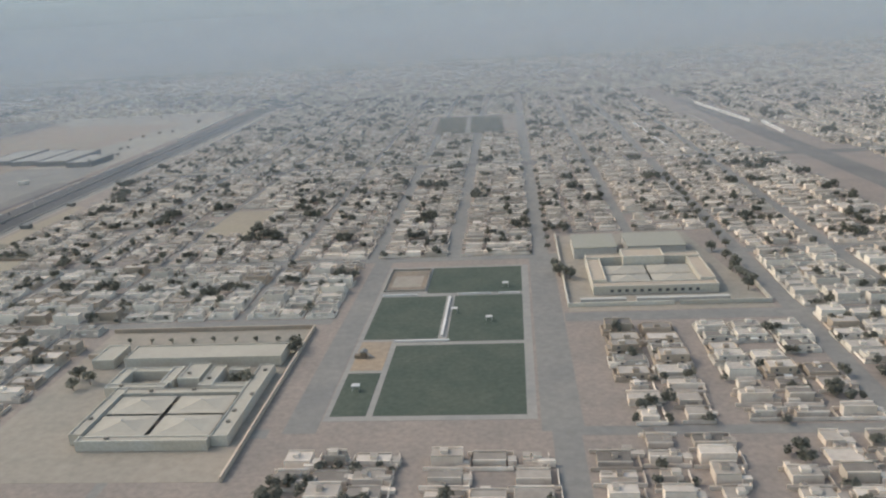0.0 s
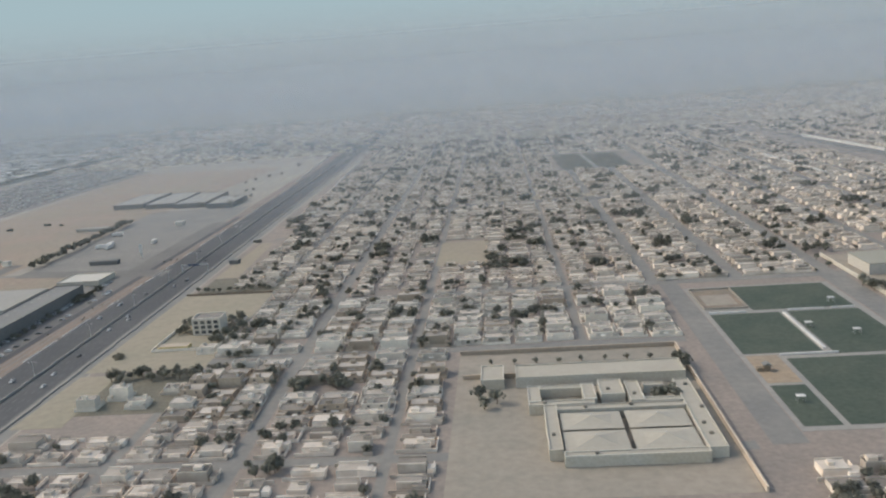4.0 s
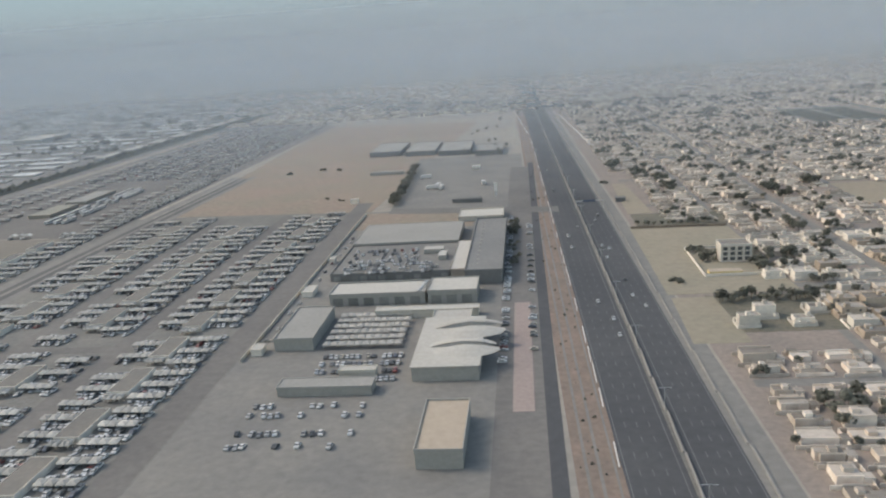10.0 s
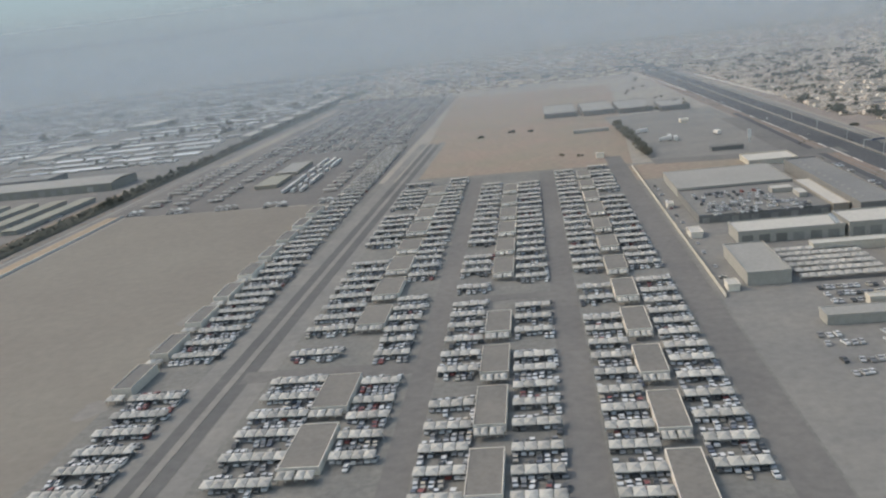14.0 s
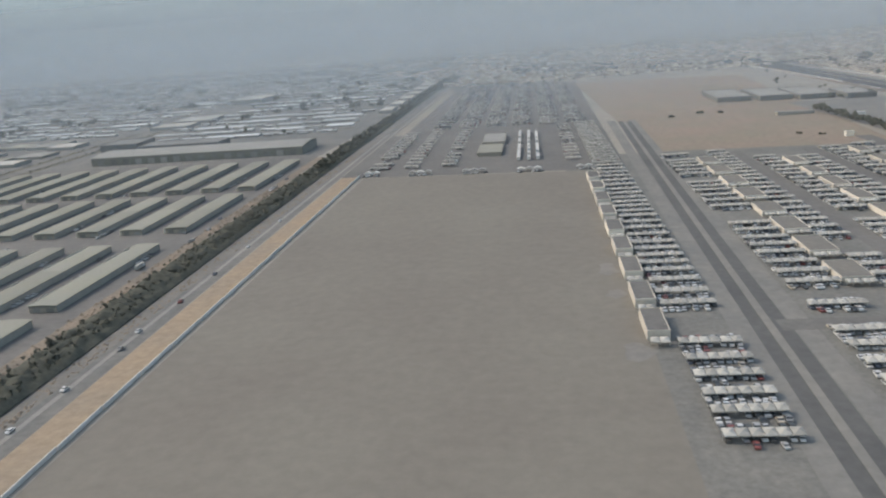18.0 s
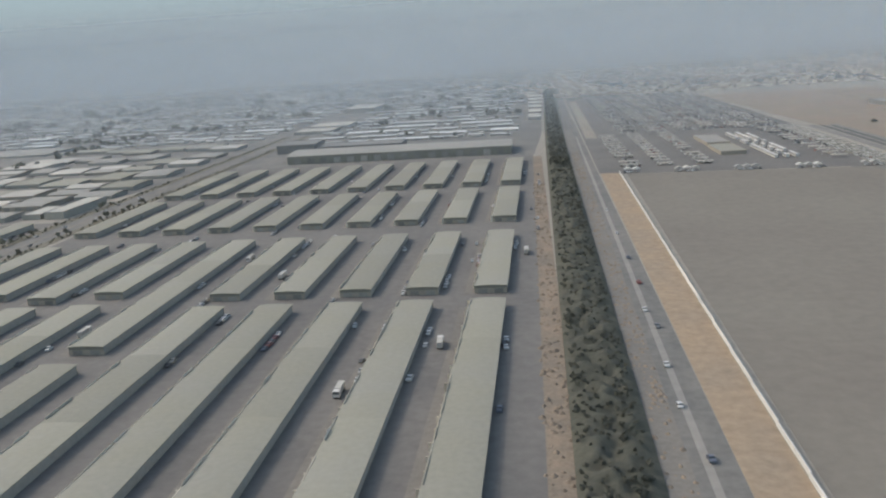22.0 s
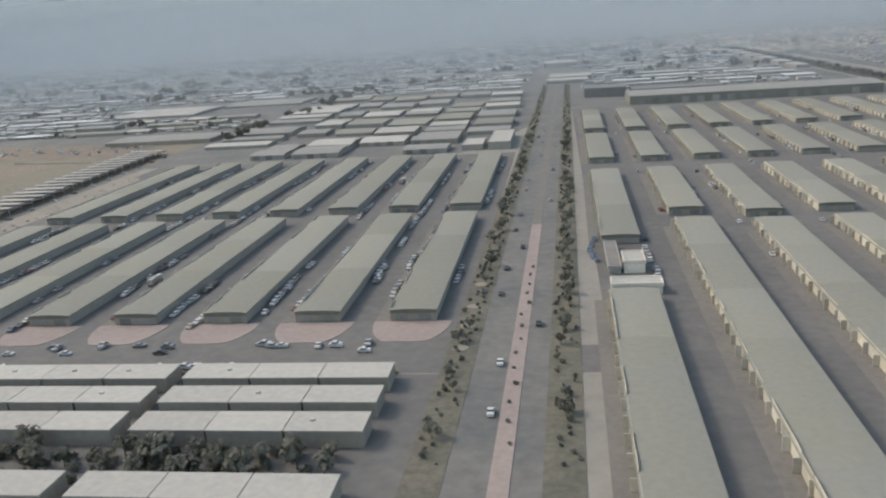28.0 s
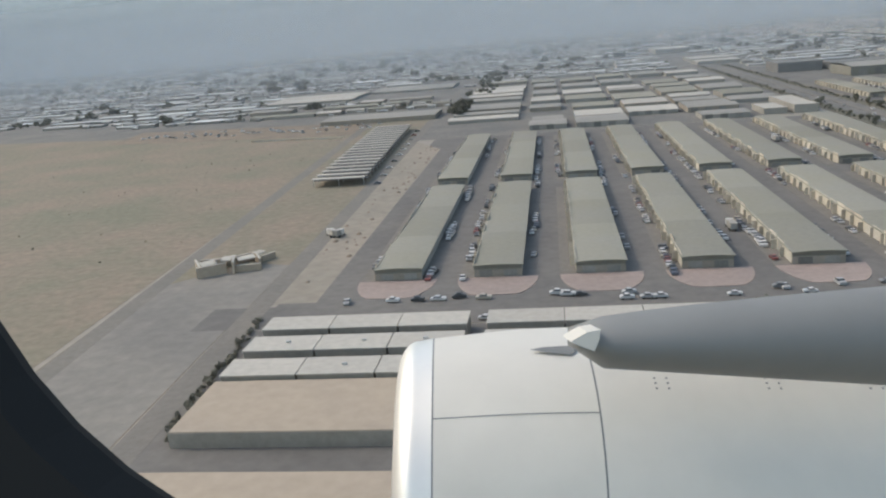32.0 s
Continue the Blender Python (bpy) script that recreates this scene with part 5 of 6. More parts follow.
for i, (x, y0, y1) in enumerate([(-677, 482, 538), (-677, 550, 606), (-670.5, 482, 538), (-670.5, 550, 606), (-665, 482, 538), (-665, 550, 606)]):
    for y in np.arange(y0, y1, 8.2):
        if mk.random() < 0.85:
            v = empty("bus", pose(x, y, 0.05), "long white parked bus in a yard", "bus", "buses")
            part("body", Geo(M["kerb"]).block((-1.0, -3.6, 0.4), (1.0, 3.6, 2.2)), v)
            part("window_band", Geo(M["glass_dark"]).block((-1.03, -3.4, 1.3), (1.03, 3.4, 1.85)), v, "dark window band")
hall("yard_hall", -704, -688, 502, 540, 2.3, "block", "roof_green", "low hall with a dusty grey-green roof among parked vehicles", 0.2)
hall("yard_hall", -703, -687, 548, 594, 2.3, "block", "roof_grey", "low hall with a dusty grey roof among parked vehicles", 0.2)
for x0, y, n in ((-769, 454, 2), (-741.5, 449, 3), (-709.5, 445.3, 3), (-677.5, 441.5, 3), (-644, 440, 2)):
    for i in range(n):
        v = empty("row_tent", pose(x0 + 2.4 + i * 4.7, y + 0.25 * (i % 2), 0.03), "low pale peaked tent at the edge of a gravel lot", "tent", "lot tents")
        part("roof", Geo(M["canopy_sheet"]).gable((-2.2, -1.6, 1.7), (2.2, 1.6, 1.8), 2.7), v)
        for sx in (-2.0, 2.0):
            for sy in (-1.4, 1.4):
                part("post", Geo(M["steel"]).block((sx - 0.06, sy - 0.06, 0), (sx + 0.06, sy + 0.06, 1.7)), v)
    edge_spots = [(x0 + mk.uniform(0, n * 4.8), y - 2.6 + mk.uniform(-0.5, 0.5), 0.05, mk.uniform(-0.3, 0.3)) for _ in range(3 * n)]
    car_stuff("edge_vehicles", edge_spots, "dusty vehicles parked before a row of tents")
sheet("sand_strip_yard", [(-779, 628), (-770, 625), (-764, 1035), (-773, 1040)], 0.046, M["sand"], "pale sandy strip beside a crowded vehicle yard")
for k in range(6):
    hall("ditch_shed", -824, -811 + 1.5 * k, 812 + k * 64, 856 + k * 64, 3.0, "wall_grey", "roof_pale", "long pale-roofed shed beside a ditch", 0.2, "shed")
# wall along the gravel lot
lw = empty("lot_wall", pose(0, 0, 0), "low pale block wall along a gravel lot", "wall")
for k in range(20):
    y = 52 + k * 20
    part("wall_panel", Geo(M["kerb"]).block((lean(-774, y, 0.012) - 0.15, y, 0), (lean(-774, y, 0.012) + 0.15, y + 19.8, 1.1)), lw)
spill_rng = random.Random(14)
for k in (0, 2, 3):
    cx, cy, r = -643 - spill_rng.uniform(0, 4), 168 + 27 * k + spill_rng.uniform(0, 14), spill_rng.uniform(2.5, 6)
    sheet(f"ground_spill_{k + 1}", [(cx + r * math.cos(a) * spill_rng.uniform(0.4, 1.2), cy + 1.5 * r * math.sin(a) * spill_rng.uniform(0.7, 1.1)) for a in (math.tau * i / 11 for i in range(11))], 0.056, M["yard"], "pale sand spilled onto a gravel lot")
dw = empty("dealer_wall", pose(0, 0, 0), "pale block wall between a car market and dealer yards", "wall")
for k in range(12):
    y = 231 + k * 19.2
    part("wall_panel", Geo(M["wall_cream"]).block((-458.9 - 0.004 * (y - 250), y, 0), (-458.6 - 0.004 * (y - 250), y + 19, 1.3)), dw)
for x, y, a, b_, label in ((-456.5, 300, 5, 9, "small white flat-roofed kiosk beside a yard wall"), (-457, 352, 3, 5, "small white guard cabin beside a yard wall"), (-457, 236, 4, 6, "small white flat-roofed kiosk beside a yard wall")):
    hall("kiosk", x, x + a, y, y + b_, 2.4, "house_white", "roof_pale", label, 0.2, "kiosk")
for k in range(14):
    park(-455.5 + mk.uniform(-0.4, 0.6), 240 + k * 12.5 + mk.uniform(-3, 3), mk.choice((0, 90, 180)), "car parked beside a yard wall", "dealer cars", 0.05)
hall("kiosk", -477, -472, 499, 503, 2.8, "house_white", "roof_pale", "small white building at the edge of a sand field", 0.3, "kiosk")
for x, y, s in ((-560, 640, 1.0), (-535, 655, 1.1), (-520, 650, 0.9), (-500, 520, 0.8), (-488, 512, 0.7)):  # scrub on the sand field
    foliage("field_bushes", [(x + 4 * mk.random(), y + 2 * mk.random(), 0, s) for _ in range(7)], "dusty bushes on a bare sand field", source=BUSHES, mat="scrub")
scrub_rng = random.Random(61)
spots = [(lean(scrub_rng.uniform(-354, -345.5), y, HW), y, 0, scrub_rng.uniform(0.15, 0.5)) for y in np.arange(120, 900, 1.6) if scrub_rng.random() < 0.22]
foliage("verge_scrub", spots, "low dusty scrub on the highway verges", source=BUSHES, mat="scrub")
for k, (xa, xb) in enumerate(((-352.6, -351.8), (-349.6, -348.8), (-345.9, -345.3))):
    strip(f"track_verge_{k + 1}", xa, xb, -60, 820, 0.036, M["street"], "dark wheel track worn along a verge", HW, "track")
car_stuff("yard_vehicles", [(-442 + 2.1 * i + scrub_rng.uniform(-0.3, 0.3), y + scrub_rng.uniform(-0.4, 0.4), 0.05, scrub_rng.uniform(-0.2, 0.2)) for y in (172, 179, 190, 196) for i in range(16) if scrub_rng.random() < 0.45], "dusty cars parked loosely in a dealer yard")


# ---- warehouses ----
EAVES, RISE, WIDE = 2.6, 0.24, 10.6
wr = random.Random(11)
SHUTTER = Geo(M["door_grey"]).block((-0.06, -1.5, 0.05), (0, 1.5, 2.2)).mesh("shutter")
BAY = Geo(M["wall_cream"]).block((-0.05, -2.6, 0), (0.02, 2.6, 3.0)).block((-0.95, 2.6, 0), (0, 2.8, 2.3)).mesh("bay_front")


def arch(h, n=10):
    """The curve of a low arched roof across its width."""
    return [(-h + 2 * h * i / n, EAVES + RISE * (1 - (2 * i / n - 1) ** 2)) for i in range(n + 1)]


def warehouse(x, y0, y1, fins=True, skew=0.0, label="long low warehouse with a grey-green arched sheet roof"):
    w = empty("warehouse", pose(x, y0, 0.03, 0, 0, -math.degrees(skew)), label, "warehouse", "warehouses")
    L, h = y1 - y0, WIDE / 2
    g = Geo(M["wall_grey"])
    g.block((-h + 0.25, 0.35, 0), (h - 0.25, L - 0.35, EAVES - 0.02))
    part("wall", g, w)
    for yy, way in ((0.3, 1), (L - 0.3, -1)):  # gables: cladding above a pale block wall
        g = Geo(M["gable_sheet"])
        cur = arch(h - 0.12)
        g.face(([(cur[0][0], yy, 1.6)] + [(cur[-1][0], yy, 1.6)] + [(a, yy, b - 0.08) for a, b in cur[::-1]])[::way])
        part("gable", g, w)
        low_wall = part("block_wall", Geo(M["block"]).block((-h + 0.15, min(yy, yy - 0.14 * way), 0), (h - 0.15, max(yy, yy - 0.14 * way), 1.6)), w, "pale block wall")
        for k in (-2.6, 2.6):
            part("shutter", Geo(M["door_grey"]).block((k - 1.4, min(yy - 0.14 * way, yy - 0.2 * way), 0.05), (k + 1.4, max(yy - 0.14 * way, yy - 0.2 * way), 1.5)), low_wall, "grey roller shutter")
    cur = arch(h + 0.12)
    pieces = max(2, round(L / 34))
    cuts = [-0.25] + [L * (i + wr.uniform(-0.12, 0.12)) / pieces for i in range(1, pieces)] + [L + 0.25]
    for n, (ya, yb) in enumerate(zip(cuts, cuts[1:])):  # lengths of sheet of slightly different age
        roof, lift = Geo(M["roof_green"]), 0.004 * (n % 2)
        for (a0, b0), (a1, b1) in zip(cur, cur[1:]):
            roof.face([(a0, ya, b0 + lift), (a1, ya, b1 + lift), (a1, yb, b1 + lift), (a0, yb, b0 + lift)])
            for yy, way in ((ya, 1), (yb, -1)):
                roof.face([(a0, yy, b0 - 0.16), (a1, yy, b1 - 0.16), (a1, yy, b1 + lift), (a0, yy, b0 + lift)][::way])
        for side, way in ((cur[0], 1), (cur[-1], -1)):
            roof.face([(side[0], yb, side[1] - 0.18), (side[0], ya, side[1] - 0.18), (side[0], ya, side[1]), (side[0], yb, side[1])][::way])
        me = roof.mesh("roof")
        me.polygons.foreach_set("use_smooth", [len(p.vertices) == 4 and abs(p.normal.z) > 0.5 for p in me.polygons])
        part("roof", me, w)
    n = int(L // 5.6)
    if not fins:  # far rows: their bay walls are one strip with short returns
        g = Geo(M["wall_cream"]).block((-h + 0.12, 0.6, 0), (-h + 0.22, L - 0.6, 2.7))
        for i in range(n + 1):
            y = 0.6 + i * (L - 1.2) / n
            g.block((-h - 0.8, y - 0.1, 0), (-h + 0.12, y + 0.1, 2.3))
        part("bay_wall", g, w, "pale bay wall with short returns")
    for i in range(n if fins else 0):
        p = part("bay_front", BAY, w)
        p.location = (-h + 0.2, 0.6 + (i + 0.5) * (L - 1.2) / n, 0)
        p.scale = (wr.choice((0.7, 1.0, 1.25)), 1, wr.uniform(0.85, 1.08))
        if wr.random() < 0.3:
            q = part("shutter", SHUTTER, w, "grey roller shutter")
            q.location = (-h + 0.14, 0.6 + (i + 0.5) * (L - 1.2) / n, 0)
    return w


SKEW = 0.012  # lean of the eastern rows
FRONTS = {5: (166, 179), 6: (217.5, 231.8), 7: (216.5, 227.6), 8: (219.5, 233.4), 9: (155, 201.7)}


def east_x(k, y):
    return -835.8 - 21.908 * k + SKEW * (y - 255)


def east_rows(k):
    """Where the four warehouses of an eastern file begin and end."""
    back, front = FRONTS.get(k, (212, 225.6))
    return [(60, back), (front, 304), (332, 408), (427.6, 520)]


for k in range(10):
    for y0, y1 in east_rows(k):
        warehouse(east_x(k, y0), y0, y1, y0 < 310, SKEW)
for k in range(8):
    x = -1082.2 - 21.69 * k
    for y0, y1 in ((143.9, 237.5), (250.1, 362.5)):
        warehouse(x, y0, y1)
    g = Geo(M["pink"])  # rounded paved apron before each gable
    pts = [(x + 8.6 * math.cos(a), 143.5 + 12.0 * min(0, math.sin(a) * 1.15 if math.sin(a) > -0.85 else -0.98)) for a in (math.pi + math.pi * i / 16 for i in range(17))]
    sheet(f"pavement_apron_{k + 1}", pts, 0.14, M["pink"], "pinkish paved apron before a warehouse gable", category="pavement")
lane_no = 0
for k in range(18):  # buff concrete along the bays of each row
    for y0, y1 in (east_rows(k) if k < 10 else ((143.9, 237.5), (250.1, 362.5))):
        xs_ = [east_x(k, y) if k < 10 else -1082.2 - 21.69 * (k - 10) for y in (y0, y1)]
        lane_no += 1
        sheet(f"pavement_bay_{lane_no}", [(xs_[0] - 8.6, y0), (xs_[0] - 5.1, y0), (xs_[1] - 5.1, y1), (xs_[1] - 8.6, y1)], 0.06, M["court"], "buff concrete apron along warehouse bays", category="pavement")
for k in range(10):  # cars and lorries in the lanes
    x = -835.8 - 21.908 * k
    for _ in range(3):
        park(x + wr.choice((6.6, 7.4, 13.4, 14.5)) - 0.4, wr.uniform(150, 500), wr.choice((0, 180, 6, 176)), "car parked in a warehouse lane", "lane cars", 0.04)
for k in range(8):
    x = -1082.2 - 21.69 * k
    for _ in range(5):
        park(x + wr.choice((6.7, 7.4, 14.0, 14.8)), wr.uniform(142, 362), wr.choice((0, 180, 4, 8, -10)), "car parked in a warehouse lane", "lane cars", 0.04)
lane_cars = []
for k in range(18):
    xa = -835.8 - 21.908 * k if k < 10 else -1082.2 - 21.69 * (k - 10)
    for _ in range(10 if k < 10 else 19):  # clusters along the lane edges
        side, ya = wr.choice((6.4, 7.0, 14.8, 15.6) if k < 10 else (-7.0, -7.8, -7.4, 6.6, 7.2)), wr.uniform(140, 480 if k < 10 else 340)
        lane_cars += [(xa + side + wr.uniform(-0.3, 0.3) + (SKEW * (ya - 255) if k < 10 else 0), ya + 2.9 * i, 0.06, wr.uniform(-0.12, 0.12)) for i in range(wr.choice((1, 2, 3, 5)))]
car_stuff("lane_vehicles", lane_cars, "small dusty cars in loose rows along warehouse lanes")
for _ in range(10):
    park(wr.uniform(-1245, -1080), wr.choice((119, 126.5)), wr.choice((90, 95, -88)), "car parked along a grey road", "lane cars", 0.06)


def lorry(x, y, turn, label="long pale lorry trailer parked in a warehouse lane", L=6.6, mat="canopy"):
    v = empty("lorry", pose(x, y, 0.04, 0, 0, turn), label, "lorry", "lorries")
    part("trailer", Geo(M[mat]).block((-0.75, -L / 2, 0.6), (0.75, L / 2 - 2.3, 2.1)), v, "pale box trailer")
    part("cab", Geo(M["kerb"]).block((-0.8, L / 2 - 2.0, 0.45), (0.8, L / 2 - 0.6, 1.95)), v)
    part("windscreen", Geo(M["glass_dark"]).block((-0.7, L / 2 - 0.6, 1.2), (0.7, L / 2 - 0.57, 1.8)), v, "dark glass")
    for sy in (-L * 0.36, -L * 0.22, L * 0.33):
        for sx in (-0.72, 0.72):
            w = part("wheel", wheel_geo(0, 0), v, "black wheel")
            w.location, w.scale = (sx, sy, 0), (1.6, 1.8, 1.8)


for x, y in ((-847.5, 180), (-825, 275), (-912, 252), (-933, 278), (-956, 196), (-868, 150), (-1114.5, 305), (-1158, 175)):
    lorry(x, y, wr.choice((0, 180, 3)))

# small white buildings beside the avenue
b = hall("gatehouse", -1038.8, -1027.2, 158, 163.5, 2.6, "house_white", "roof_pale", "small white flat-roofed gatehouse", 0.3)
b = hall("gatehouse", -1034.8, -1029.4, 174.5, 184, 3.0, "house_white", "roof_pale", "small white flat-roofed office", 0.3)
b = hall("store_shed", -1038.6, -1035.2, 174, 198, 2.0, "wall_grey", "yard", "low grey store beside an office", 0.2)
M["blue"] = material("faded_blue_plastic", (0.12, 0.145, 0.18), rough=0.6, rand=0.2)
for i in range(9):
    t = empty("blue_tank", pose(-1041.4 + wr.uniform(-1, 1.2), 185 + i * 2.8, 0.04, 0, 0, wr.uniform(0, 90)), "stacked blue plastic containers beside a yard", "container", "blue containers")
    part("body", Geo(M["blue"]).block((-0.6, -0.6, 0), (0.6, 0.6, 0.9)), t)
    part("lid", Geo(M["blue"]).block((-0.3, -0.3, 0.9), (0.3, 0.3, 1.05)), t)

# ---- big hall and industrial quarter behind ----
b = empty("depot", pose(-836, 560, 0), "very long grey depot with a pale arched roof", "depot")
part("wall", Geo(M["gable_sheet"]).block((-165, 0, 0), (0, 42, 6.0)), b)
g = Geo(M["roof_grey"])
for i in range(8):
    y0, y1 = -0.5 + i * 43 / 8, -0.5 + (i + 1) * 43 / 8
    z0, z1 = (6.0 + 1.6 * (1 - (2 * j / 8 - 1) ** 2) for j in (i, i + 1))
    g.face([(-165.4, y0, z0), (0.4, y0, z0), (0.4, y1, z1), (-165.4, y1, z1)])
part("roof", g, b)
for i in range(16):
    part("shutter", Geo(M["door_grey"]).block((-160 + i * 10, -0.08, 0.1), (-155 + i * 10, -0.01, 4.2)), b, "dark roller shutter")
ind = random.Random(77)


def shed(g, x, y, w, d, z, r):
    """A far shed: slots wall, roof; ridge along its longer side."""
    g.block((x - w / 2, y - d / 2, 0), (x + w / 2, y + d / 2, z), 0)
    rise = z + r.uniform(0.15, 0.6)
    k = len(g.v)
    g.v += [(x - w / 2 - 0.3, y - d / 2 - 0.3, z + 0.02), (x + w / 2 + 0.3, y - d / 2 - 0.3, z + 0.02), (x + w / 2 + 0.3, y, rise), (x - w / 2 - 0.3, y, rise), (x + w / 2 + 0.3, y + d / 2 + 0.3, z + 0.02), (x - w / 2 - 0.3, y + d / 2 + 0.3, z + 0.02)]
    g.f += [(k, k + 1, k + 2, k + 3), (k + 3, k + 2, k + 4, k + 5)]
    g.m += [1, 1]


near_sheds, g = [], Geo(M["shed_wall"], M["far_roof"])
ind_trees = []


def shed_ground(cx, y, w):
    """True where a shed may stand: off the avenue, the depots, the open field and the warehouse rows."""
    if cx + w / 2 > -828 or (cx > -1047 and y < 668) or (-1079 - w / 2 < cx < -1037 + w / 2 and y < 900):
        return False
    return not (cx < -1248 and y < 482 + max(0, -1345 - cx) * 0.32 or (y < 1130 and -1080 < cx < -1020) or (-1265 - w / 2 < cx < -1070 and y < 745) or (-1450 - w / 2 < cx < -1260 and y < 520) or (-1446 - w / 2 < cx < -1284 + w / 2 and 640 < y < 785))


for row in range(34):
    y = 378 + row * 25 + row * row * 0.6
    x = -2450.0 - row * 22
    while x < -836:
        big = ind.random() < 0.3
        w = ind.choice((12, 16, 22, 30, 44) if big else (7, 9, 12, 16)) * (1 + row * 0.012)
        d = ind.uniform(11, 20) if big else ind.uniform(5.5, 10)
        cx, cy = x + w / 2, y + ind.uniform(-6, 6)
        x += w + ind.choice((1.5, 2.5, 4, 8))
        if not shed_ground(cx, cy - d / 2, w):
            continue
        if ind.random() < 0.09:
            ind_trees += [(cx + ind.uniform(-w / 2, w / 2), y + ind.uniform(-9, 9), 0, ind.uniform(0.9, 1.9)) for _ in range(6)]
            continue
        if row < 10 and cx > -1420 and len(near_sheds) < 60:
            near_sheds.append((cx, cy, w, d))
        else:
            shed(g, cx, cy, w, d, ind.uniform(1.2, 2.4), ind)
        for _ in range(1 if big else 2):  # lean-tos and yard stores
            if ind.random() < 0.6:
                shed(g, cx + ind.uniform(-0.6, 0.6) * w, cy - d / 2 - ind.uniform(2.5, 6), ind.uniform(3, 8), ind.uniform(2.2, 4.5), ind.uniform(1.0, 2.0), ind)
        if ind.random() < 0.22:
            ind_trees.append((cx + ind.uniform(-w / 2, w / 2), cy - d / 2 - 2.5, 0, ind.uniform(0.6, 1.3)))
BLOCKS = (
    (-1102, -1076, ((444, 468), (473, 505), (523, 560), (580, 608), (622, 653), (672, 704))),
    (-1130, -1104, ((382, 403), (414, 452), (459, 502), (515, 552), (558, 582), (600, 632), (684, 731))),
    (-1159, -1133, ((417, 446), (453, 483), (500, 536), (558, 600), (631, 665), (690, 722))),
    (-1189, -1162, ((383, 441), (467, 492), (508, 542), (562, 596), (620, 652), (680, 715))),
    (-1212, -1192, ((385, 431), (471, 496), (510, 553), (572, 604), (638, 673), (695, 728))),
    (-1258, -1217, ((434, 453), (459, 474), (480, 514), (549, 593), (602, 675), (708, 738))),
)
for x0, x1, spans in BLOCKS:
    for y0, y1 in spans:
        shift, d = -0.012 * (y0 - 400), y1 - y0 - 3
        if d > 34:  # deep plots hold two roofs
            near_sheds += [((x0 + x1) / 2 + shift, y0 + d * 0.25, x1 - x0 - ind.uniform(0.5, 3), d * 0.5 - 0.6), ((x0 + x1) / 2 + shift, y0 + d * 0.76, x1 - x0 - ind.uniform(0.5, 5), d * 0.48)]
        else:
            near_sheds.append(((x0 + x1) / 2 + shift + ind.uniform(-1, 1), y0 + d / 2, x1 - x0 - ind.uniform(0.5, 4), d))
near_sheds += [(-1306, 487, 72, 34), (-1404, 696, 76, 80), (-1324, 743, 74, 58)]
g.thing("industrial_quarter", "hazy far industrial quarter of pale shed roofs", "sheds", kind="stuff")
# sheds that close the lanes of the western rows, and halls beside the depot
for x0, x1, y0, y1, z, roof, label in (
    (-1085.5, -1074, 385, 432, 3.8, "roof_pale", "pale two-storey hall with a flat white roof"),
    (-1099, -1088, 386, 411, 2.8, "roof_pale", "low pale-roofed shed behind a warehouse row"),
    (-1030, -998, 628, 664, 7.0, "roof_dark", "dark flat-roofed hall beside a depot"),
    (-994, -925, 622, 652, 5.0, "roof_dark", "long dark-roofed hall behind a depot"),
    (-1061, -1021, 786, 824, 3.0, "roof_pale", "large pale-roofed hall closing an avenue"),
    (-1059, -1016, 836, 888, 3.0, "roof_pale", "large pale-roofed hall closing an avenue"),
    (-1068, -1026, 1048, 1125, 6.0, "roof_pale", "large pale-roofed hall closing an avenue"),
):
    hall("closing_hall", x0, x1, y0, y1, z, "deck" if roof == "roof_dark" else "wall_grey", roof, label, 0.25, "hall")
for cx, y, w, d in near_sheds:
    z = ind.uniform(1.6, 2.8)
    s = empty("industrial_shed", pose(cx, y, 0), "pale sheet-roofed industrial shed in a crowded quarter", "shed", "industrial sheds")
    part("wall", Geo(M["block"] if ind.random() < 0.5 else M["wall_grey"]).block((-w / 2, -d / 2, 0), (w / 2, d / 2, z)), s)
    rg, rise, n = Geo(M[ind.choice(("roof_pale", "roof_grey", "roof_grey", "roof_green"))]), ind.uniform(0.4, 1.0), 6
    for i in range(n):
        t0, t1 = i / n, (i + 1) / n
        z0, z1 = (z + 0.03 + rise * (1 - (2 * t - 1) ** 2) for t in (t0, t1))
        rg.face([(-w / 2 - 0.3, -d / 2 - 0.3 + t0 * (d + 0.6), z0), (w / 2 + 0.3, -d / 2 - 0.3 + t0 * (d + 0.6), z0), (w / 2 + 0.3, -d / 2 - 0.3 + t1 * (d + 0.6), z1), (-w / 2 - 0.3, -d / 2 - 0.3 + t1 * (d + 0.6), z1)])
    part("roof", rg, s)
    for i in range(int(w // 7) if y < 440 else 0):
        part("shutter", Geo(M["door_grey"]).block((-w / 2 + 1.5 + i * 7, -d / 2 - 0.06, 0.05), (-w / 2 + 5 + i * 7, -d / 2 - 0.005, 2.4)), s, "grey roller shutter")
ind_trees += [(ind.uniform(-1266, -1252), ind.uniform(462, 556), 0, ind.uniform(0.9, 1.5)) for _ in range(22)]
ind_trees += [(ind.uniform(-1262, -1244), ind.uniform(590, 880), 0, ind.uniform(0.9, 1.6)) for _ in range(40)]
foliage("industrial_trees", ind_trees, "dark green trees between industrial sheds")

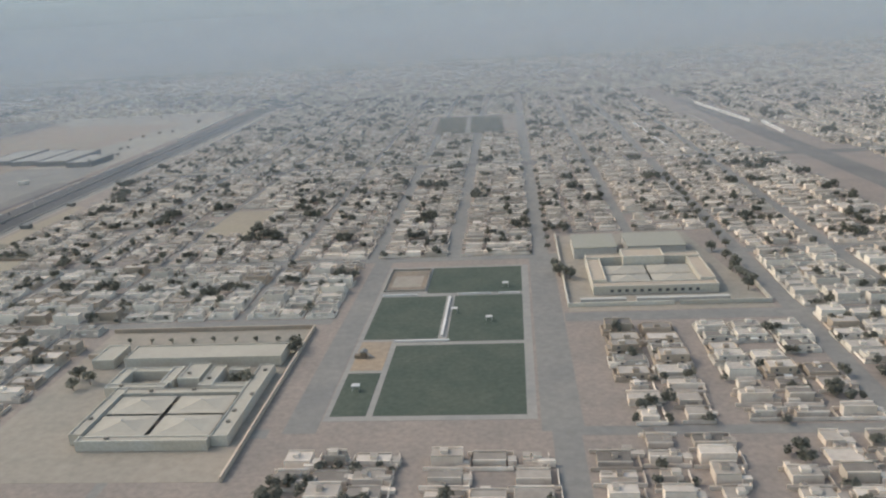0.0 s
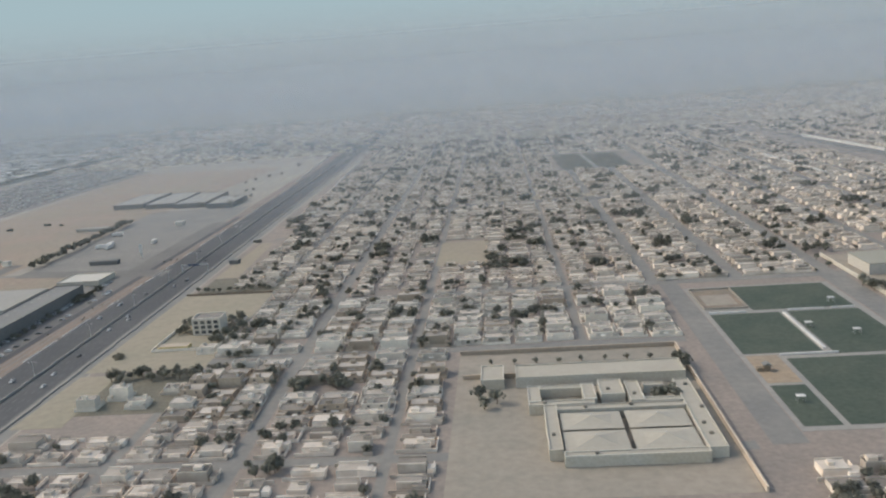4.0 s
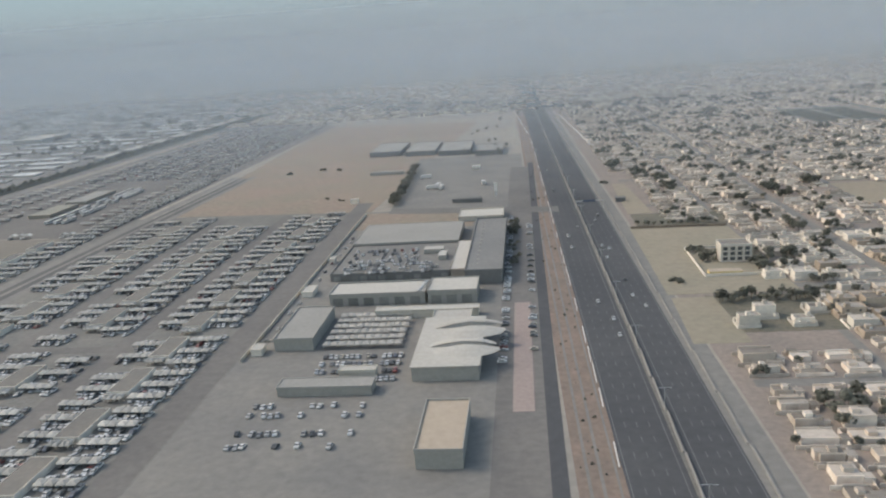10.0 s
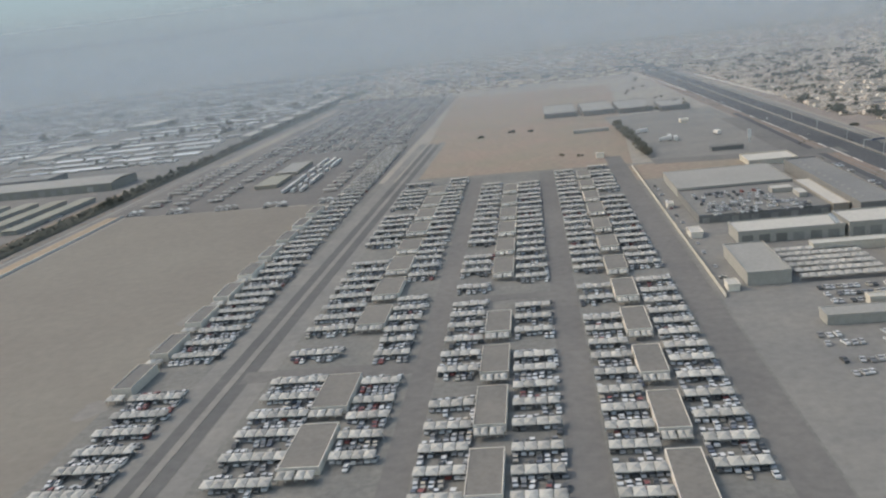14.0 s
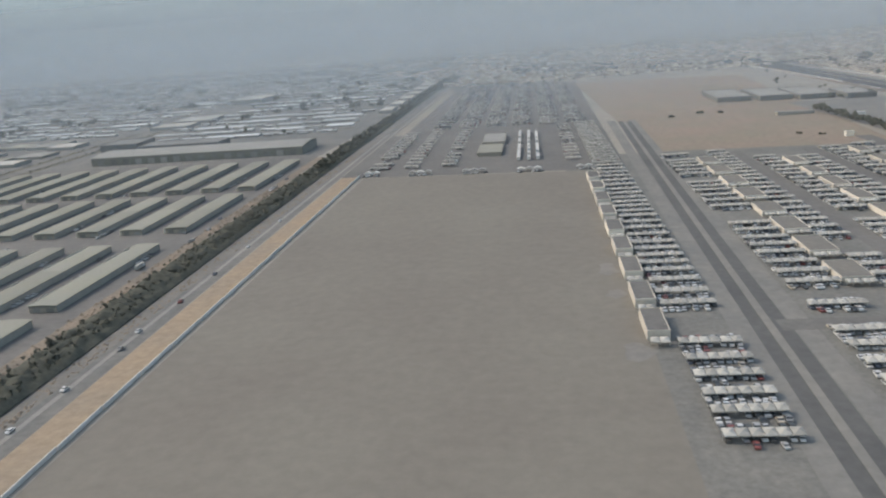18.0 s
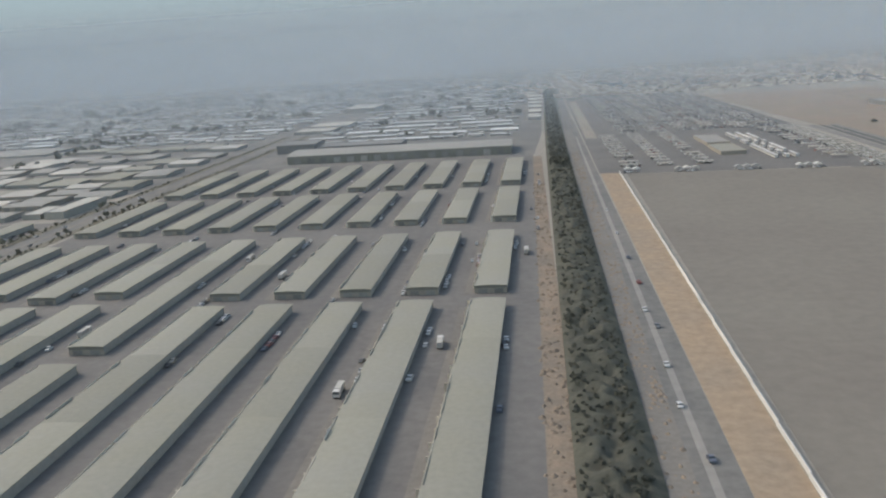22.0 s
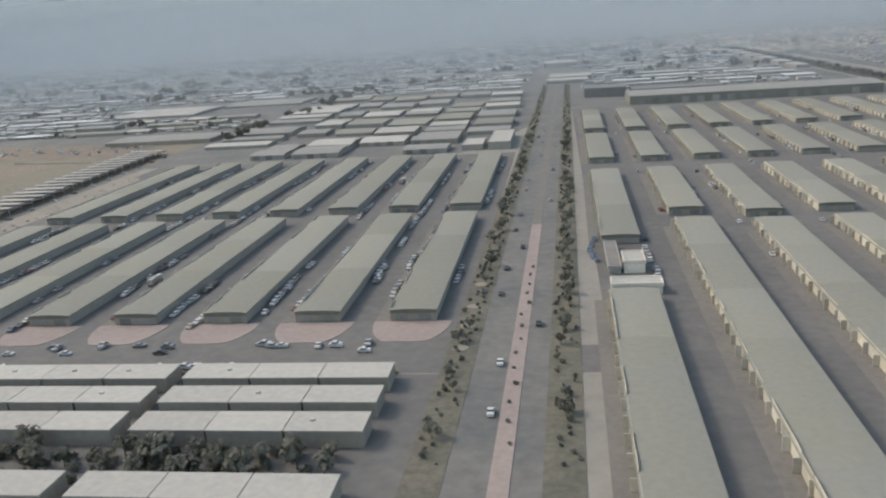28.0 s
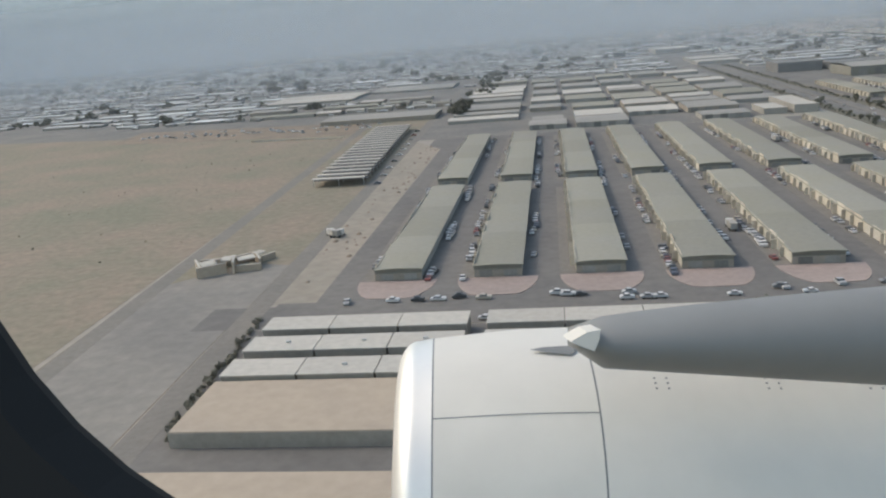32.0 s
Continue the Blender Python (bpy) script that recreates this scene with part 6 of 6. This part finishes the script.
# ---- ditch scrub, avenue planting ----
under = Geo(M["scrub"])  # a lumpy mat of scrub, thinning at its edges
nx, ny = 15, 900
heights = np.random.default_rng(3).random((ny, nx))
for _ in range(2):
    heights = (heights + np.roll(heights, 1, 0) + np.roll(heights, 1, 1)) / 3
heights = 0.1 + 4.2 * (heights - heights.min()) / (heights.max() - heights.min()) * np.sin(np.linspace(0.02, np.pi - 0.02, nx)) ** 0.5
for j in range(ny):
    y = -50 + 1350 * (j / ny) ** 1.25
    left = -815.4 + 0.0095 * (y - 175) + 0.000012 * max(0.0, y - 460) ** 2
    under.v += [(left + 15.4 * i / (nx - 1), y, float(heights[j, i])) for i in range(nx)]
for j in range(ny - 1):
    under.f += [(j * nx + i, j * nx + i + 1, (j + 1) * nx + i + 1, (j + 1) * nx + i) for i in range(nx - 1)]
under.m = [0] * len(under.f)
mat_of_scrub = under.thing("ditch_undergrowth", "dense grey-green mat of tall scrub in a ditch", "scrub", kind="stuff")
mat_of_scrub.data.polygons.foreach_set("use_smooth", [True] * len(mat_of_scrub.data.polygons))
spots = []
for _ in range(2600):
    y = 60 + 1200 * ind.random() ** 1.3
    spots.append((ind.uniform(-814.5, -801.5) + 0.012 * (y - 175), y, 1.9, ind.uniform(0.3, 0.62)))
foliage("ditch_scrub", spots, "dense dark green scrub filling a ditch", source=BUSHES, mat="scrub")
spots = [(ind.uniform(-814, -802) + 0.012 * (y - 175), y, 0, ind.uniform(0.5, 0.8)) for y in np.arange(80, 1250, 4.0) if ind.random() < 0.1]
spots += [(ind.uniform(-813, -803) + 0.012 * (y - 175), y, 0, ind.uniform(0.7, 1.2)) for y in np.arange(480, 1250, 2.2) if ind.random() < 0.75]
foliage("ditch_trees", spots, "dark green trees along a ditch", mat="scrub")
for y in (118, 141, 163, 190, 204, 231, 262, 300, 345):
    park(lean(-790.2 + ind.uniform(-1.2, 1.2), y, 0.012), y, ind.choice((0, 180, 5)), "dusty car on a ditch road", "ditch road cars")
lumps = Geo(M["brown"])
for _ in range(420):
    x, y, s = ind.uniform(-821.5, -815.4), ind.uniform(60, 430), ind.uniform(0.3, 1.0)
    k = len(lumps.v)
    lumps.v += [(x + s * math.cos(a) * ind.uniform(0.7, 1.2), y + s * math.sin(a) * ind.uniform(0.7, 1.2), 0.02) for a in (math.tau * i / 6 for i in range(6))] + [(x, y, s * ind.uniform(0.5, 0.9))]
    lumps.f += [(k + i, k + (i + 1) % 6, k + 6) for i in range(6)]
    lumps.m += [0] * 6
for _ in range(520):
    y = ind.uniform(60, 560)
    x, s = ind.uniform(-799.4, -794.4) + 0.014 * (y - 175), ind.uniform(0.25, 0.8)
    k = len(lumps.v)
    lumps.v += [(x + s * math.cos(a) * ind.uniform(0.7, 1.2), y + 1.5 * s * math.sin(a) * ind.uniform(0.7, 1.2), 0.04) for a in (math.tau * i / 6 for i in range(6))] + [(x, y, s * ind.uniform(0.4, 0.8))]
    lumps.f += [(k + i, k + (i + 1) % 6, k + 6) for i in range(6)]
    lumps.m += [0] * 6
lumps.thing("spoil_heaps", "small heaps of brown spoil earth", "earth", kind="stuff")
for k in range(44):
    y = 92 + k * 7.6
    for x in (-1068, -1048):
        if ind.random() < 0.62:
            plant(lean(x + ind.uniform(-1.4, 1.4), y, 0.012), y + ind.uniform(-1.5, 1.5), ind.uniform(0.55, 1.05), "dark green street tree in a planted strip", "avenue trees")
spots = [(lean(x + ind.uniform(-2.2, 2.2), y, 0.012), y, 0.1, ind.uniform(0.25, 0.7)) for x in (-1068, -1048) for y in np.arange(84, 770, 1.9)]
spots += [(lean(-1057 + ind.uniform(-1, 1), y, 0.012), y, 0.1, ind.uniform(0.3, 0.6)) for y in np.arange(90, 185, 7)]
foliage("avenue_shrubs", spots, "low green shrubs in planted strips of an avenue", source=BUSHES)
for y in (128, 140, 152, 168, 190, 215, 250):
    sheet("tree_ring", [(lean(-1068.5, y, 0.012) + 1.6 * math.cos(a), y + 1.6 * math.sin(a)) for a in (math.tau * i / 12 for i in range(12))], 0.2, M["sand"], "pale sandy ring round a street tree", category="verge")
for y in np.arange(100, 460, 20):
    park(lean(ind.choice((-1063, -1060, -1053.5)), y, 0.012), y, ind.choice((0, 180)), "car on a tree-lined avenue", "avenue cars")

# ---- pale-roofed units along the front road ----
sheet("unit_yard", rect(-1258.4, -1072.4, -60, 116), 0.033, M["road"], "grey yard round pale-roofed units", category="yard")
for x0, x1 in ((-1252.3, -1215.3), (-1212.2, -1172.0), (-1159.8, -1122.0), (-1119.0, -1080.3)):
    wd = (x1 - x0) / 3
    for y0 in (88.8, 98.6, 108.3):
        u = empty("pale_unit", pose(x0, y0, 0.03), "long low unit with a pale flat roof in bays", "unit", "pale units")
        for i in range(3):
            part("wall", Geo(M["block"]).block((i * wd + 0.2, 0.1, 0), ((i + 1) * wd - 0.2, 6.2, 2.78)), u)
            part("roof_bay", Geo(M["roof_pale"]).block((i * wd + 0.06, -0.1, 2.78), ((i + 1) * wd - 0.12, 6.4, 3.0)), u, "pale flat roof bay")
            if wr.random() < 0.45:
                ux = i * wd + wr.uniform(3, 9)
                part("roof_unit", Geo(M["steel"]).block((ux, 3, 3.0), (ux + 0.7, 3.5, 3.3)), u, "small grey roof plant")
for x0, x1 in ((-1161, -1121.8), (-1118.5, -1080.5)):
    wd = (x1 - x0) / 3
    for y0, y1 in ((70, 76.5), (60, 66.5)):
        u = empty("pale_unit", pose(x0, y0, 0.03), "low unit with a pale pinkish flat roof in bays", "unit", "pale units")
        for i in range(3):
            part("wall", Geo(M["block"]).block((i * wd + 0.2, 0.1, 0), ((i + 1) * wd - 0.2, y1 - y0 - 0.1, 2.78)), u)
            part("roof_bay", Geo(M["roof_pale"]).block((i * wd + 0.06, 0, 2.78), ((i + 1) * wd - 0.12, y1 - y0, 3.0)), u, "pale flat roof bay")
for x0, x1, y0, y1 in ((-1253, -1174.8, 71.6, 88.4), (-1253, -1174.8, 46, 62)):
    hall("tan_unit", x0, x1, y0, y1, 2.4, "block", "roof_tan", "wide low unit with a plain tan roof", 0)
for _ in range(26):
    plant(ind.uniform(-1160, -1082), ind.uniform(78.5, 86.5), ind.uniform(0.7, 1.15), "dark green tree between pale-roofed units", "yard trees")
spots = [(ind.uniform(-1160, -1081), ind.uniform(78, 87), 0, ind.uniform(0.6, 1.1)) for _ in range(120)] + [(-1256.2 - 0.06 * (y - 100) + ind.uniform(-0.8, 0.8), y, 0, ind.uniform(0.4, 0.8)) for y in np.arange(74, 121, 1.2)]
spots += [(ind.uniform(-1245, -1080), ind.uniform(115, 116.2), 0, ind.uniform(0.35, 0.7)) for _ in range(60)]
foliage("yard_scrub", spots, "dark scrub and hedges between units", source=BUSHES)
foliage("street_trees", [(-1168 + ind.uniform(-3, 3), ind.uniform(107, 114), 0, ind.uniform(0.8, 1.3)) for _ in range(7)] + [(-1162 + ind.uniform(-1, 1), ind.uniform(79, 86), 0, ind.uniform(1.0, 1.5)) for _ in range(3)], "dark green trees in a side street between units")
front = [(ind.uniform(-1256, -1075), ind.choice((118.0, 119.0, 129.5, 130.5)), 0.06, ind.choice((1.57, 1.5, 1.64, 0.1))) for _ in range(42)]
car_stuff("front_road_vehicles", front, "dusty cars and vans parked along a grey front road")

# ---- west edge ----
ruin = empty("ruined_house", pose(-1278.5, 160.5, 0, 0, 0, 24), "half-ruined tan house with broken walls", "ruin")
ruin.scale = (1.0, 1.35, 1.2)
for x, y, w, d, z, turn in ((-5, -4, 7, 0.5, 2.2, 0.1), (-8, 0, 0.5, 7, 1.8, 0.15), (0.5, -2.5, 0.5, 5, 2.5, -0.2), (-2, 1, 6, 0.5, 2.0, 0.25), (3.5, -4.6, 6, 0.5, 1.5, -0.15), (6.2, -1, 0.5, 6, 2.1, 0.1), (3.6, 2.4, 5, 0.5, 1.7, 0.3), (-5, 4, 5, 0.5, 1.2, -0.2), (9, 1.5, 4, 0.5, 1.3, 0.5)):
    part("wall", Geo(M["house_tan"], M["roof_pale"]).block((x - w / 2, y - d / 2, 0), (x + w / 2, y + d / 2, z), 0, 1, turn), ruin)
for x, y, w, d, z, turn in ((-5.6, -1.6, 3.6, 3.2, 1.9, 0.3), (-1, -1, 2.4, 3.0, 2.1, -0.4), (3.4, -1.5, 4.2, 2.6, 1.9, 0.2), (6.8, 2.4, 2.8, 2.0, 1.5, 0.7)):
    part("roof_slab", Geo(M["roof_pale"]).block((x - w / 2, y - d / 2, z), (x + w / 2, y + d / 2, z + 0.22), turn=turn), ruin, "broken pale roof slab")
lorry(-1260.4, 187, 35, "white lorry parked on a sand plot", 4.5)
lorry(-1258, 186, -20, "dark lorry parked on a sand plot", 4.0, "door_grey")
for k in range(20):  # striped shade roofs
    y = 260 + k * 8.3
    x = -1287.0 - 0.06 * (y - 260)
    s = empty("lorry_shelter", pose(x, y, 0.03), "striped pale shade roof over a parking bay", "shelter", "striped shelters")
    part("roof", Geo(M["roof_pale"]).block((0, 0, 3.0), (19.5, 3.2, 3.2)), s)
    # added dark sheet in place of the shaded gap behind each roof
    part("gutter", Geo(M["asphalt"]).block((0, 3.2, 2.0), (19.5, 8.4, 2.12)), s, "dark grey sheet standing in for shade between roofs")
    for sx in (0.4, 9.7, 19.0):
        part("post", Geo(M["steel"]).block((sx - 0.1, 1.5, 0), (sx + 0.1, 1.7, 3.0)), s)
    if k % 2 == 0:
        park(x + 24, y + 1.5, 90, "car parked beside a shade roof", "shelter cars", 0.06)
spots = []
for _ in range(260):
    x, y = ind.uniform(-1640, -1304), ind.uniform(90, 430)
    spots.append((x, y, 0, ind.uniform(0.08, 0.35)))
foliage("field_scrub", spots, "sparse dry scrub on an open field", source=BUSHES, mat="planting")
fw = empty("field_wall", pose(-1366, 412, 0, 0, 0, -10), "low pale wall at the far edge of an open field", "wall")
for k in range(7):
    part("wall_panel", Geo(M["wall_cream"]).block((k * 8, -0.15, 0), (k * 8 + 7.8, 0.15, 1.1)), fw)
sheet("brown_waste", [(-1470, 446), (-1310, 416), (-1272, 452), (-1274, 468), (-1344, 482), (-1480, 510)], 0.034, M["brown"], "brown waste ground strewn with vehicles")
car_stuff("waste_vehicles", [(-1300 - 160 * (k / 60), 432 + 0.16 * 160 * (k / 60) + ind.uniform(0, 30), 0.05, ind.uniform(0, 3)) for k in range(60)], "dusty vehicles left on waste ground")
heaps = Geo(M["brown"])
for _ in range(60):
    x, y, s = ind.uniform(-1259, -1250), 134 + 216 * ind.random() ** 0.6, ind.uniform(0.25, 0.9)
    k = len(heaps.v)
    heaps.v += [(x + s * math.cos(a), y + 1.6 * s * math.sin(a), 0.02) for a in (math.tau * i / 7 for i in range(7))] + [(x, y, s * 0.7)]
    heaps.f += [(k + i, k + (i + 1) % 7, k + 7) for i in range(7)]
    heaps.m += [0] * 7
heaps.thing("rubble_heaps", "heaps of brown rubble beside a road", "earth", kind="stuff")


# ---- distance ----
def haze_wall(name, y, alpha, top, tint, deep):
    """A thin translucent sheet that imitates haze, standing far off, that thins out upwards and towards the ground."""
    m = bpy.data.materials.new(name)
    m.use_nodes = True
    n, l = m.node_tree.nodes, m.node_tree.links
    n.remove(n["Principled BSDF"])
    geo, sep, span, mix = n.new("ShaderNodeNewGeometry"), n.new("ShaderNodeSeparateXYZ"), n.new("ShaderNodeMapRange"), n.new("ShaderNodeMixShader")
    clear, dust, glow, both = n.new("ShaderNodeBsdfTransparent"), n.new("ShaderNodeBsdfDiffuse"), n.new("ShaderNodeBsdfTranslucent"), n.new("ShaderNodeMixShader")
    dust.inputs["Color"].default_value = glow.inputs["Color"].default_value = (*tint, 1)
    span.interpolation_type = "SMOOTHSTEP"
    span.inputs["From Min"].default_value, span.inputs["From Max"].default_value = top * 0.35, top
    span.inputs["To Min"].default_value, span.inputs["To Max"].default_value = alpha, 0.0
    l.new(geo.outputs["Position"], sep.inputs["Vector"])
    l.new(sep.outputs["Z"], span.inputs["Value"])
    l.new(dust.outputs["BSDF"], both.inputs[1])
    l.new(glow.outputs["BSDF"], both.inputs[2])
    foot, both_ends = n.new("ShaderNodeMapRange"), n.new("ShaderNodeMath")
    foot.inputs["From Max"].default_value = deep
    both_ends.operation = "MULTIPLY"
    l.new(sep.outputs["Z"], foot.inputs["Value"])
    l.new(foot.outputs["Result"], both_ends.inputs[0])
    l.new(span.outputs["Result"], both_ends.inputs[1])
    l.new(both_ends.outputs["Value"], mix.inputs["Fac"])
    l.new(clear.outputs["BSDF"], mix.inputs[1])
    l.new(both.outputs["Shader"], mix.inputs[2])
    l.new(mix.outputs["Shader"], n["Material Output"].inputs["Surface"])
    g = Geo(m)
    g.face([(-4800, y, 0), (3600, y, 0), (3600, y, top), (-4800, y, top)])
    return g.thing(name, "thin translucent sheet imitating pale haze over the distance", "haze", kind="structure")


far_rng = random.Random(91)
g = Geo(M["far_mix"], M["roof_mix"])
for _ in range(1500):
    y = 1120 + 1700 * far_rng.random() ** 1.3
    far_house(g, far_rng.uniform(-800 - (y - 1100) * 0.3, -350), y, far_rng, 1.2)
g.thing("far_suburb", "hazy far suburb of low pale buildings", "houses", kind="stuff")
spots = [(far_rng.uniform(-2600, 900), 1120 + 1900 * far_rng.random() ** 1.2, 0, far_rng.uniform(1.5, 3.0)) for _ in range(1500)]
foliage("far_groves", spots, "dark hazy groves towards the horizon", source=BUSHES)

# aerial haze imitated by stacked translucent sheets, stronger the farther they stand
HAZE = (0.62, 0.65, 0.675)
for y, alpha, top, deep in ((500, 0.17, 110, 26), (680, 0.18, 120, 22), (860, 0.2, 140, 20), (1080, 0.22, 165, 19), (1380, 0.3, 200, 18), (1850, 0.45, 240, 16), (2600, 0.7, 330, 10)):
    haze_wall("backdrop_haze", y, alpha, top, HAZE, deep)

m = bpy.data.materials.new("hazy_sky")
m.use_nodes = True
n, l = m.node_tree.nodes, m.node_tree.links
n.remove(n["Principled BSDF"])
em, ramp, geo, sep, span = n.new("ShaderNodeEmission"), n.new("ShaderNodeValToRGB"), n.new("ShaderNodeNewGeometry"), n.new("ShaderNodeSeparateXYZ"), n.new("ShaderNodeMapRange")
span.inputs["From Max"].default_value = 480.0
ramp.color_ramp.elements[0].color, ramp.color_ramp.elements[1].color = (0.196, 0.208, 0.218, 1), (0.186, 0.246, 0.268, 1)
l.new(geo.outputs["Position"], sep.inputs["Vector"])
l.new(sep.outputs["Z"], span.inputs["Value"])
l.new(span.outputs["Result"], ramp.inputs["Fac"])
l.new(ramp.outputs["Color"], em.inputs["Color"])
l.new(em.outputs["Emission"], n["Material Output"].inputs["Surface"])
g = Geo(m)
k = 48
ring = [(-600 + 4100 * math.cos(a), 0 + 4100 * math.sin(a)) for a in (-0.35 + (math.pi + 0.7) * i / k for i in range(k + 1))]
for (x0, y0), (x1, y1) in zip(ring, ring[1:]):
    g.face([(x1, y1, -5), (x0, y0, -5), (x0, y0, 900), (x1, y1, 900)])
g.thing("backdrop", "pale grey-blue dusty sky at the horizon", "sky", kind="structure")


# ---- the aircraft that carries the camera, standing where its flight ends ----
t_end, eye_end, aim_end, lean_end = PATH[-1]
seat = look(eye_end, aim_end, lean_end)
M["cowl"] = material("silver_white_cowl_paint", (0.59, 0.555, 0.495), rough=0.5, var=0.03, scale=3.0, fine=12.0, spec=0.5)
M["lip"] = material("polished_lip_skin", (0.74, 0.715, 0.67), rough=0.46, var=0.03, scale=3.0, fine=12.0, metal=0.7)
M["wing"] = material("grey_wing_skin", (0.2, 0.198, 0.19), rough=0.55, var=0.05, scale=2.0, fine=10.0)
M["seam"] = material("dark_panel_seam", (0.2, 0.2, 0.196), rough=0.6, var=0.05)
M["cabin"] = material("dark_window_surround", (0.02, 0.02, 0.02), rough=0.9, var=0.1, spec=0.1)
engine = empty("engine_nacelle", seat, "silver-white jet engine nacelle with a polished lip", "engine")
AXIS_Y, AXIS_Z, RAD = -1.40, -4.6, 0.95


def welded(me):
    """Joins touching faces, so that they shade as one smooth skin."""
    me.polygons.foreach_set("use_smooth", [True] * len(me.polygons))
    bm = bmesh.new()
    bm.from_mesh(me)
    bmesh.ops.remove_doubles(bm, verts=bm.verts, dist=1e-5)
    bm.to_mesh(me)
    bm.free()
    return me


def turned(profile, mat, a0=-0.9, a1=2.9, n=44):
    """A shell turned round the engine's axis: profile of (along, radius)."""
    g = Geo(mat)
    for (x0, r0), (x1, r1) in zip(profile, profile[1:]):
        for i in range(n):
            a, b = a0 + (a1 - a0) * i / n, a0 + (a1 - a0) * (i + 1) / n
            g.face([(x, AXIS_Y + r * math.sin(t), AXIS_Z + r * math.cos(t)) for x, r, t in ((x0, r0, a), (x1, r1, a), (x1, r1, b), (x0, r0, b))])
    return welded(g.mesh("shell"))


lip = [(-0.25 + 0.075 * (1 - math.cos(t)) * 1.5, 0.70 + 0.17 * math.sin(t)) for t in (math.pi * 0.5 * i / 10 for i in range(-6, 11))] + [(-0.056, 0.886)]
part("lip", turned(lip, M["lip"]), engine, "polished metal intake lip")
part("intake", turned([(-0.20, 0.60), (0.3, 0.62), (1.2, 0.62)], M["seam"]), engine, "dark intake duct")
part("front_cowl", turned([(-0.048, 0.887), (0.2, 0.915), (0.45, 0.94), (0.75, 0.95)], M["cowl"]), engine)
part("rear_cowl", turned([(0.759, 0.95), (1.6, 0.95), (2.6, 0.93), (3.6, 0.88)], M["cowl"]), engine)
part("seam", turned([(-0.056, 0.8855), (-0.048, 0.8855)], M["seam"]), engine, "dark panel seam")
part("seam", turned([(0.75, 0.949), (0.759, 0.949)], M["seam"]), engine, "dark panel seam")
g = Geo(M["seam"])
for (x0, r0), (x1, r1) in (((-0.048, 0.889), (0.2, 0.917)), ((0.2, 0.917), (0.45, 0.942)), ((0.45, 0.942), (0.75, 0.952))):
    g.face([(x, AXIS_Y + r * math.sin(t), AXIS_Z + r * math.cos(t)) for x, r, t in ((x0, r0, 0.704), (x1, r1, 0.704), (x1, r1, 0.709), (x0, r0, 0.709))])
part("seam", g, engine, "dark panel seam")
g = Geo(M["wing"])  # teardrop access panel
ring = [(0.45, 1.155), (0.53, 1.185), (0.66, 1.20), (0.70, 1.155), (0.66, 1.105), (0.53, 1.13)]
g.face([(x, AXIS_Y + 0.957 * math.sin(t), AXIS_Z + 0.957 * math.cos(t)) for x, t in ring])
part("access_panel", g, engine, "grey teardrop access panel")
for cx in (1.05, 1.6, 2.1):
    for i in range(3):
        for j in range(2):
            x, t = cx + j * 0.06, 0.92 - i * 0.035
            part("rivet", Geo(M["seam"]).face([(x + u, AXIS_Y + 0.953 * math.sin(t + v), AXIS_Z + 0.953 * math.cos(t + v)) for u, v in ((-0.006, -0.006), (0.006, -0.006), (0.006, 0.006), (-0.006, 0.006))]), engine)
wing = empty("aircraft_wing", seat, "grey wing root and pylon behind the engine", "wing")
rows = []
for i in range(15):
    s = i / 14
    x = 0.60 + 2.0 * s
    top, low = -0.345 + 0.215 * s ** 0.75, -0.545 - 0.125 * s
    if not i:  # the blunt root draws in to a point
        x, top, low = 0.585, -0.37, -0.45
    rows.append([(x, low + (top - low) * (0.5 - 0.5 * math.cos(t)), -3.40 - 0.10 - 0.30 * (1 - math.sin(t))) for t in (math.pi * k / 12 for k in range(13))])
g = Geo(M["wing"])
for a, b in zip(rows, rows[1:]):
    for i in range(12):
        g.face([a[i], b[i], b[i + 1], a[i + 1]])
g.face(rows[0])
me = welded(g.mesh("leading_edge"))
part("leading_edge", me, wing)
g = Geo(M["cowl"])
tip = [(0.53, -0.385), (0.60, -0.345), (0.655, -0.335), (0.65, -0.375), (0.63, -0.425), (0.575, -0.405)]
g.face([(x, y, -3.36) for x, y in tip])
for (x0, y0), (x1, y1) in zip(tip, tip[1:] + tip[:1]):
    g.face([(x0, y0, -3.36), (x1, y1, -3.36), (x1, y1, -3.6), (x0, y0, -3.6)])
part("fairing", g, wing, "pale pointed pylon fairing")
# rounded surround of the cabin window
sill = empty("window_surround", seat, "dark rounded surround of a cabin window", "window")
path, cx, cy, corner = [], (-0.266, 0.62), (-0.168, 0.46), 0.264
for k, (sx, sy, a0) in enumerate(((0, 0, 180), (1, 0, 270), (1, 1, 0), (0, 1, 90))):
    mx, my = cx[sx] + (corner if not sx else -corner), cy[sy] + (corner if not sy else -corner)
    path += [(mx + corner * math.cos(radians(a0 + 90 * i / 12)), my + corner * math.sin(radians(a0 + 90 * i / 12))) for i in range(13)]
g = Geo(M["cabin"])
mid = ((cx[0] + cx[1]) / 2, (cy[0] + cy[1]) / 2)
loops = [[((x - mid[0]) * s + mid[0], (y - mid[1]) * s + mid[1], z) for x, y in path] for s, z in ((1.0, -0.42), (0.985, -0.40), (1.0, -0.37), (1.25, -0.36), (1.3, -0.43))]
for a, b in zip(loops, loops[1:]):
    for i in range(len(path)):
        j = (i + 1) % len(path)
        g.face([a[i], a[j], b[j], b[i]])
part("frame", g, sill)

# ---- the patterns that the copies were taken from are not part of the place ----
for pattern in TREES + CARS + HOUSES + PLAIN + list(CANOPY.values()):
    for piece in (*pattern.children_recursive, pattern):
        bpy.data.objects.remove(piece)
